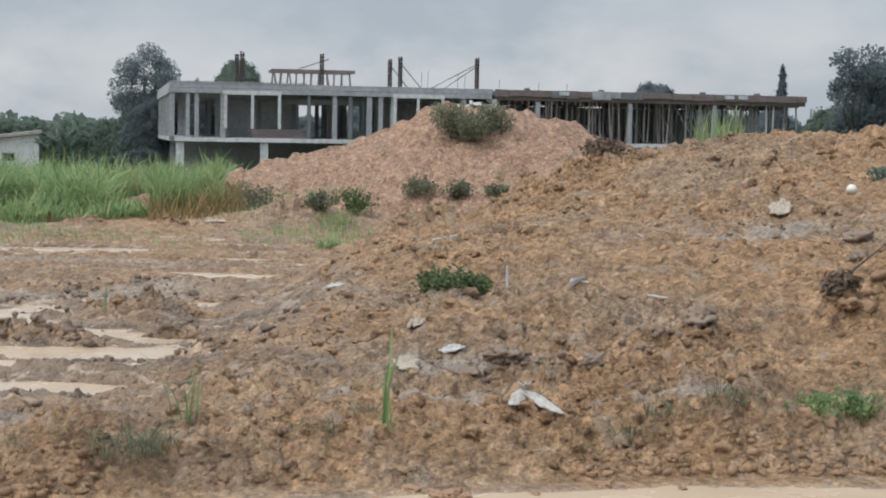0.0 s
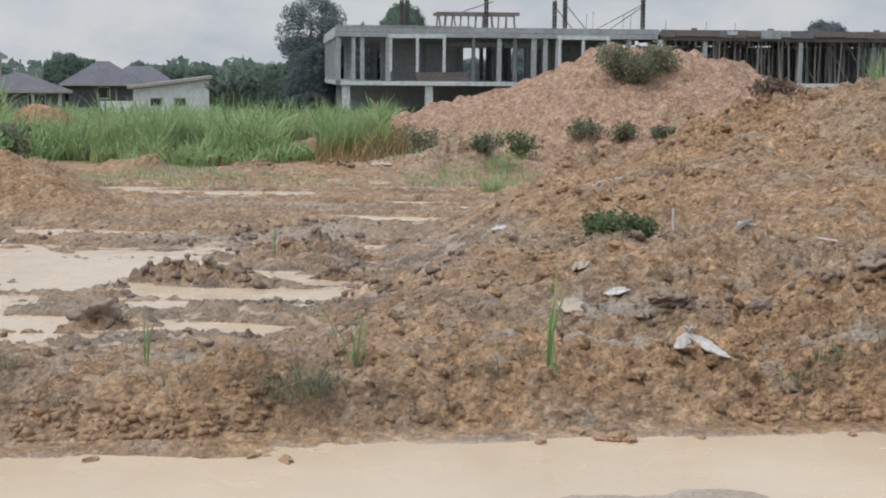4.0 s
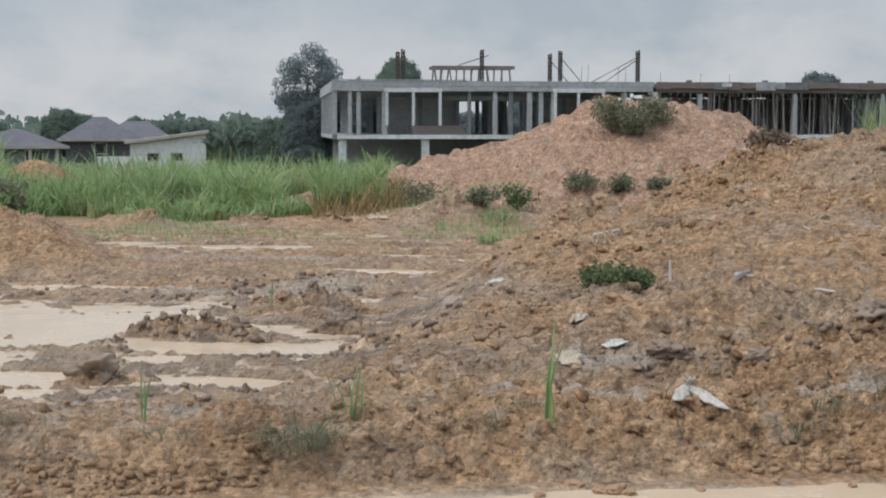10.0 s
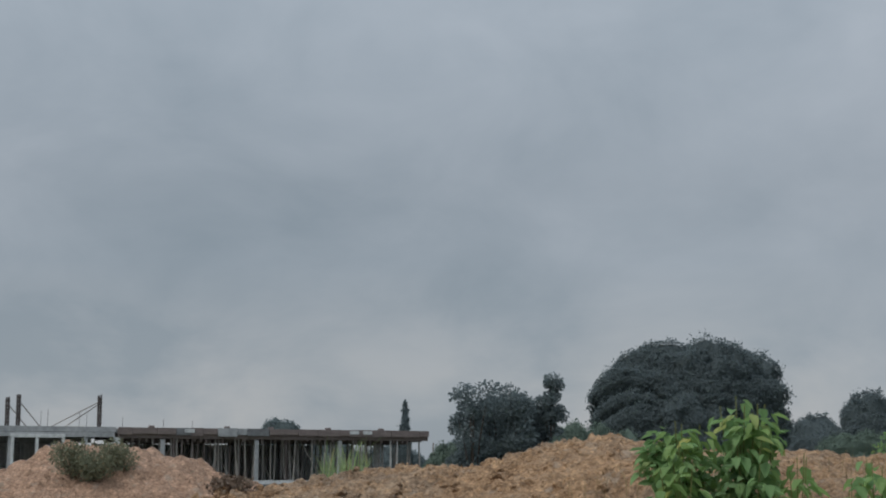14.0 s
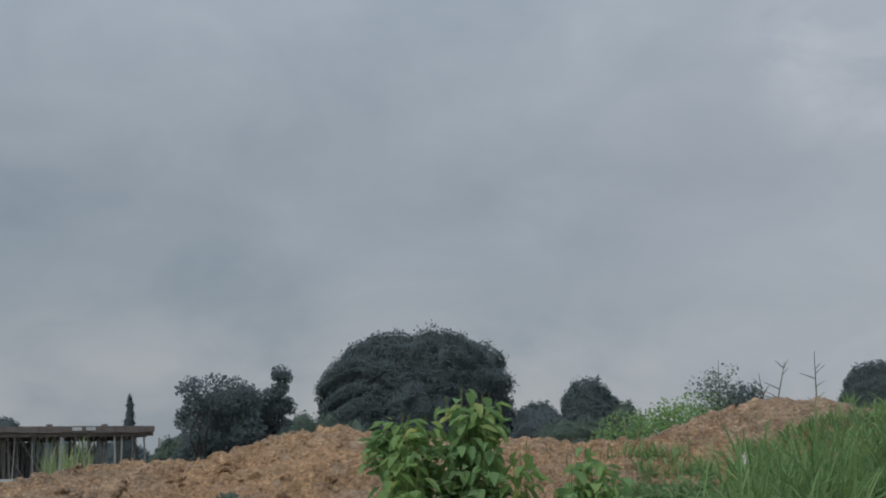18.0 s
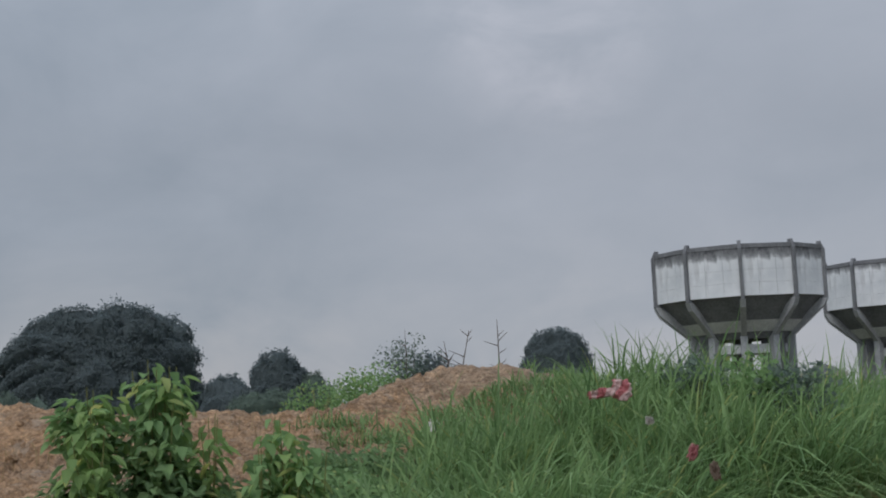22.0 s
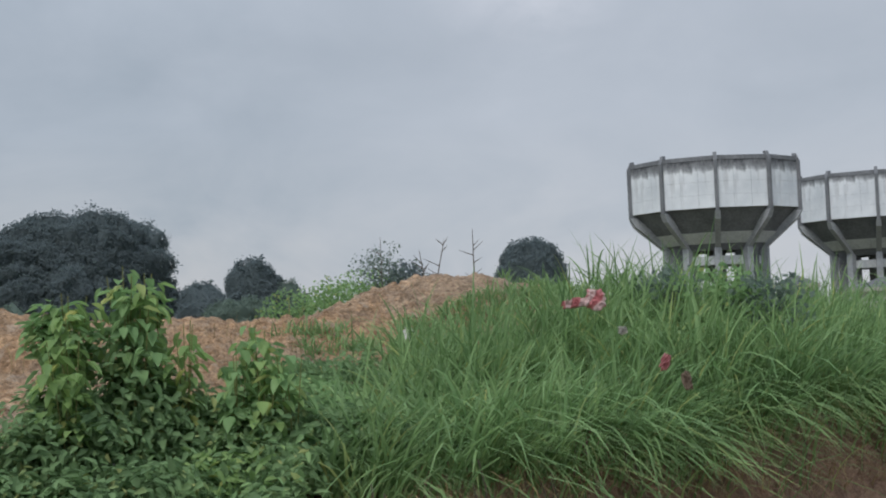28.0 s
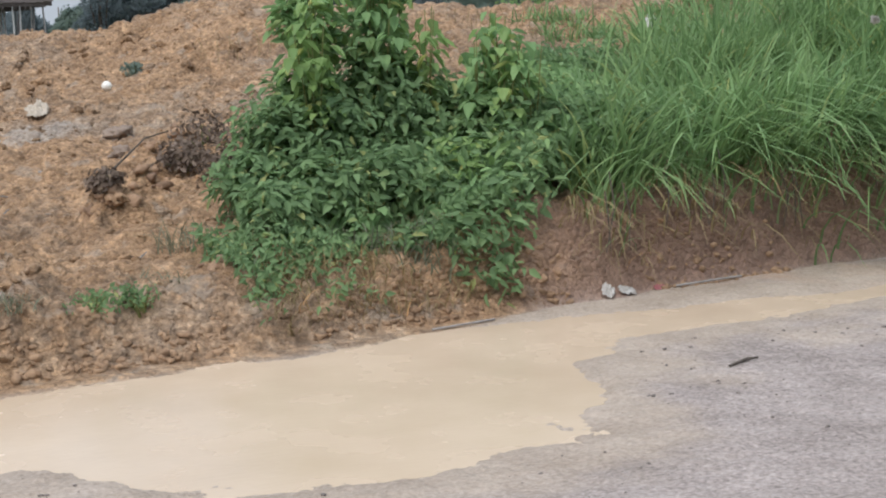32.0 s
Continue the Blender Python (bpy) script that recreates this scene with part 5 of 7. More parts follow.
def tree(name, x, y, top, width, label, foliage=None, seed=1, n=5000, leaf=0.34, lobes=26, bare=0.25, trunk=0.3, top_heavy=0.0, depth=None, low=0.5, category="tree", group="", up=0.0, core=0.55, shape=DOME, ragged=0.20):
    """A tapered trunk, limbs that reach the clumps, and a crown of many leaves. top: height above sea of the scene, low: where the crown starts, as a share."""
    rng = np.random.default_rng(seed)
    z0 = ground_z(x, y) - 0.1
    h = top - z0
    t = thing(name, (x, y, z0), label, category, group)
    rz = h * (1 - bare) / 2
    cz = h - rz
    L = lobes_in(rng, width / 2, (depth or width) / 2, rz, cz, lobes, top_heavy=top_heavy)
    g = tube(geo(), [(0, 0, -0.3), (0.1 * trunk, 0, h * 0.2), (-0.3 * trunk, 0.2 * trunk, h * 0.45), (0.2 * trunk, 0, h * 0.75)], [trunk * 1.25, trunk, trunk * 0.75, trunk * 0.25], 8)
    part("trunk", g, BARK, t, smooth=True)
    order = rng.permutation(len(L))[:9]
    for k in order:
        c = L[k][0]
        zb = h * rng.uniform(0.22, 0.5)
        mid = (c[0] * 0.45, c[1] * 0.45, zb + (c[2] - zb) * 0.6)
        part("limb", tube(geo(), [(0, 0, zb), mid, tuple(c)], [trunk * 0.42, trunk * 0.26, trunk * 0.08], 5), BARK, t, smooth=True)
    if core:
        crown = leafy_dome(rng, width / 2, (depth or width) / 2, h * bare, h, int(2.6 * n), 0.55 * leaf, shape, ragged, seed)
    else:
        crown = card_leaves(rng, crown_points(rng, [(c, 0.8 * r) for c, r in L] if n > 3000 else L, int(2.0 * n)), 0.72 * leaf, up, 0.65)
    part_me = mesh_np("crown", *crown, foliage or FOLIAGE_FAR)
    piece("crown", part_me, t, Matrix.Identity(4))
    return t


def polar(az_d, dist):
    return dist * math.sin(radians(az_d)), dist * math.cos(radians(az_d))


FAR = "trees on the skyline"
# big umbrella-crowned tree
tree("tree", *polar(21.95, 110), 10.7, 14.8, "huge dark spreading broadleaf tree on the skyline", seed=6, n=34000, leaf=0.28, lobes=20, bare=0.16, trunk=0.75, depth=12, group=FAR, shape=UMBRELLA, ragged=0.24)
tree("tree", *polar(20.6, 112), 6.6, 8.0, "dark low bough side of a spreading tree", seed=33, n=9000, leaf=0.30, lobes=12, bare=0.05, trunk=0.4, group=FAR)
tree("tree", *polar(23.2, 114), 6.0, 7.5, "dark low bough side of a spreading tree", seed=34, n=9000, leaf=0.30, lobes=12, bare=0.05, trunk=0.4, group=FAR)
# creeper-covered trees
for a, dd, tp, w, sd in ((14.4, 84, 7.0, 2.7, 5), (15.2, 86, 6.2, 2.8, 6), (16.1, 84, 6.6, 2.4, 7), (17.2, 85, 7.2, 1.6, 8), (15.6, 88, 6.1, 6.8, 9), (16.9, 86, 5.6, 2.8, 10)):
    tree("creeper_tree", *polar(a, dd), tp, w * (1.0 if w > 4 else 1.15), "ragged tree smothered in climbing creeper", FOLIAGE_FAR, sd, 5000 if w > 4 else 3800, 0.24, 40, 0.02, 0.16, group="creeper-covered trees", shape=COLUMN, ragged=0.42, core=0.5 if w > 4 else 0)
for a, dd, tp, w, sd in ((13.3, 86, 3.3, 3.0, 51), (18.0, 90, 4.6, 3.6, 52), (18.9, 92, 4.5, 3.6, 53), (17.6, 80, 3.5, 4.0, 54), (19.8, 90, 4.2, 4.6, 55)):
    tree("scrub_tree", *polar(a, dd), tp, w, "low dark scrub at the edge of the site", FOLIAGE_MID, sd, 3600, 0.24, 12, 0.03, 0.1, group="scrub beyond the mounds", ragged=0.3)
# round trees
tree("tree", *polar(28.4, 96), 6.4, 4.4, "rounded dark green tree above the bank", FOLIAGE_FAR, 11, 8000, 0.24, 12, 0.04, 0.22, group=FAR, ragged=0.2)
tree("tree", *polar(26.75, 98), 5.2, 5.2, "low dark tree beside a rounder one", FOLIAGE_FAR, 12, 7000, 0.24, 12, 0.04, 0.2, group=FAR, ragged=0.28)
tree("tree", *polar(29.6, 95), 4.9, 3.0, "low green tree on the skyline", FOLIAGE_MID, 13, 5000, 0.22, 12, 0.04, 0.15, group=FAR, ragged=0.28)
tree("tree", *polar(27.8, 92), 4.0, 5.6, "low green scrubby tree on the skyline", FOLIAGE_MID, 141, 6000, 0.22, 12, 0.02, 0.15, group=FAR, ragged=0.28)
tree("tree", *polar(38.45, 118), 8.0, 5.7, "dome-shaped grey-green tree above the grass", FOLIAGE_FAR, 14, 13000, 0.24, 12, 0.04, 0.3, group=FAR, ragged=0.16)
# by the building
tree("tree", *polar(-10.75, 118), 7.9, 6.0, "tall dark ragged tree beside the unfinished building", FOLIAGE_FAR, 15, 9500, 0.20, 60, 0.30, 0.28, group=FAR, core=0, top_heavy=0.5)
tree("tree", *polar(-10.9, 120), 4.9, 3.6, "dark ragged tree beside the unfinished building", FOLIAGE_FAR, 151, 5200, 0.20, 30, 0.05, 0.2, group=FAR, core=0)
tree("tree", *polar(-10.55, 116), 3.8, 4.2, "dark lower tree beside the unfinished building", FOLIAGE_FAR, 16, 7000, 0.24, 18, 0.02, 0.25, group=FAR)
tree("tree", *polar(-7.5, 128), 7.3, 5.2, "tree standing behind the building's roof", FOLIAGE_MID, 17, 6000, 0.24, 20, 0.15, 0.25, group=FAR)
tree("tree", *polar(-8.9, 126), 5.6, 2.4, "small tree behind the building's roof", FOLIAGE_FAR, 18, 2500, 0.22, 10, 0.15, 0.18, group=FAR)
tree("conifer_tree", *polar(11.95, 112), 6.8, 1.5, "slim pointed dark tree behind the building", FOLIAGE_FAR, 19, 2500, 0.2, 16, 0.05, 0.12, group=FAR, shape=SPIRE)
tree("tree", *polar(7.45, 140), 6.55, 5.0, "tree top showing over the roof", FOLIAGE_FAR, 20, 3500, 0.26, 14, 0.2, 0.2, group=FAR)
for k in range(11):
    a = -9.6 + 2.35 * k
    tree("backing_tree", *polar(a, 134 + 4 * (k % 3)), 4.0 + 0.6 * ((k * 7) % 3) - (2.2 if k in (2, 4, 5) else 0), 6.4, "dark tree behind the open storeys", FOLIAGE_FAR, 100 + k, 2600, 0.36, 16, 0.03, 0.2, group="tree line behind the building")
# hedge and banana plants past the white house
for k, (a, dd, tp, w) in enumerate(((-11.9, 140, 2.4, 3.6), (-12.6, 146, 1.9, 3.4), (-13.3, 150, 1.2, 3.2), (-11.3, 135, 3.0, 2.6), (-19.4, 235, 4.2, 6.0), (-18.8, 250, 3.6, 6.0), (-15.6, 240, 3.0, 6.0), (-14.6, 235, 2.8, 6.0), (-13.4, 210, 2.6, 5.0), (-12.4, 190, 2.4, 5.0), (-16.8, 250, 3.2, 5.0))):
    tree("hedge_tree", *polar(a, dd), tp, w, "hazy dark tree among the houses", FOLIAGE_MID, 130 + k, 2400, 0.34, 16, 0.06, 0.15, group="trees among the houses")


def banana(x, y, h, seed):
    rng = np.random.default_rng(seed)
    z = ground_z(x, y)
    t = thing("banana_plant", (x, y, z), "banana plant with long arching green leaves", "banana plant", "banana plants")
    part("stem", tube(geo(), [(0, 0, -0.2), (0, 0, h * 0.6)], [0.16, 0.1], 6), STEM, t)
    for k in range(9):
        a = rng.uniform(0, 6.28)
        V, F = blades(rng, np.array([[0, 0, h * 0.55]]), h * 0.6, 0.55, 0.8, np.array([math.cos(a), math.sin(a), 0]) * 3, 6, 0.6)
        piece("leaf", mesh_np("leaf", V, F, FOLIAGE_MID), t, Matrix.Identity(4))


for k in range(9):
    bx, by = polar(-14.2 + 0.36 * k, 150 - 3 * (k % 3))
    banana(bx, by, 3.9 + 0.5 * (k % 4), 200 + k)


# ---- long grass of the field ----
def field_bases(rng, n, a0, a1, d0, d1, power=1.0):
    a = np.radians(rng.uniform(a0, a1, n))
    d = d0 + (d1 - d0) * rng.uniform(0, 1, n) ** power
    return d * np.sin(a), d * np.cos(a)


def grass_stuff(name, X, Y, h, w, lean, mat, label, seed, segs=4, sink=0.03, way=None, droop=0.5):
    rng = np.random.default_rng(seed)
    B = np.stack([X, Y, heights(X, Y) - sink], 1)
    V, F = blades(rng, B, h, w, lean, way, segs, droop)
    return tagged(new(name, mesh_np(name, V, F, mat)), label, "grass", kind="stuff")


rng = np.random.default_rng(7)
X, Y = field_bases(rng, 42000, -25.5, -7.4, 24.4, 46, 1.5)
keep = (fbm(X * 0.5, Y * 0.5, 140, 2) > -0.45) & ~((np.abs(X + 12.3 * Y / 34) < 1.1) & (Y > 29.5) & (Y < 35.5))
X, Y = X[keep], Y[keep]
front = 24.7 + 1.8 * (fbm(X * 0.7, X * 0, 142, 3) + 0.5)
keep = (Y > front) & (terrain(X, Y)[2] < 0.25)
X, Y, front = X[keep], Y[keep], front[keep]
hh = (0.98 + 0.8 * np.clip(fbm(X * 0.45, Y * 0.45, 141, 3), -0.45, 0.8)) * (0.35 + 0.65 * smooth01((Y - front) / 2.2))
grass_stuff("tall_field_grass", X, Y, hh, 0.036, 0.65, GRASS_FIELD, "dense bright green waist-high grass over the field", 8)
sel = (rng.uniform(0, 1, len(X)) < 0.22) & (fbm(X * 0.6, Y * 0.6, 145, 2) > -0.1)
grass_stuff("broad_grass", X[sel] + 0.1, Y[sel] - 0.1, hh[sel] * 1.08, 0.05, 0.8, GRASS_GREEN, "broad-bladed green grass mixed through the field", 81)
sel = (rng.uniform(0, 1, len(X)) < 0.2) & (fbm(X * 0.8, Y * 0.8, 146, 2) > 0.2)
grass_stuff("dry_grass", X[sel] + 0.1, Y[sel] - 0.1, hh[sel] * 0.95, 0.03, 0.6, GRASS_DRY, "withered stalks mixed through the field grass", 82)
X, Y = field_bases(rng, 2000, -10.4, -8.0, 26.4, 28.4, 1.2)
grass_stuff("grass_clump", X, Y, 0.75 + 0.5 * fbm(X * 1.6, Y * 1.6, 147, 2), 0.026, 0.5, GRASS_FIELD, "tall arching bright green grass clump", 9)
X, Y = field_bases(rng, 900, -10.6, -7.3, 25.4, 28, 1.0)
grass_stuff("dry_grass", X, Y, 0.45 + 0.4 * fbm(X * 2, Y * 2, 148, 2), 0.018, 0.6, GRASS_DRY, "withered straw-brown grass at the edge of the field", 10)
X, Y = field_bases(rng, 5200, -24, -5.5, 21.5, 26.5, 0.8)
keep = fbm(X * 0.6, Y * 0.9, 143, 2) > 0.0
grass_stuff("sparse_grass", X[keep], Y[keep], 0.16, 0.013, 0.5, GRASS_FIELD, "thin short grass in the wet mud", 11, 3)
X, Y = field_bases(rng, 1500, -7.5, 4, 22, 27, 1.0)
keep = fbm(X * 0.6, Y * 0.6, 144, 2) > 0.12
grass_stuff("sparse_grass", X[keep], Y[keep], 0.28, 0.016, 0.5, GRASS_FIELD, "thin short grass at the foot of the heap", 12, 3)
X, Y = field_bases(rng, 420, 9.0, 10.6, 18.5, 21, 1.0)
grass_stuff("grass_clump", X, Y, 0.62, 0.012, 0.35, GRASS_FIELD, "upright green grass behind the mound", 13)


# ---- low bushes on the heaps ----
def bush(name, x, y, w, h, label, mat, seed, n=900, leaf=0.05, group="", stems=9, category="bush", sink=0.02, up=0.4):
    rng = np.random.default_rng(seed)
    z = ground_z(x, y) - sink
    t = thing(name, (x, y, z), label, category, group)
    L = lobes_in(rng, w / 2, w / 2, h / 2, h / 2, 12)
    for k in range(stems):
        c = L[k % len(L)][0]
        part("stem", tube(geo(), [(0.15 * c[0], 0.15 * c[1], -0.05), tuple(0.6 * c), tuple(c * 1.12)], [0.010, 0.007, 0.003], 4), STEM if mat is not FOLIAGE_BUSH else BARK, t)
    P = crown_points(rng, L, n)
    P = P[P[:, 2] > -0.02]
    piece("foliage", mesh_np("foliage", *card_leaves(rng, P, leaf, up), mat), t, Matrix.Identity(4))
    return t


BG = "bushes on the clay heaps"
for k, (x, y, w, h) in enumerate(((0.15, 28.3, 0.9, 0.62), (0.85, 28.4, 0.8, 0.5), (0.45, 28.0, 0.7, 0.55))):
    bush("bush", x, y, w, h, "dull green scrubby bush on the crest of the heap", FOLIAGE_BUSH, 300 + k, 1700, 0.055, BG)
for k, (x, y, w, h) in enumerate(((-0.38, 26.1, 0.62, 0.34), (0.23, 26.0, 0.5, 0.3), (-1.39, 25.0, 0.7, 0.4), (0.88, 26.1, 0.4, 0.22), (-1.9, 24.6, 0.5, 0.3), (-3.1, 26.2, 0.8, 0.45), (1.7, 16.9, 0.5, 0.22))):
    bush("bush", x, y, w, h, "small grey-green bush on the slope of the heap" if k < 6 else "withered brown bush on the crest of the mound", LEAF_DEAD if k == 6 else FOLIAGE_BUSH if k != 2 else FOLIAGE_LOW, 310 + k, 650, 0.06, BG)
bush("bush", 0.02, 11.0, 0.46, 0.17, "low dark green bush on the clay mound", FOLIAGE_LOW, 320, 1500, 0.035, BG)
bush("bush", 0.22, 11.1, 0.3, 0.15, "low dark green bush on the clay mound", FOLIAGE_LOW, 321, 800, 0.035, BG)
bush("bush", 3.95, 14.3, 0.3, 0.12, "small green weed on the crest of the mound", FOLIAGE_MID, 322, 300, 0.04, BG)
bush("bush", 1.85, 7.78, 0.30, 0.16, "small dark green weed at the foot of the bank", LEAF_GREEN, 323, 240, 0.035, BG)
bush("bush", 2.14, 7.88, 0.28, 0.14, "small dark green weed at the foot of the bank", LEAF_GREEN, 324, 220, 0.035, BG)
for k, (a, d, w, h) in enumerate(((-26.9, 18.3, 0.7, 0.45), (-25.9, 18.8, 0.6, 0.3), (-25.0, 19.2, 0.5, 0.25), (-24.3, 20.2, 0.6, 0.3), (-27.6, 18.6, 0.9, 0.6), (-23.6, 21.5, 0.7, 0.4), (-22.9, 23.0, 0.8, 0.4))):
    x, y = polar(a, d)
    bush("bush", x, y, w, h, "leafy green scrub on top of the cut clay heap", (FOLIAGE_MID, GRASS_FIELD)[k % 2], 330 + k, 1100, 0.05, BG)

for k, (a, d, w, h) in enumerate(((-24.0, 25, 1.0, 0.6), (-23.2, 26, 1.1, 0.7), (-22.4, 27, 1.1, 0.65), (-21.6, 27.5, 1.0, 0.6), (-23.8, 28, 1.3, 0.9), (-22.6, 30, 1.4, 0.8), (-21.0, 30, 1.2, 0.6), (-24.8, 27, 1.2, 0.9))):
    x, y = polar(a, d)
    bush("bush", x, y, w, h, "green scrub at the edge of the grass field", (FOLIAGE_BUSH, GRASS_FIELD, LEAF_BRIGHT)[k % 3], 350 + k, 1300, 0.09, "scrub beside the field")

# ---- single reeds and tufts on the bank ----


def tuft(name, x, y, n, h, w, lean, mat, label, spread=0.05, group="grass tufts on the bank", segs=5, category="grass tuft", droop=0.5):
    rng = np.random.default_rng(int(1000 + 37 * x + 91 * y))
    z = ground_z(x, y) - 0.02
    t = thing(name, (x, y, z), label, category, group)
    r = spread * np.sqrt(rng.uniform(0, 1, n))
    a = rng.uniform(0, 6.283, n)
    B = np.stack([r * np.cos(a), r * np.sin(a), 0 * a], 1)
    if n <= 14:
        for k in range(n):
            piece("blade", mesh_np("blade", *blades(rng, B[k:k + 1], h, w, lean, None, segs, droop), mat), t, Matrix.Identity(4))
    else:
        piece("foliage", mesh_np("foliage", *blades(rng, B, h, w, lean, None, segs, droop), mat), t, Matrix.Identity(4))
    return t


tuft("reed", -1.20, 7.35, 11, 0.42, 0.013, 0.5, GRASS_GREEN, "slim green grass shoots growing from the mud bank", 0.06)
tuft("reed", -0.25, 7.38, 6, 0.54, 0.014, 0.2, GRASS_GREEN, "tall upright green grass shoot on the mud bank", 0.03)
tuft("reed", -2.14, 7.15, 4, 0.36, 0.012, 0.2, GRASS_GREEN, "thin green grass shoot on the mud bank", 0.02)
tuft("reed", -3.3, 6.7, 12, 0.30, 0.014, 0.7, GRASS_GREEN, "arching green grass on the mud bank", 0.06)
tuft("reed", -2.75, 12.8, 3, 0.25, 0.02, 0.1, GRASS_GREEN, "short shoot standing in the rutted mud", 0.02)
for x, y, n, h in ((-1.42, 6.95, 130, 0.20), (-1.3, 7.0, 60, 0.16), (-2.75, 6.75, 50, 0.12), (-3.0, 6.6, 50, 0.14), (-1.95, 6.9, 40, 0.1), (0.95, 7.6, 70, 0.13), (1.1, 7.75, 60, 0.13), (0.42, 7.75, 25, 0.14),
                   (-0.6, 7.3, 40, 0.13), (-0.4, 7.55, 40, 0.11), (1.45, 7.75, 80, 0.14), (2.65, 8.7, 60, 0.26), (2.3, 8.1, 50, 0.18), (-1.45, 20.5, 110, 0.3), (-1.6, 24.2, 80, 0.5), (-0.2, 22.5, 60, 0.25), (0.9, 25.0, 60, 0.3)):
    tuft("grass_tuft", x, y, n, h, 0.006 if y < 12 else 0.014, 1.0, FOLIAGE_BUSH if y < 9 else GRASS_FIELD, "small tuft of thin green grass in the clay", 0.5 * h + 0.06)

# ---- grass on the right-hand bank ----
rng = np.random.default_rng(22)


def tussocks(name, m, each, x0, x1, s0, s1, h, w, lean, mat, label, seed, way, spread=0.10, droop=0.5, power=1.3, segs=6, near=None):
    """Grass that grows in clumps; the blades of a clump fan out and lean one way together."""
    rng = np.random.default_rng(seed)
    CX = rng.uniform(x0, x1, m)
    CS = s0 + (s1 - s0) * rng.uniform(0, 1, m) ** power
    keep = rng.uniform(0, 1, m) < (smooth01((CX - 4.55 - 0.55 * CS + 0.5 * fbm(CX, CS, 150, 2)) / 1.0) * np.where((CS > 2.2) & (CX < 6.9), 0.12, 1.0) if near is None else near(CX, CS))
    CX, CS = CX[keep], CS[keep]
    m = len(CX)
    tall = rng.uniform(0.7, 1.2, m)
    W = np.asarray(way)[None] + np.c_[rng.normal(0, 0.45, (m, 2)), np.zeros(m)]
    k = np.repeat(np.arange(m), each)
    q = rng.normal(size=(len(k), 2)) * spread
    X = CX[k] + q[:, 0]
    Y = np.interp(CX[k], EDGE_X, EDGE_Y) + CS[k] + q[:, 1]
    out = np.c_[q / spread * 0.6, np.zeros(len(k))]
    return grass_stuff(name, X, Y, h * tall[k] * (1 + 0.12 * smooth01((X - 6) / 3)), w, lean, mat, label, seed + 1, segs, 0.03, W[k] + out, droop)


tussocks("bank_grass", 420, 30, 4.6, 17, 0.35, 3.4, 0.76, 0.025, 0.70, GRASS_GREEN, "dense long green grass in tussocks on the bank above the road", 230, (0.25, -0.25, 0))
tussocks("upright_grass", 150, 22, 5.0, 15, 0.6, 3.0, 0.92, 0.024, 0.45, GRASS_GREEN, "taller upright grass standing in the bank grass", 232, (0.3, -0.1, 0))
# paler leaf colour on these blades stands in for highlights on the grass
tussocks("arching_grass", 110, 20, 5.5, 15, 0.3, 1.8, 0.86, 0.030, 1.15, LEAF_BRIGHT, "pale green grass blades arching over the bank", 234, (0.75, -0.6, 0), 0.09, 0.6)
# the ones that hang over the cut edge
tussocks("hanging_grass", 120, 17, 5.2, 14, 0.2, 0.65, 0.62, 0.020, 1.45, GRASS_GREEN, "long grass hanging over the cut face of the bank", 236, (0.45, -1.5, 0), 0.09, 0.85, 1.0, 6, lambda X, S: 0.25 + 0.75 * smooth01((X - 6.1) / 0.9))
X = rng.uniform(4.6, 14, 800)
Y = np.interp(X, EDGE_X, EDGE_Y) + rng.uniform(0.10, 0.4, 800)
grass_stuff("dry_grass", X, Y, 0.35, 0.010, 1.3, GRASS_DRY, "dry brown grass and roots on the cut face of the bank", 25, 5, 0.02, np.stack([0.2 + 0 * X, -1.5 + 0 * X, 0 * X], 1), 0.9)
X = rng.uniform(5.0, 8.0, 70)
Y = np.interp(X, EDGE_X, EDGE_Y) + rng.uniform(0.15, 0.35, 70)
grass_stuff("straw_grass", X, Y, 0.42, 0.018, 1.0, GRASS_FIELD, "single straw-coloured blades on the cut face of the bank", 251, 6, 0.02, np.stack([rng.normal(0, 1.2, 70), -1.3 + 0 * X, 0 * X], 1), 0.75)
# shorter grass running up the slope behind
X, Y = rng.uniform(5.2, 14, 30000), rng.uniform(9.4, 14.2, 30000)
keep = (fbm(X * 0.7, Y * 0.7, 152, 3) + 0.08 * (X - 8.3) - 0.16 * (Y - 12.1) > 0.06) & ~((Y > 12.9) & (X > 8.7) & (X < 10.5) & (fbm(X * 1.5, Y * 1.5, 154, 2) > -0.25))
keep &= (X > 0.665 * Y) | (fbm(X * 1.3, Y * 1.3, 156, 2) > 0.22)
grass_stuff("slope_grass", X[keep], Y[keep], 0.24, 0.020, 0.8, GRASS_GREEN, "patchy green grass on the slope above the bank", 26, 4)
X, Y = rng.uniform(4.3, 8.6, 420), rng.uniform(10.5, 14.0, 420)
keep = fbm(X * 0.8, Y * 0.8, 153, 2) > 0.05
grass_stuff("dry_grass", X[keep], Y[keep], 0.30, 0.007, 0.35, GRASS_DRY, "thin dry grass stalks on the clay slope", 27, 4)

# ---- leafy creeper on the bank ----
rng = np.random.default_rng(31)


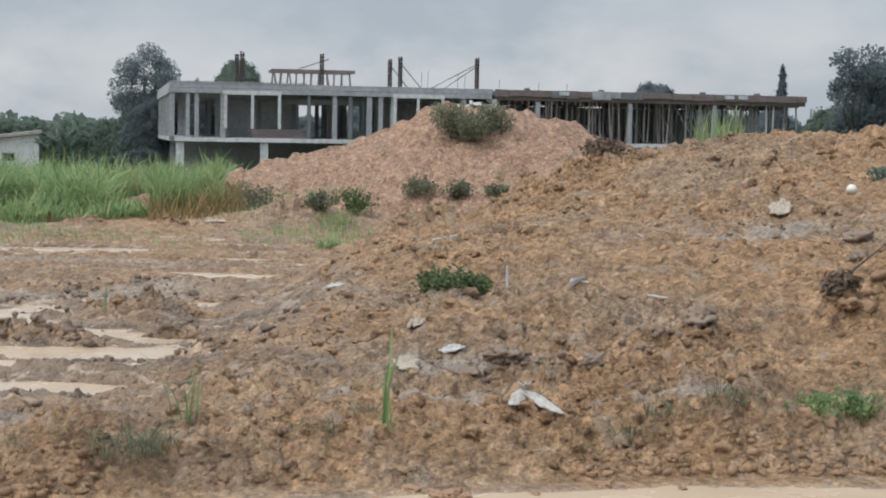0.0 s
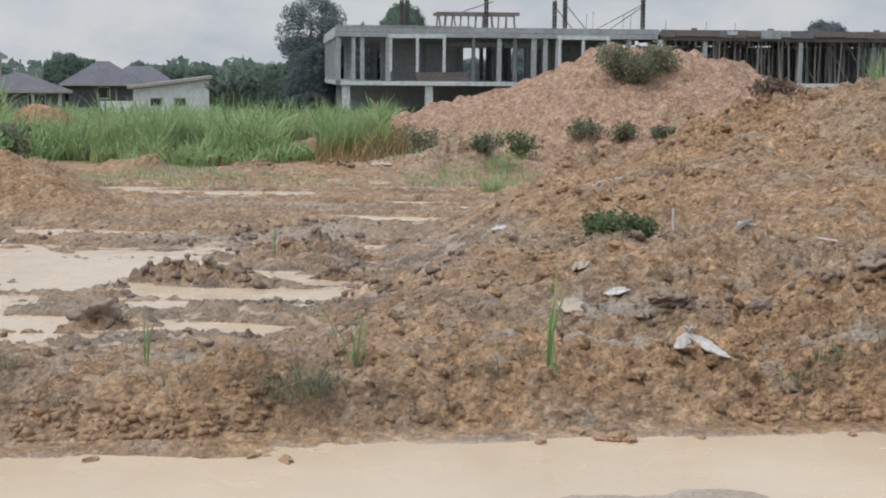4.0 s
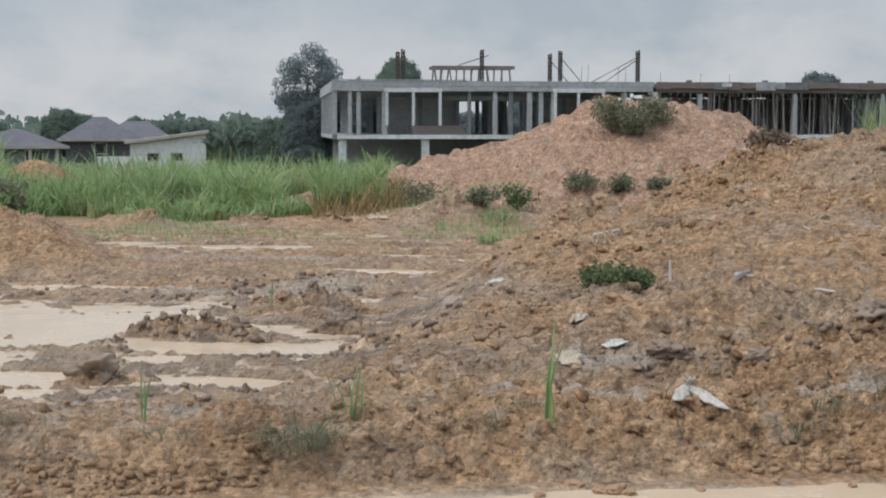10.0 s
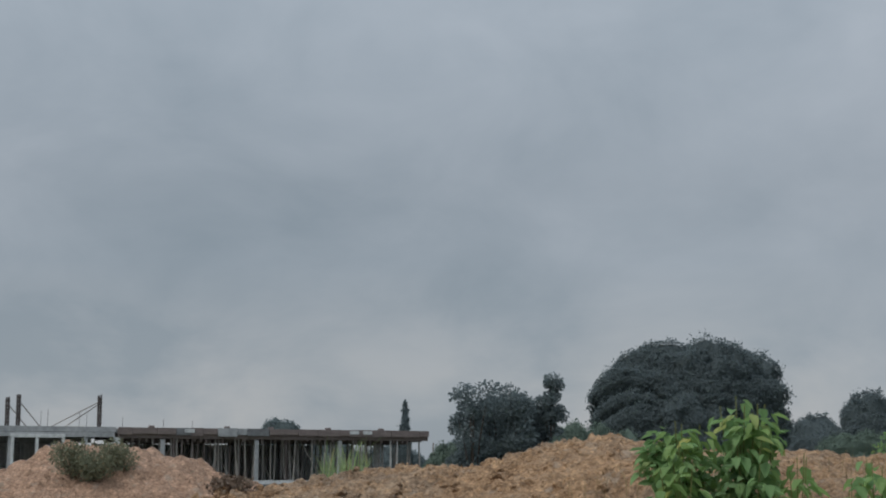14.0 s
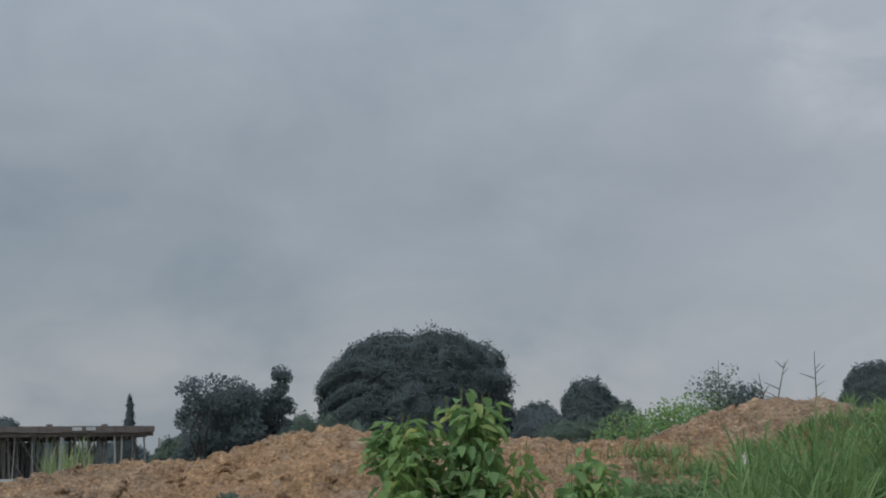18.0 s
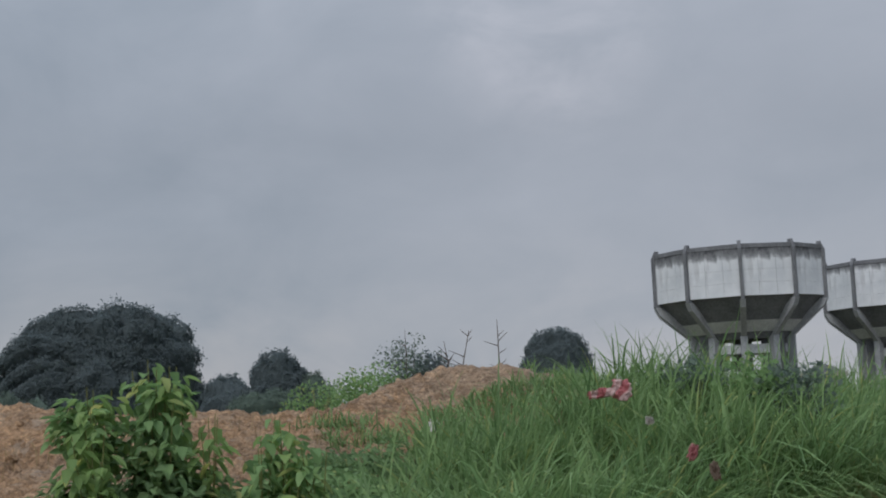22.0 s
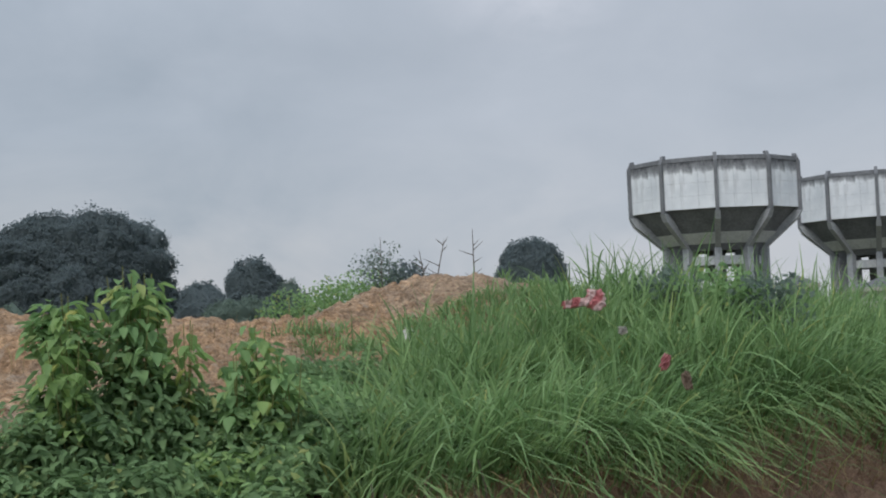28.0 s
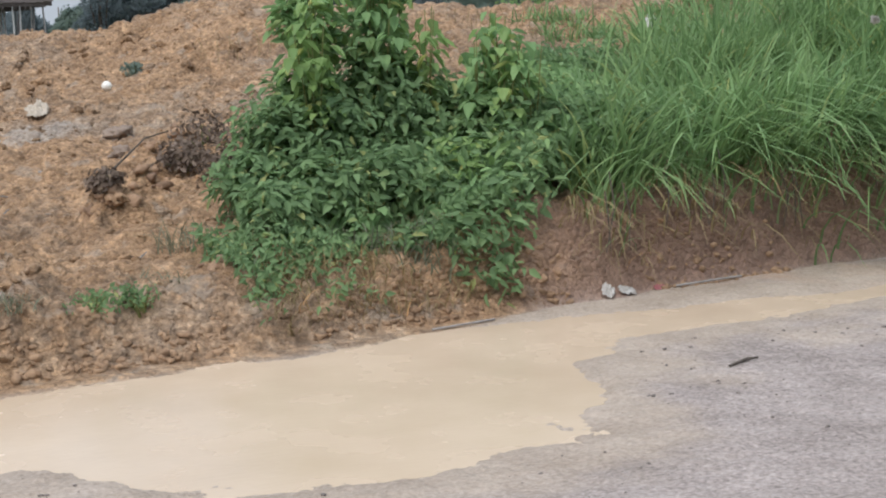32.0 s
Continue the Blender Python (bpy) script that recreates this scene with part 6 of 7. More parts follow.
def creeper(n, x0, x1, s0, s1, lift, size, mat, name, label, seed, shape):
    rng = np.random.default_rng(seed)
    X = rng.uniform(x0, x1, n)
    S = rng.uniform(s0, s1, n)
    Y = np.interp(X, EDGE_X, EDGE_Y) + S
    keep = rng.uniform(0, 1, n) < shape(X, S)
    X, Y = X[keep], Y[keep]
    m = len(X)
    mound = 0.55 + 0.9 * np.clip(fbm(X * 1.6, Y * 1.6, 160, 2), -0.5, 0.8)
    Zs = heights(X, Y) + lift * mound * rng.uniform(0.02, 1, m) ** 0.6
    P = np.stack([X, Y - 0.10 * rng.uniform(0, 1, m), Zs], 1)
    nrm = unit(np.array([-0.15, -0.55, 0.9]) + 0.85 * rng.normal(size=(m, 3)))
    tip = unit(np.cross(nrm, rng.normal(size=(m, 3))) + np.array([0, -0.25, -0.55]))
    tip = unit(tip - nrm * np.sum(tip * nrm, 1, keepdims=True))
    L = size * rng.uniform(0.5, 1.5, m)
    me = mesh_np(name, *folded_leaves(P, tip, nrm, L, rng.uniform(0.36, 0.52, m) * L), mat)
    return tagged(new(name, me), label, "creeper", kind="stuff")


def patch_shape(X, S):
    """The creeper spills to the road in the middle and thins to both sides."""
    low = 0.75 - 0.72 * np.exp(-((X - 4.15) / 0.62) ** 2) - 0.25 * smooth01((X - 4.6) / 1.2) + 0.1 * fbm(X * 3, S * 3, 161, 2) + 0.45 * smooth01((3.65 - X) / 0.5)
    side = smooth01((X - 2.85 - 0.22 * S) / 0.35) * (1 - smooth01((X - 5.25 + 0.1 * S) / 0.6))
    return smooth01((S - low) / 0.15) * side


creeper(25000, 2.6, 6.6, 0.02, 2.8, 0.36, 0.074, LEAF_GREEN, "creeper_leaves", "dense dark green leafy creeper spilling over the clay bank", 32, patch_shape)
creeper(3600, 3.0, 6.6, 0.3, 2.8, 0.42, 0.075, LEAF_BRIGHT, "young_creeper_leaves", "brighter young leaves over the dark creeper", 33, lambda X, S: 0.35 * patch_shape(X, S))
creeper(900, 4.15, 4.65, 0.55, 1.25, 0.42, 0.07, LEAF_PALE, "yellow_creeper_leaves", "yellowing leaves in the dark creeper", 35, lambda X, S: 0.8 * np.exp(-((X - 4.38) / 0.18) ** 2 - ((S - 0.95) / 0.28) ** 2))
creeper(9000, 2.65, 3.75, 0.10, 1.2, 0.16, 0.045, LEAF_GREEN, "trailing_weed_leaves", "small trailing weeds on the foot of the clay bank", 34, lambda X, S: 0.6 * smooth01(0.5 + fbm(X * 2.5, S * 2.5, 162, 2)))


X = rng.uniform(2.75, 4.0, 1500)
Y = np.interp(X, EDGE_X, EDGE_Y) + rng.uniform(0.08, 0.95, 1500)
keep = fbm(X * 2.4, Y * 2.4, 163, 2) > 0.0
grass_stuff("dry_grass", X[keep], Y[keep], 0.20, 0.007, 0.9, GRASS_DRY, "withered grass on the foot of the clay bank", 36, 4)
grass_stuff("short_bank_grass", X[~keep][:420], Y[~keep][:420], 0.22, 0.010, 0.8, FOLIAGE_BUSH, "dull short grass on the foot of the clay bank", 37, 4)


def leafy_plant(x, y, h, seed, label, n_leaf=26, size=0.13, mat=None, spread=0.22):
    """A branching stem with large drooping leaves, each its own piece."""
    rng = np.random.default_rng(seed)
    z = ground_z(x, y) - 0.03
    t = thing("leafy_plant", (x, y, z), label, "plant", "broad-leaved plants on the bank")
    tops = []
    for k in range(4):
        a = rng.uniform(0, 6.28)
        e = np.array([math.cos(a) * spread * rng.uniform(0.3, 1), math.sin(a) * spread * rng.uniform(0.3, 1), h * rng.uniform(0.75, 1.0)])
        part("stem", tube(geo(), [(0, 0, 0), tuple(e * np.array([0.35, 0.35, 0.5])), tuple(e)], [0.007, 0.005, 0.003], 5), STEM, t)
        tops.append(e)
    for k in range(n_leaf):
        e = tops[k % 4]
        f = 1 - 0.8 * rng.uniform(0, 1) ** 1.2
        p = e * np.array([f**1.3, f**1.3, f]) + 0.03 * rng.normal(size=3)
        a = rng.uniform(0, 6.28)
        tip = unit(np.array([math.cos(a), math.sin(a), -0.8 + 0.45 * rng.normal()]))
        nrm = unit(np.array([0.35 * math.cos(a), 0.35 * math.sin(a), 1.0]))
        nrm = unit(nrm - tip * float(nrm @ tip))
        L = size * rng.uniform(0.6, 1.25)
        V, F = folded_leaves(p[None] + tip[None] * 0.05, tip[None], nrm[None], np.array([L]), np.array([0.62 * L]))
        piece("leaf", mesh_np("leaf", V, F, mat or LEAF_BRIGHT), t, Matrix.Identity(4))
    return t


LP = "tall bright green broad-leaved plant growing from the bank"
for k, (a, d, top, w) in enumerate(((21.3, 9.9, 2.06, 0.17), (21.9, 10.0, 2.00, 0.14), (23.8, 10.1, 2.16, 0.15), (24.6, 10.2, 2.12, 0.16), (24.2, 10.0, 2.06, 0.16), (25.8, 10.1, 1.78, 0.12), (27.6, 10.0, 1.76, 0.14), (28.5, 9.9, 1.74, 0.15), (29.6, 9.9, 1.62, 0.12), (21.8, 9.7, 1.85, 0.16))):
    x, y = polar(a, d)
    leafy_plant(x, y, top - ground_z(x, y) - 0.02, 400 + k, LP if top > 1.7 else "bright green broad-leaved plant in the creeper", 120 if top > 1.8 else 64, 0.115, LEAF_PALE if k % 2 else LEAF_BRIGHT, w)
for k, (x, y) in enumerate(((3.45, 8.45), (3.6, 8.3), (3.75, 8.7), (5.25, 8.6), (5.0, 8.75), (3.3, 8.6))):
    leafy_plant(x, y, 0.34, 420 + k, "young plant with large pale green leaves in the creeper", 12, 0.12, None, 0.14)
def leafy_bush(x, y, w, h, seed, n=1500, size=0.075, mat=None, label="dark green leafy bush among the broad-leaved plants"):
    """A dense bush of folded leaves that face outwards."""
    rng = np.random.default_rng(seed)
    t = thing("leafy_bush", (x, y, ground_z(x, y) - 0.05), label, "bush", "leafy bushes on the bank")
    L = lobes_in(rng, w / 2, w / 2, h / 2, h / 2, 14)
    for k in range(6):
        c = L[k][0]
        part("stem", tube(geo(), [(0.1 * c[0], 0.1 * c[1], -0.02), tuple(0.6 * c), tuple(c)], [0.010, 0.007, 0.003], 4), STEM, t)
    P = crown_points(rng, L, n)
    P = P[P[:, 2] > 0]
    m = len(P)
    nrm = unit(unit(P - np.array([0, 0, h * 0.4])) + np.array([0, 0, 0.5]) + 0.5 * rng.normal(size=(m, 3)))
    tip = np.cross(nrm, rng.normal(size=(m, 3))) + np.array([0, 0, -0.5])
    tip = unit(tip - nrm * np.sum(tip * nrm, 1, keepdims=True))
    S = size * rng.uniform(0.5, 1.4, m)
    piece("foliage", mesh_np("foliage", *folded_leaves(P, tip, nrm, S, rng.uniform(0.38, 0.56, m) * S), mat or LEAF_GREEN), t, Matrix.Identity(4))


for k, (a, d, w, h) in enumerate(((21.5, 10.0, 0.7, 0.85), (22.6, 9.9, 0.7, 0.74), (23.8, 10.2, 0.8, 1.0), (20.6, 9.7, 0.6, 0.75), (25.0, 10.2, 0.8, 0.75), (26.3, 10.2, 0.7, 0.6), (28.6, 10.1, 0.7, 0.65), (30.2, 10.2, 0.8, 0.55), (19.6, 9.4, 0.55, 0.55), (22.0, 9.3, 0.7, 0.6), (20.4, 9.0, 0.5, 0.45), (24.0, 9.4, 0.7, 0.5), (27.4, 9.8, 0.7, 0.5), (31.8, 10.2, 0.8, 0.5))):
    x, y = polar(a, d)
    leafy_bush(x, y, w, h, 440 + k)
for k, (a, d, w, top) in enumerate(((21.4, 10.0, 0.30, 1.96), (22.0, 10.1, 0.22, 1.82), (23.9, 10.2, 0.34, 2.03), (24.6, 10.3, 0.28, 2.0), (28.2, 10.1, 0.36, 1.66))):
    x, y = polar(a, d)
    leafy_bush(x, y, w, top - ground_z(x, y), 460 + k, 520, 0.10, LEAF_BRIGHT, "bright green broad-leaved bush rising over the bank")

for k, (a, d, w, h) in enumerate(((17.7, 11.2, 0.55, 0.34), (17.0, 10.7, 0.4, 0.24), (18.3, 10.4, 0.4, 0.3), (14.2, 9.9, 0.25, 0.14))):
    x, y = polar(a, d)
    leafy_bush(x, y, w, h, 480 + k, 420, 0.045, LEAF_DEAD, "withered dark brown weeds on broken clay")

# ---- shrubs on the low hill and before the towers ----
for k, (a, d, top, w) in enumerate(((29.8, 24, 2.35, 1.3), (30.7, 24, 2.5, 1.2), (31.5, 23, 2.5, 1.1), (32.2, 23.5, 2.6, 0.9), (33.0, 24, 2.4, 1.2))):
    x, y = polar(a, d)
    tree("shrub", x, y, top, w, "pale green open shrub on the low hill", LEAF_BRIGHT, 500 + k, 2300, 0.075, 26, 0.1, 0.02, core=0, category="shrub", group="shrubs on the hill")
tree("shrub", *polar(33.1, 24), 3.0, 1.1, "thin open sapling on the low hill", FOLIAGE_MID, 505, 1500, 0.06, 30, 0.35, 0.025, core=0, category="shrub", group="shrubs on the hill")
tree("shrub", *polar(33.9, 24), 2.7, 0.7, "dense dark sapling on the low hill", FOLIAGE_FAR, 506, 2600, 0.08, 14, 0.12, 0.03, core=0, category="shrub", group="shrubs on the hill")
for k, (a, d, top, w) in enumerate(((42.6, 15, 2.05, 0.5), (43.3, 14.5, 2.15, 0.45), (44.9, 14, 2.05, 0.5), (45.6, 14, 2.1, 0.5), (46.3, 14, 1.98, 0.4), (41.9, 15, 1.9, 0.4), (47.4, 14, 1.95, 0.4))):
    x, y = polar(a, d)
    tree("shrub", x, y, top, w, "broad-leaved weed standing above the long grass", LEAF_BRIGHT if k in (2, 3) else FOLIAGE_MID, 510 + k, 170, 0.085, 8, 0.3, 0.012, core=0, category="shrub", group="weeds above the grass")


def bare_twig(a, d, top, seed, lean=0.0):
    rng = random.Random(seed)
    x, y = polar(a, d)
    z = ground_z(x, y) - 0.03
    h = top - z
    t = thing("bare_sapling", (x, y, z), "thin leafless dry sapling on the hill top", "sapling", "dry saplings")
    part("stem", tube(geo(), [(0, 0, 0), (0.2 * lean, 0, h * 0.5), (lean, 0, h)], [0.011, 0.008, 0.003], 5), BARK, t)
    for k in range(9):
        f = 0.3 + 0.65 * rng.random()
        s = rng.choice((-1, 1)) * (0.06 + 0.12 * rng.random())
        part("twig", tube(geo(), [(lean * f * f, 0, h * f), (lean * f * f + s, 0.05, h * f + 0.06 + 0.05 * rng.random())], [0.006, 0.002], 4), BARK, t)


bare_twig(36.35, 18, 2.72, 1)
bare_twig(34.95, 18, 2.62, 2, 0.14)
bare_twig(34.6, 18, 2.5, 3, -0.08)
bare_twig(33.0, 22, 2.9, 4)

# ---- low weeds over the slope ----
rw = np.random.default_rng(77)
for k in range(20):
    a, d = rw.uniform(29, 38), rw.uniform(10.6, 13.4)
    x, y = polar(a, d)
    leafy_bush(x, y, rw.uniform(0.6, 1.2), rw.uniform(0.16, 0.32), 600 + k, 560, 0.07, LEAF_GREEN if k % 3 else LEAF_BRIGHT, "low green weeds spreading over the clay slope")


# ---- clods of clay, loose on slopes and banks ----
def ball_mesh(level=2):
    bm = bmesh.new()
    bmesh.ops.create_icosphere(bm, subdivisions=level, radius=1.0)
    V = np.array([v.co[:] for v in bm.verts])
    F = np.array([[v.index for v in f.verts] for f in bm.faces])
    bm.free()
    return V, F


BALL_V, BALL_F = ball_mesh(4)
BALL_LOW, BALL_MID, BALL_CRUMB = ball_mesh(1), ball_mesh(2), ball_mesh(4)


def lump_shape(seed, amount=0.35, squash=0.75, low=False):
    """A knobbly clod of radius about one."""
    V, F = BALL_LOW if low is True else low if low else (BALL_V, BALL_F)
    out = []
    for v in V:
        q = Vector(v) * 1.3 + Vector((seed * 7.1, seed * 3.3, 0))
        chip = 1 if low is False else 1 + (0.16 if len(V) > 500 else 0.5) * noise.noise(q * (9 if len(V) > 500 else 40))
        r = chip + amount * noise.noise(q) + 0.6 * amount * noise.noise(q * 2.7) + 0.4 * amount * abs(noise.noise(q * 5.5))
        out.append(Vector(v) * r)
    W = np.array([x[:] for x in out])
    W[:, 2] *= squash
    return W, F


def clod_stuff(name, X, Y, R, mat, label, seed, sink=0.5, lift=None):
    rng = np.random.default_rng(seed)
    shapes = [lump_shape(seed + k, 1.0, 0.85, True) for k in range(9)]
    rich = [lump_shape(seed + k, 0.9, 0.85, BALL_MID) for k in range(9)]
    Zs = heights(X, Y) + (0 if lift is None else lift)
    Vs, Fs, o = [], [], 0
    pick = rng.integers(0, 9, len(X))
    for x, y, z, r, k, a, b in zip(X, Y, Zs, R, pick, rng.uniform(0, 6.28, len(X)), rng.uniform(0.7, 1.4, len(X))):
        W, F = (rich if r > 0.03 else shapes)[k]
        c, s = math.cos(a), math.sin(a)
        Q = np.stack([(W[:, 0] * c - W[:, 1] * s) * r * b, (W[:, 0] * s + W[:, 1] * c) * r / b, W[:, 2] * r], 1) + (x, y, z + r * (0.55 - sink))
        Vs.append(Q)
        Fs.append(F + o)
        o += len(Q)
    ob = new(name, mesh_np(name, np.concatenate(Vs), np.concatenate(Fs), mat))
    return tagged(ob, label, "clods", kind="stuff")


rng = np.random.default_rng(41)
n = 26000
d = 7.0 * (24 / 7.0) ** rng.uniform(0, 1, n)
a = np.radians(rng.uniform(-27, 24, n))
X, Y = d * np.sin(a), d * np.cos(a)
S = Y - np.interp(X, EDGE_X, EDGE_Y)
RZ = np.interp(X, RIDGE_X, RIDGE_Z)
heapish = np.where((RZ > 0.25) & (S > 0.05), 1.0, np.where((S > 0.05) & (S < 1.3), 0.4, 0.04))
patchy = smooth01(0.25 + 1.3 * vnoise(X * 0.9, Y * 0.9, 64) - 0.25)
keep = (rng.uniform(0, 1, n) < heapish * (0.15 + 0.85 * patchy)) & (S > 0.03) & (Y < np.interp(X, RIDGE_X, RIDGE_Y) + 1.0)
X, Y = X[keep], Y[keep]
R = 0.007 + 0.045 * rng.uniform(0, 1, len(X)) ** 7
R = R * (0.8 + 0.35 * smooth01((np.hypot(X, Y) - 9) / 8))
dark = vnoise(X * 0.7, Y * 0.7, 170) > 0.62
clod_stuff("clay_clods", X[~dark], Y[~dark], R[~dark], GROUND, "loose orange-brown clods of clay on the mound", 42, 0.85)
clod_stuff("mud_clods", X[dark], Y[dark], R[dark], GROUND, "loose crumbled grey-brown clods on the mound", 43, 0.75)
# crumbs in the flat mud
n = 4200
X, Y = rng.uniform(-7.5, -1.0, n), rng.uniform(8.3, 15.5, n)
keep = fbm(X * 0.8, Y * 1.8, 171, 2) > 0.05
clod_stuff("mud_clods", X[keep], Y[keep], 0.010 + 0.03 * rng.uniform(0, 1, keep.sum()) ** 3, CLOD_DARK, "dark wet lumps of mud between the puddles", 44)
# gravel and pebbles on the dry part of the road
n = 1500
X, Y = rng.uniform(-3.5, 7.0, n), rng.uniform(4.3, 7.6, n)
NR = np.interp(X, NEAR_X, NEAR_Y)
keep = (Y < NR + 0.05) & (Y < np.interp(X, EDGE_X, EDGE_Y) - 0.05) & (fbm(X * 1.5, Y * 1.5, 172, 2) > -0.15)
clod_stuff("road_gravel", X[keep], Y[keep], 0.003 + 0.009 * rng.uniform(0, 1, keep.sum()) ** 3, ROAD_STONE, "small pebbles and grit on the wet road", 46)


# crumbs that have fallen to the foot of the bank
n = 1900
X = rng.uniform(-3.2, 6.2, n)
Y = np.interp(X, EDGE_X, EDGE_Y) + 0.03 + 0.2 * rng.uniform(0, 1, n) ** 1.6 - 0.18 * smooth01((X - 4.2) / 1.2) * rng.uniform(0, 1, n)
keep = fbm(X * 2.2, Y * 0, 173, 2) > -0.2
clod_stuff("fallen_crumbs", X[keep], Y[keep], 0.006 + 0.022 * rng.uniform(0, 1, keep.sum()) ** 3, GROUND_CLOD, "crumbs of clay fallen to the foot of the bank", 48, 0.4)


def lump(name, x, y, r, mat, label, seed, category, group="", squash=0.75, stretch=1.0, lift=0.35, z=None):
    W, F = lump_shape(seed, 0.6, squash)
    W = W * np.array([r * stretch, r, r]) * 0.8
    ob = new(name, mesh_np(name, W, F, mat, True))
    ob.matrix_basis = pose(x, y, (ground_z(x, y) if z is None else z) + r * squash * lift, 0, 0, (seed * 57) % 360)
    return tagged(ob, label, category, group)


# piles of clods that stand out
for mat, name, label in ((CLOD, "clay_pile", "piled clods of orange clay on the ground"), (CLOD_DARK, "mud_pile", "piled dark clods of wet mud on the ground")):
    PX, PY, PR, PL = [], [], [], []
    for x, y, r, st, kind in PILES:
        if (CLOD, CLOD_DARK)[kind] is mat:
            m = 46
            q = rng.normal(size=(m, 2)) * 0.55
            PX.append(x + q[:, 0] * r * st)
            PY.append(y + q[:, 1] * r)
            PR.append(min(r, 0.13) * (0.05 + 0.26 * rng.uniform(0, 1, m) ** 2))
            PL.append(0.15 * r * rng.uniform(-1, 0.3, m))
    clod_stuff(name, np.concatenate(PX), np.concatenate(PY), np.concatenate(PR), mat, label, 47, 0.5, np.concatenate(PL))
for k, (x, y, r, st) in enumerate(((-0.27, 6.76, 0.026, 1.1), (0.0, 6.86, 0.03, 1.6), (0.06, 6.87, 0.04, 1.5), (0.12, 6.86, 0.03, 1.8), (0.43, 6.95, 0.02, 1.4), (1.11, 7.1, 0.02, 1.1), (0.78, 7.14, 0.03, 1.9), (-0.12, 6.97, 0.03, 2.4), (-0.83, 6.83, 0.025, 1.8),
                                   (-1.45, 6.35, 0.02, 2.2), (-1.3, 6.3, 0.025, 2.4), (-1.6, 6.45, 0.02, 2.0), (-2.1, 6.2, 0.02, 2.4))):
    lump("mud_lump", x, y, r, CLOD, "small clod of clay lying in the road puddle", 90 + k, "clod", "clods in the puddle", 0.8, st, 0.2, 0.0)
lump("clay_boulder", 1.86, 7.80, 0.10, CLOD, "large rough clod of clay at the foot of the bank", 120, "clod", "", 0.75, 1.35, 0.35)
lump("pale_stone", 2.56, 10.05, 0.055, STONE_PALE, "small pale stone among dark clods", 121, "rock", "", 0.9, 1.0, 0.5)
W, F = lump_shape(122, 0.10, 0.95)
ball = tagged(new("white_ball", mesh_np("white_ball", W * 0.045, F, PLASTIC_CLEAN, True)), "small round cream-white plastic ball on the clay", "ball", "litter on the site")
ball.matrix_basis = pose(3.50, 13.58, ground_z(3.50, 13.58) + 0.035)
# single large clods
for k, (x, y, r, st, dk, lab) in enumerate(((-3.17, 9.5, 0.15, 1.2, 1, "large dark clod of wet mud among the puddles"), (-2.6, 10.5, 0.08, 1.0, 1, "clod of wet mud between two puddles"), (0.16, 8.62, 0.07, 1.7, 1, "broken dark clod on the mound"),
                                            (0.33, 8.6, 0.07, 1.4, 1, "broken dark clod on the mound"), (0.84, 8.62, 0.075, 1.2, 1, "dark wet clod half sunk in the mound"), (1.52, 9.21, 0.11, 1.2, 1, "smooth grey-brown boulder of clay on the mound"),
                                            (1.47, 9.45, 0.05, 1.0, 1, "dark clod beside a boulder of clay"), 
                                            (-4.93, 10.8, 0.13, 1.1, 1, "peaked clod standing in the puddle"), (-4.68, 10.75, 0.08, 1.6, 1, "low clod standing in the puddle"), (0.10, 10.62, 0.085, 1.5, 0, "rounded block of clay below a low bush"),
                                            (3.3, 10.75, 0.13, 1.3, 1, "dark broken clod on the side of the mound"), (3.18, 12.0, 0.14, 1.5, 1, "dark broken clod on the side of the mound"), (3.0, 8.72, 0.10, 1.2, 0, "crumbling clod of clay beside the creeper"),
                                            (3.14, 8.78, 0.08, 1.1, 0, "crumbling clod of clay beside the creeper"), (2.45, 9.5, 0.07, 1.2, 0, "pale clod on the side of the mound"), (2.9, 11.0, 0.09, 1.2, 1, "dark broken clod on the side of the mound"))):
    W, F = lump_shape(160 + k, 0.75, 0.7, BALL_CRUMB)
    ob = new("clay_boulder", mesh_np("clay_boulder", W * np.array([r * st, r, r]) * 0.8, F, CLOD_DARK if dk else GROUND_CLOD))
    ob.matrix_basis = pose(x, y, ground_z(x, y) + 0.12 * r, 0, 0, 57 * k)
    tagged(ob, lab, "clod", "large clods on the site")


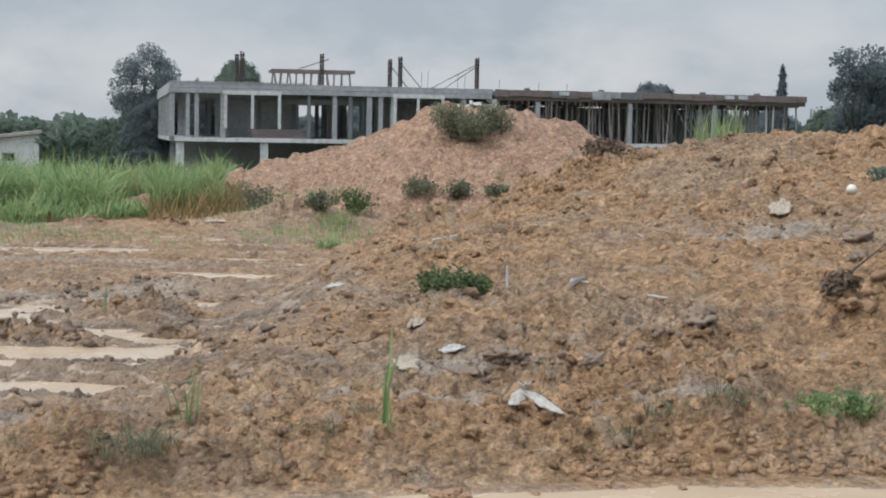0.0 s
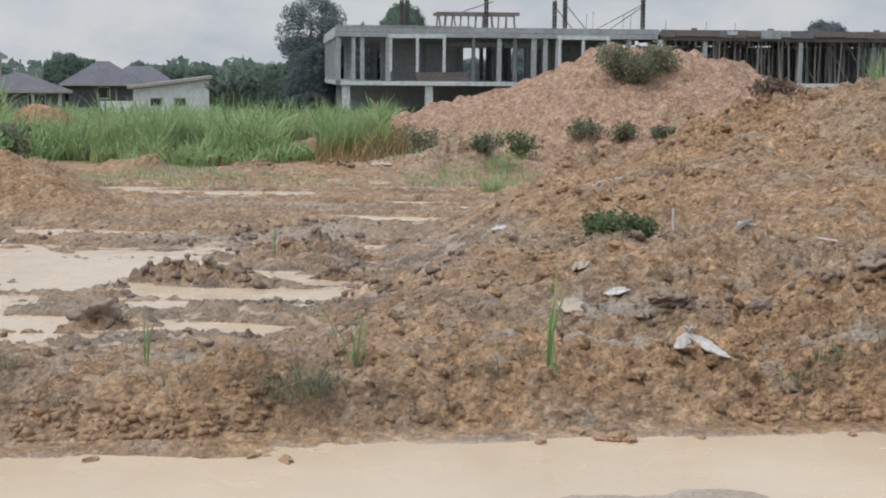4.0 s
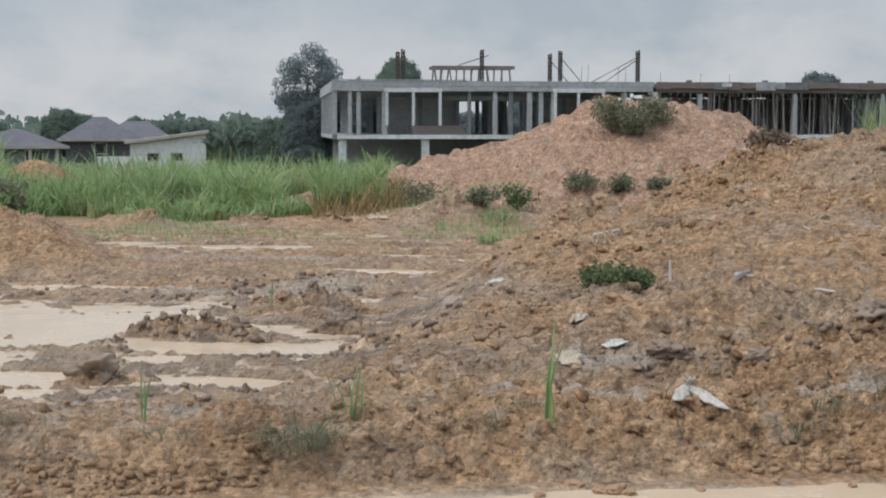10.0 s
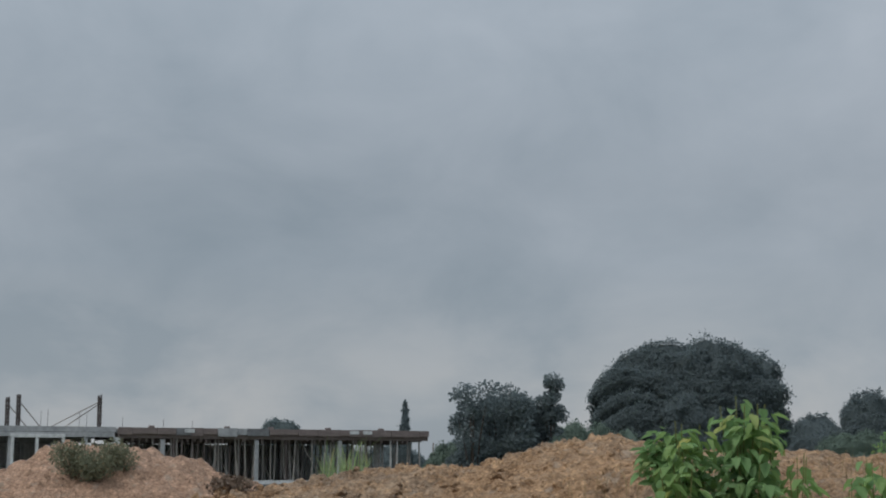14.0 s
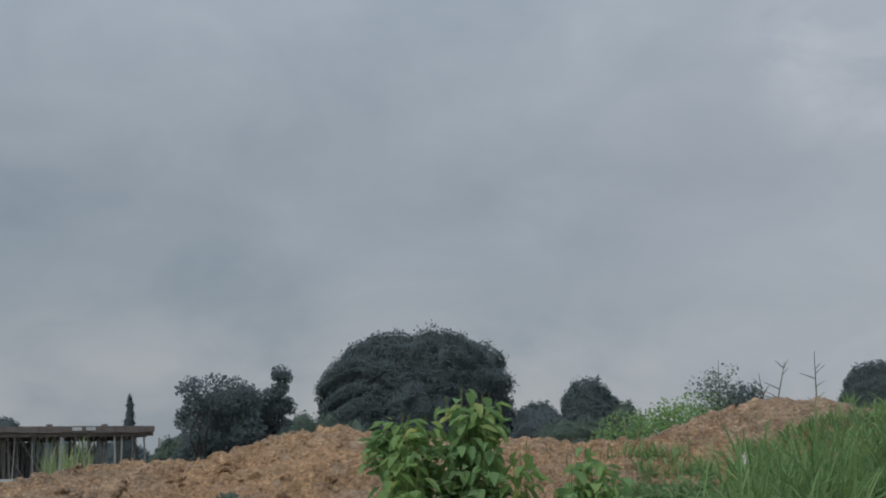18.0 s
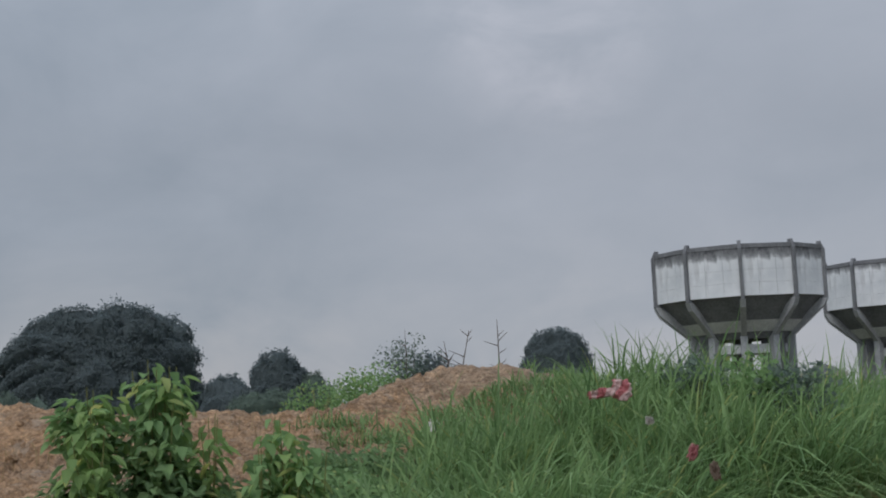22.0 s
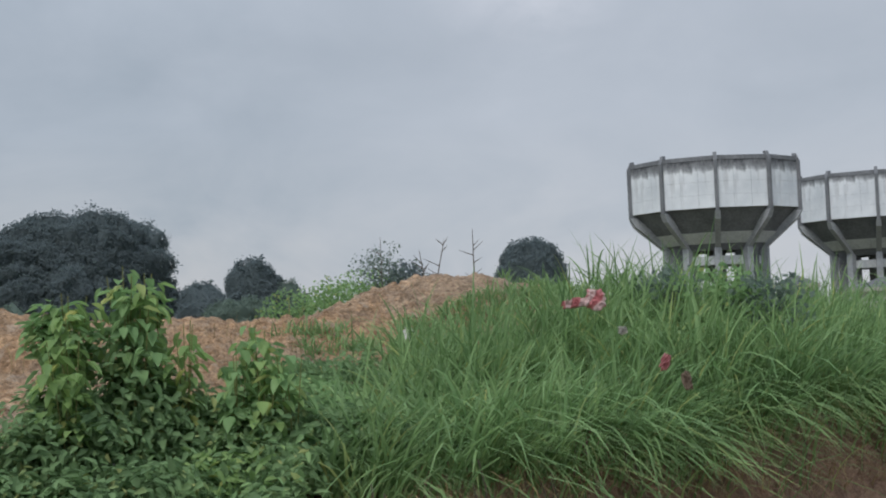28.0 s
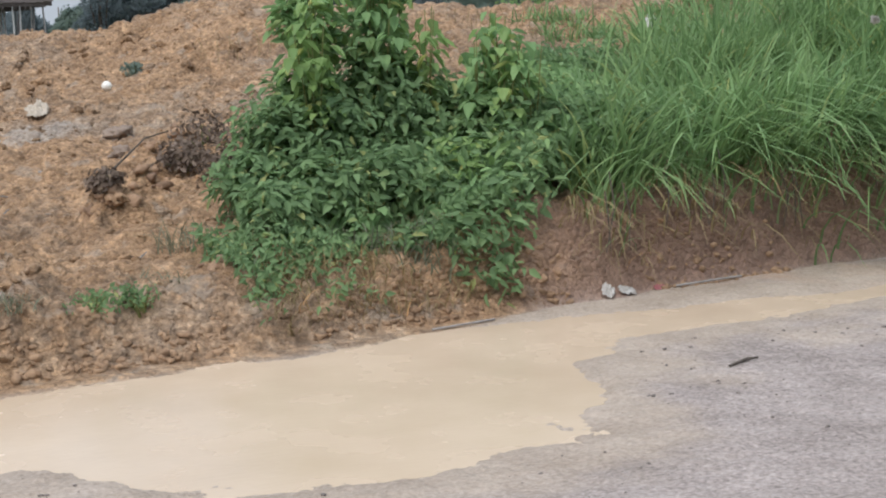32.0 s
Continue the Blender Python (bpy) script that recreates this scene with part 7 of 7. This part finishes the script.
# ---- litter ----
def crumpled(name, x, y, w, l, h, mat, label, seed, turn=0, z=None, category="plastic bag", group="litter on the site", lobes=None):
    """A thin crumpled sheet with folds and a puffed middle."""
    n = 18
    V, F = [], []
    c, s = math.cos(radians(turn)), math.sin(radians(turn))
    for i in range(n + 1):
        for j in range(n + 1):
            u, v = i / n * 2 - 1, j / n * 2 - 1
            pinch = 1.0 if lobes is None else 0.35 + 0.65 * abs(math.sin(lobes * (u + 0.35)))
            edge = 1 + 0.4 * noise.noise(Vector((u * 2 + seed, v * 2, 0)))
            fold = abs(noise.noise(Vector((u * 2.6 + seed, v * 3.1, 3)))) + 0.5 * abs(noise.noise(Vector((u * 6 + seed, v * 7, 9))))
            round_off = 1 - 0.25 * u * u * v * v
            V.append((u * w / 2 * edge * round_off, v * l / 2 * edge * pinch * round_off, h * (0.08 + 1.3 * fold) * (1 - 0.75 * max(abs(u), abs(v)) ** 3)))
    for i in range(n):
        for j in range(n):
            a = i * (n + 1) + j
            F.append((a, a + n + 1, a + n + 2, a + 1))
    z0 = ground_z(x, y) if z is None else z
    if z is None:
        # it lies on the slope under it
        wx, wy = np.array([x + p[0] * c - p[1] * s for p in V]), np.array([y + p[0] * s + p[1] * c for p in V])
        under = heights(wx, wy)
        M = np.stack([wx - x, wy - y, np.ones(len(V))], 1)
        fit = M @ np.linalg.lstsq(M, under, rcond=None)[0] + 0.8 * under.std()
        V = [(p[0], p[1], p[2] + float(q) - z0) for p, q in zip(V, fit)]
    ob = new(name, to_mesh(name, (V, F), mat, True))
    so = ob.modifiers.new("thickness", "SOLIDIFY")
    so.thickness = 0.003
    ob.matrix_basis = pose(x, y, z0 + 0.006, 0, 0, turn)
    return tagged(ob, label, category, group)


def bag_on_slope(x, y, lobes, mat, label, rise=0.0):
    """A tied bag: puffed, creased lobes that taper away from one knot and lie on the slope."""
    z = ground_z(x, y)
    bag = thing("plastic_bag", (x, y, z), label, "plastic bag", "litter on the site")
    for q, (dx, dy, w, puff, seed) in enumerate(lobes):
        L = math.hypot(dx, dy)
        ux, uy = dx / L, dy / L
        m, c = 22, 12
        V, F = [], []
        for i in range(m + 1):
            for k in range(c + 1):
                u, v = i / m, 2 * k / c - 1
                half = w * (0.12 + 0.88 * math.sin(math.pi * min(1.0, u ** 0.8 * 0.97 + 0.03)) ** 0.8) * (1 + 0.3 * noise.noise(Vector((u * 5 + seed, v, 2))))
                a = u * L
                b = v * half
                crease = abs(noise.noise(Vector((u * 4 + seed, v * 4.5, 5)))) + 0.5 * abs(noise.noise(Vector((u * 11 + seed, v * 9, 8))))
                px, py = a * ux - b * uy, a * uy + b * ux
                V.append((px, py, rise * (1 - u) ** 1.3 + puff * (1 - 0.9 * v * v) * math.sin(math.pi * min(1, 0.1 + 0.85 * u)) * (0.6 + 0.9 * crease)))
        under = heights(np.array([x + p[0] for p in V]), np.array([y + p[1] for p in V]))
        M = np.stack([np.array([p[0] for p in V]), np.array([p[1] for p in V]), np.ones(len(V))], 1)
        flat = M @ np.linalg.lstsq(M, under, rcond=None)[0] + 0.5 * under.std()
        V = [(p[0], p[1], p[2] + float(h) - z + 0.008) for p, h in zip(V, flat)]
        for i in range(m):
            for k in range(c):
                a = i * (c + 1) + k
                F.append((a, a + c + 1, a + c + 2, a + 1))
        ob = part("lobe", (V, F), mat, bag, smooth=True)
        ob.modifiers.new("thickness", "SOLIDIFY").thickness = 0.003
    g = geo()
    for k in range(5):
        t = 2 * math.pi * k / 5
        tube(g, [(0, 0, rise), (0.02 * math.cos(t), 0.02 * math.sin(t), rise + 0.03), (0.035 * math.cos(t), 0.035 * math.sin(t), rise + 0.04)], [0.006, 0.008, 0.003], 5)
    part("knot", g, mat, bag)
    return bag


bag_on_slope(0.41, 7.70, ((-0.075, -0.08, 0.036, 0.022, 3), (0.19, -0.12, 0.033, 0.026, 7)), PLASTIC_DULL, "torn white plastic bag tied in a knot on the mud bank", 0.085)
lump("mud_lump", 0.41, 7.74, 0.10, CLOD, "clod of clay under the white bag", 119, "clod", "", 0.9, 1.3, 0.2)
tuft("grass_tuft", 0.42, 7.80, 12, 0.11, 0.012, 0.6, GRASS_GREEN, "short green sprig beside the white bag", 0.02)
crumpled("plastic_sheet", 0.06, 9.05, 0.13, 0.08, 0.03, PLASTIC_WHITE, "crumpled white plastic scrap on the clay", 7, 10)
crumpled("plastic_sheet", -0.19, 8.65, 0.13, 0.05, 0.015, STONE_PALE, "dirty flattened plastic scrap in the clay", 9, 0)
crumpled("sack", 2.76, 12.95, 0.19, 0.15, 0.07, STONE_PALE, "pale discarded sack half buried in the mound", 11, 20, category="sack")
crumpled("plastic_sheet", -0.16, 9.85, 0.12, 0.10, 0.06, STONE_PALE, "small crumpled pale wrapper on the clay", 13, 50)
crumpled("plastic_sheet", -0.83, 12.1, 0.16, 0.1, 0.04, PLASTIC_WHITE, "white plastic scrap at the foot of the mound", 15, 15)
crumpled("plastic_sheet", -3.55, 24.5, 0.36, 0.2, 0.07, STONE_PALE, "pale scrap of plastic by the long grass", 17, 0)
crumpled("plastic_bag", 8.30, 12.4, 0.20, 0.12, 0.07, PLASTIC_WHITE, "white plastic bag caught in the slope grass", 19, 30)
crumpled("plastic_bag", 7.05, 8.35, 0.36, 0.3, 0.14, PLASTIC_RED, "crumpled red plastic bag on the grassy bank", 21, 30)
crumpled("plastic_wrapper", 4.99, 9.0, 0.09, 0.07, 0.05, PLASTIC_WHITE, "bluish white plastic wrapper caught in the creeper", 23, 60, z=ground_z(4.99, 9.0) + 0.22)
crumpled("plastic_wrapper", 3.86, 9.1, 0.10, 0.09, 0.06, PLASTIC_WHITE, "white plastic wrapper caught in the creeper", 25, 60, z=ground_z(3.86, 9.1) + 0.2)
crumpled("red_scrap", 5.22, 7.72, 0.09, 0.05, 0.02, PLASTIC_RED, "flat scrap of red plastic at the roadside", 27, 10, category="litter")


def make_stripes():
    m = material("red_and_white_striped_plastic", (0.7, 0.3, 0.3), 0.5, 0, 0.4)
    n = Net(m)
    w = n.t.nodes.new("ShaderNodeTexWave")
    w.inputs["Scale"].default_value, w.inputs["Distortion"].default_value, w.inputs["Detail"].default_value = 3.0, 6.0, 2.0
    n.link(n.coord.outputs["Object"], w.inputs["Vector"])
    n.color(n.ramp(w.outputs["Fac"], (0.44, (0.42, 0.13, 0.135)), (0.72, (0.52, 0.36, 0.34))))
    return m


STRIPES = make_stripes()
def torn_bag(az_d, d, z, w, h, seed, tilt, label, mat):
    """A bag that hangs in the grass, upright and creased."""
    x, y = polar(az_d, d)
    ob = crumpled("striped_bag", x, y, w, h, 0.07, mat, label, seed, 0, z=z, category="bag", group="torn bags in the grass")
    ob.matrix_basis = pose(x, y, z, 68, tilt, -az_d)


torn_bag(40.66, 11.5, 1.755, 0.15, 0.16, 131, 18, "crumpled pink and white plastic bag caught in the grass", STRIPES)
torn_bag(39.92, 11.5, 1.735, 0.19, 0.07, 137, -8, "torn pale pink and white plastic bag caught in the grass", STRIPES)
torn_bag(43.05, 9.7, 1.335, 0.06, 0.11, 143, 20, "dark red and white plastic wrapper caught in the grass", PLASTIC_RED)
torn_bag(43.79, 9.6, 1.22, 0.06, 0.12, 149, -12, "faded brown wrapper caught in the grass", LEAF_DEAD)
torn_bag(41.6, 10.4, 1.53, 0.06, 0.05, 151, 5, "scrap of dirty white plastic in the grass", PLASTIC_WHITE)


crumpled("paper_scrap", 4.82, 7.66, 0.08, 0.07, 0.03, PLASTIC_DULL, "crumpled white paper standing at the roadside", 31, 50, category="litter", group="litter by the road")
crumpled("paper_scrap", 4.96, 7.68, 0.12, 0.05, 0.02, PLASTIC_DULL, "flattened white wrapper at the roadside", 33, 5, category="litter", group="litter by the road")


def stick(pts, r, mat, label, name="stick"):
    x, y, _ = pts[0]
    z = ground_z(x, y)
    return solid(name, tube(geo(), [(p[0] - x, p[1] - y, p[2]) for p in pts], r, 6), mat, label, "stick", "sticks and splinters", at=(x, y, z))


stick([(0.47, 11.4, -0.02), (0.468, 11.4, 0.14)], [0.011, 0.009], POLE_PALE, "short pale peg standing in the mound")
stick([(1.38, 10.6, 0.03), (1.55, 10.58, 0.01)], [0.008, 0.006], POLE_PALE, "pale thin stick lying on the mound")
stick([(0.86, 10.75, 0.02), (0.92, 10.8, 0.06), (0.98, 10.9, 0.07)], [0.02, 0.022, 0.014], POLE_WOOD, "broken piece of wood on the mound")
stick([(0.88, 10.82, 0.05), (1.0, 10.86, 0.03)], [0.012, 0.01], POLE_PALE, "splintered lath on the mound")
stick([(-0.1, 14.0, 0.03), (0.12, 14.3, 0.06)], [0.014, 0.01], POLE_PALE, "pale branch lying on the mound")
stick([(2.3, 10.9, 0.04), (2.5, 10.7, 0.02)], [0.008, 0.006], POLE_WOOD, "thin twig lying on the mound")
stick([(4.19, 5.66, 0.012), (4.32, 5.71, 0.016), (4.40, 5.73, 0.012)], [0.006, 0.009, 0.005], BARK, "dark stick lying on the wet road")
stick([(5.25, 7.60, 0.012), (5.75, 7.64, 0.014)], [0.007, 0.007], POLE_WOOD, "pale strip of board along the road edge", "lath")
stick([(3.55, 7.38, 0.01), (3.95, 7.43, 0.012)], [0.006, 0.006], POLE_WOOD, "pale strip of board along the road edge", "lath")
stick([(2.65, 10.35, 0.05), (3.0, 10.7, 0.24), (3.3, 11.0, 0.27)], [0.008, 0.006, 0.004], BARK, "dry branch leaning among dark clods")
for k in range(22):
    rr = random.Random(900 + k)
    x, y = -0.5 + 4.0 * rr.random(), 8.2 + 5.0 * rr.random()
    a = 6.28 * rr.random()
    l = 0.05 + 0.12 * rr.random()
    stick([(x, y, 0.02), (x + l * math.cos(a), y + l * math.sin(a) * 0.5, 0.03 + 0.03 * rr.random())], [0.005, 0.003], POLE_PALE if k % 3 == 0 else POLE_WOOD, "small splinter of wood on the mound", "splinter")
# roots that show in the cut bank
for k in range(16):
    rr = random.Random(940 + k)
    x = 4.9 + 4.2 * rr.random()
    y = float(np.interp(x, EDGE_X, EDGE_Y)) + 0.16
    z = 0.28 + 0.22 * rr.random()
    stick([(x, y, z), (x + 0.05 * (rr.random() - 0.5), y - 0.05, z * 0.6), (x + 0.16 * (rr.random() - 0.5), y - 0.07, 0.02)], [0.004, 0.005, 0.003], BARK, "thin root hanging from the cut bank", "root")


# ---- far woods that close the horizon ----
rng = np.random.default_rng(77)
n = 16000
a = np.radians(rng.uniform(-60, 75, n))
d = rng.uniform(330, 420, n)
top = 5.2 + 2.4 * fbm(np.degrees(a) * 0.9, a * 0, 180, 3)
P = np.stack([d * np.sin(a), d * np.cos(a), -4.2 + (top + 4.2 - 2.4) * rng.uniform(0, 1, n) ** 0.8], 1)
P[:, 2] = np.minimum(P[:, 2], top)
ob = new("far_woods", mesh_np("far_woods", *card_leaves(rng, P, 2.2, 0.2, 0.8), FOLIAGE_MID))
tagged(ob, "band of far woods along the horizon, its foliage greyed for haze", "woods", kind="stuff")
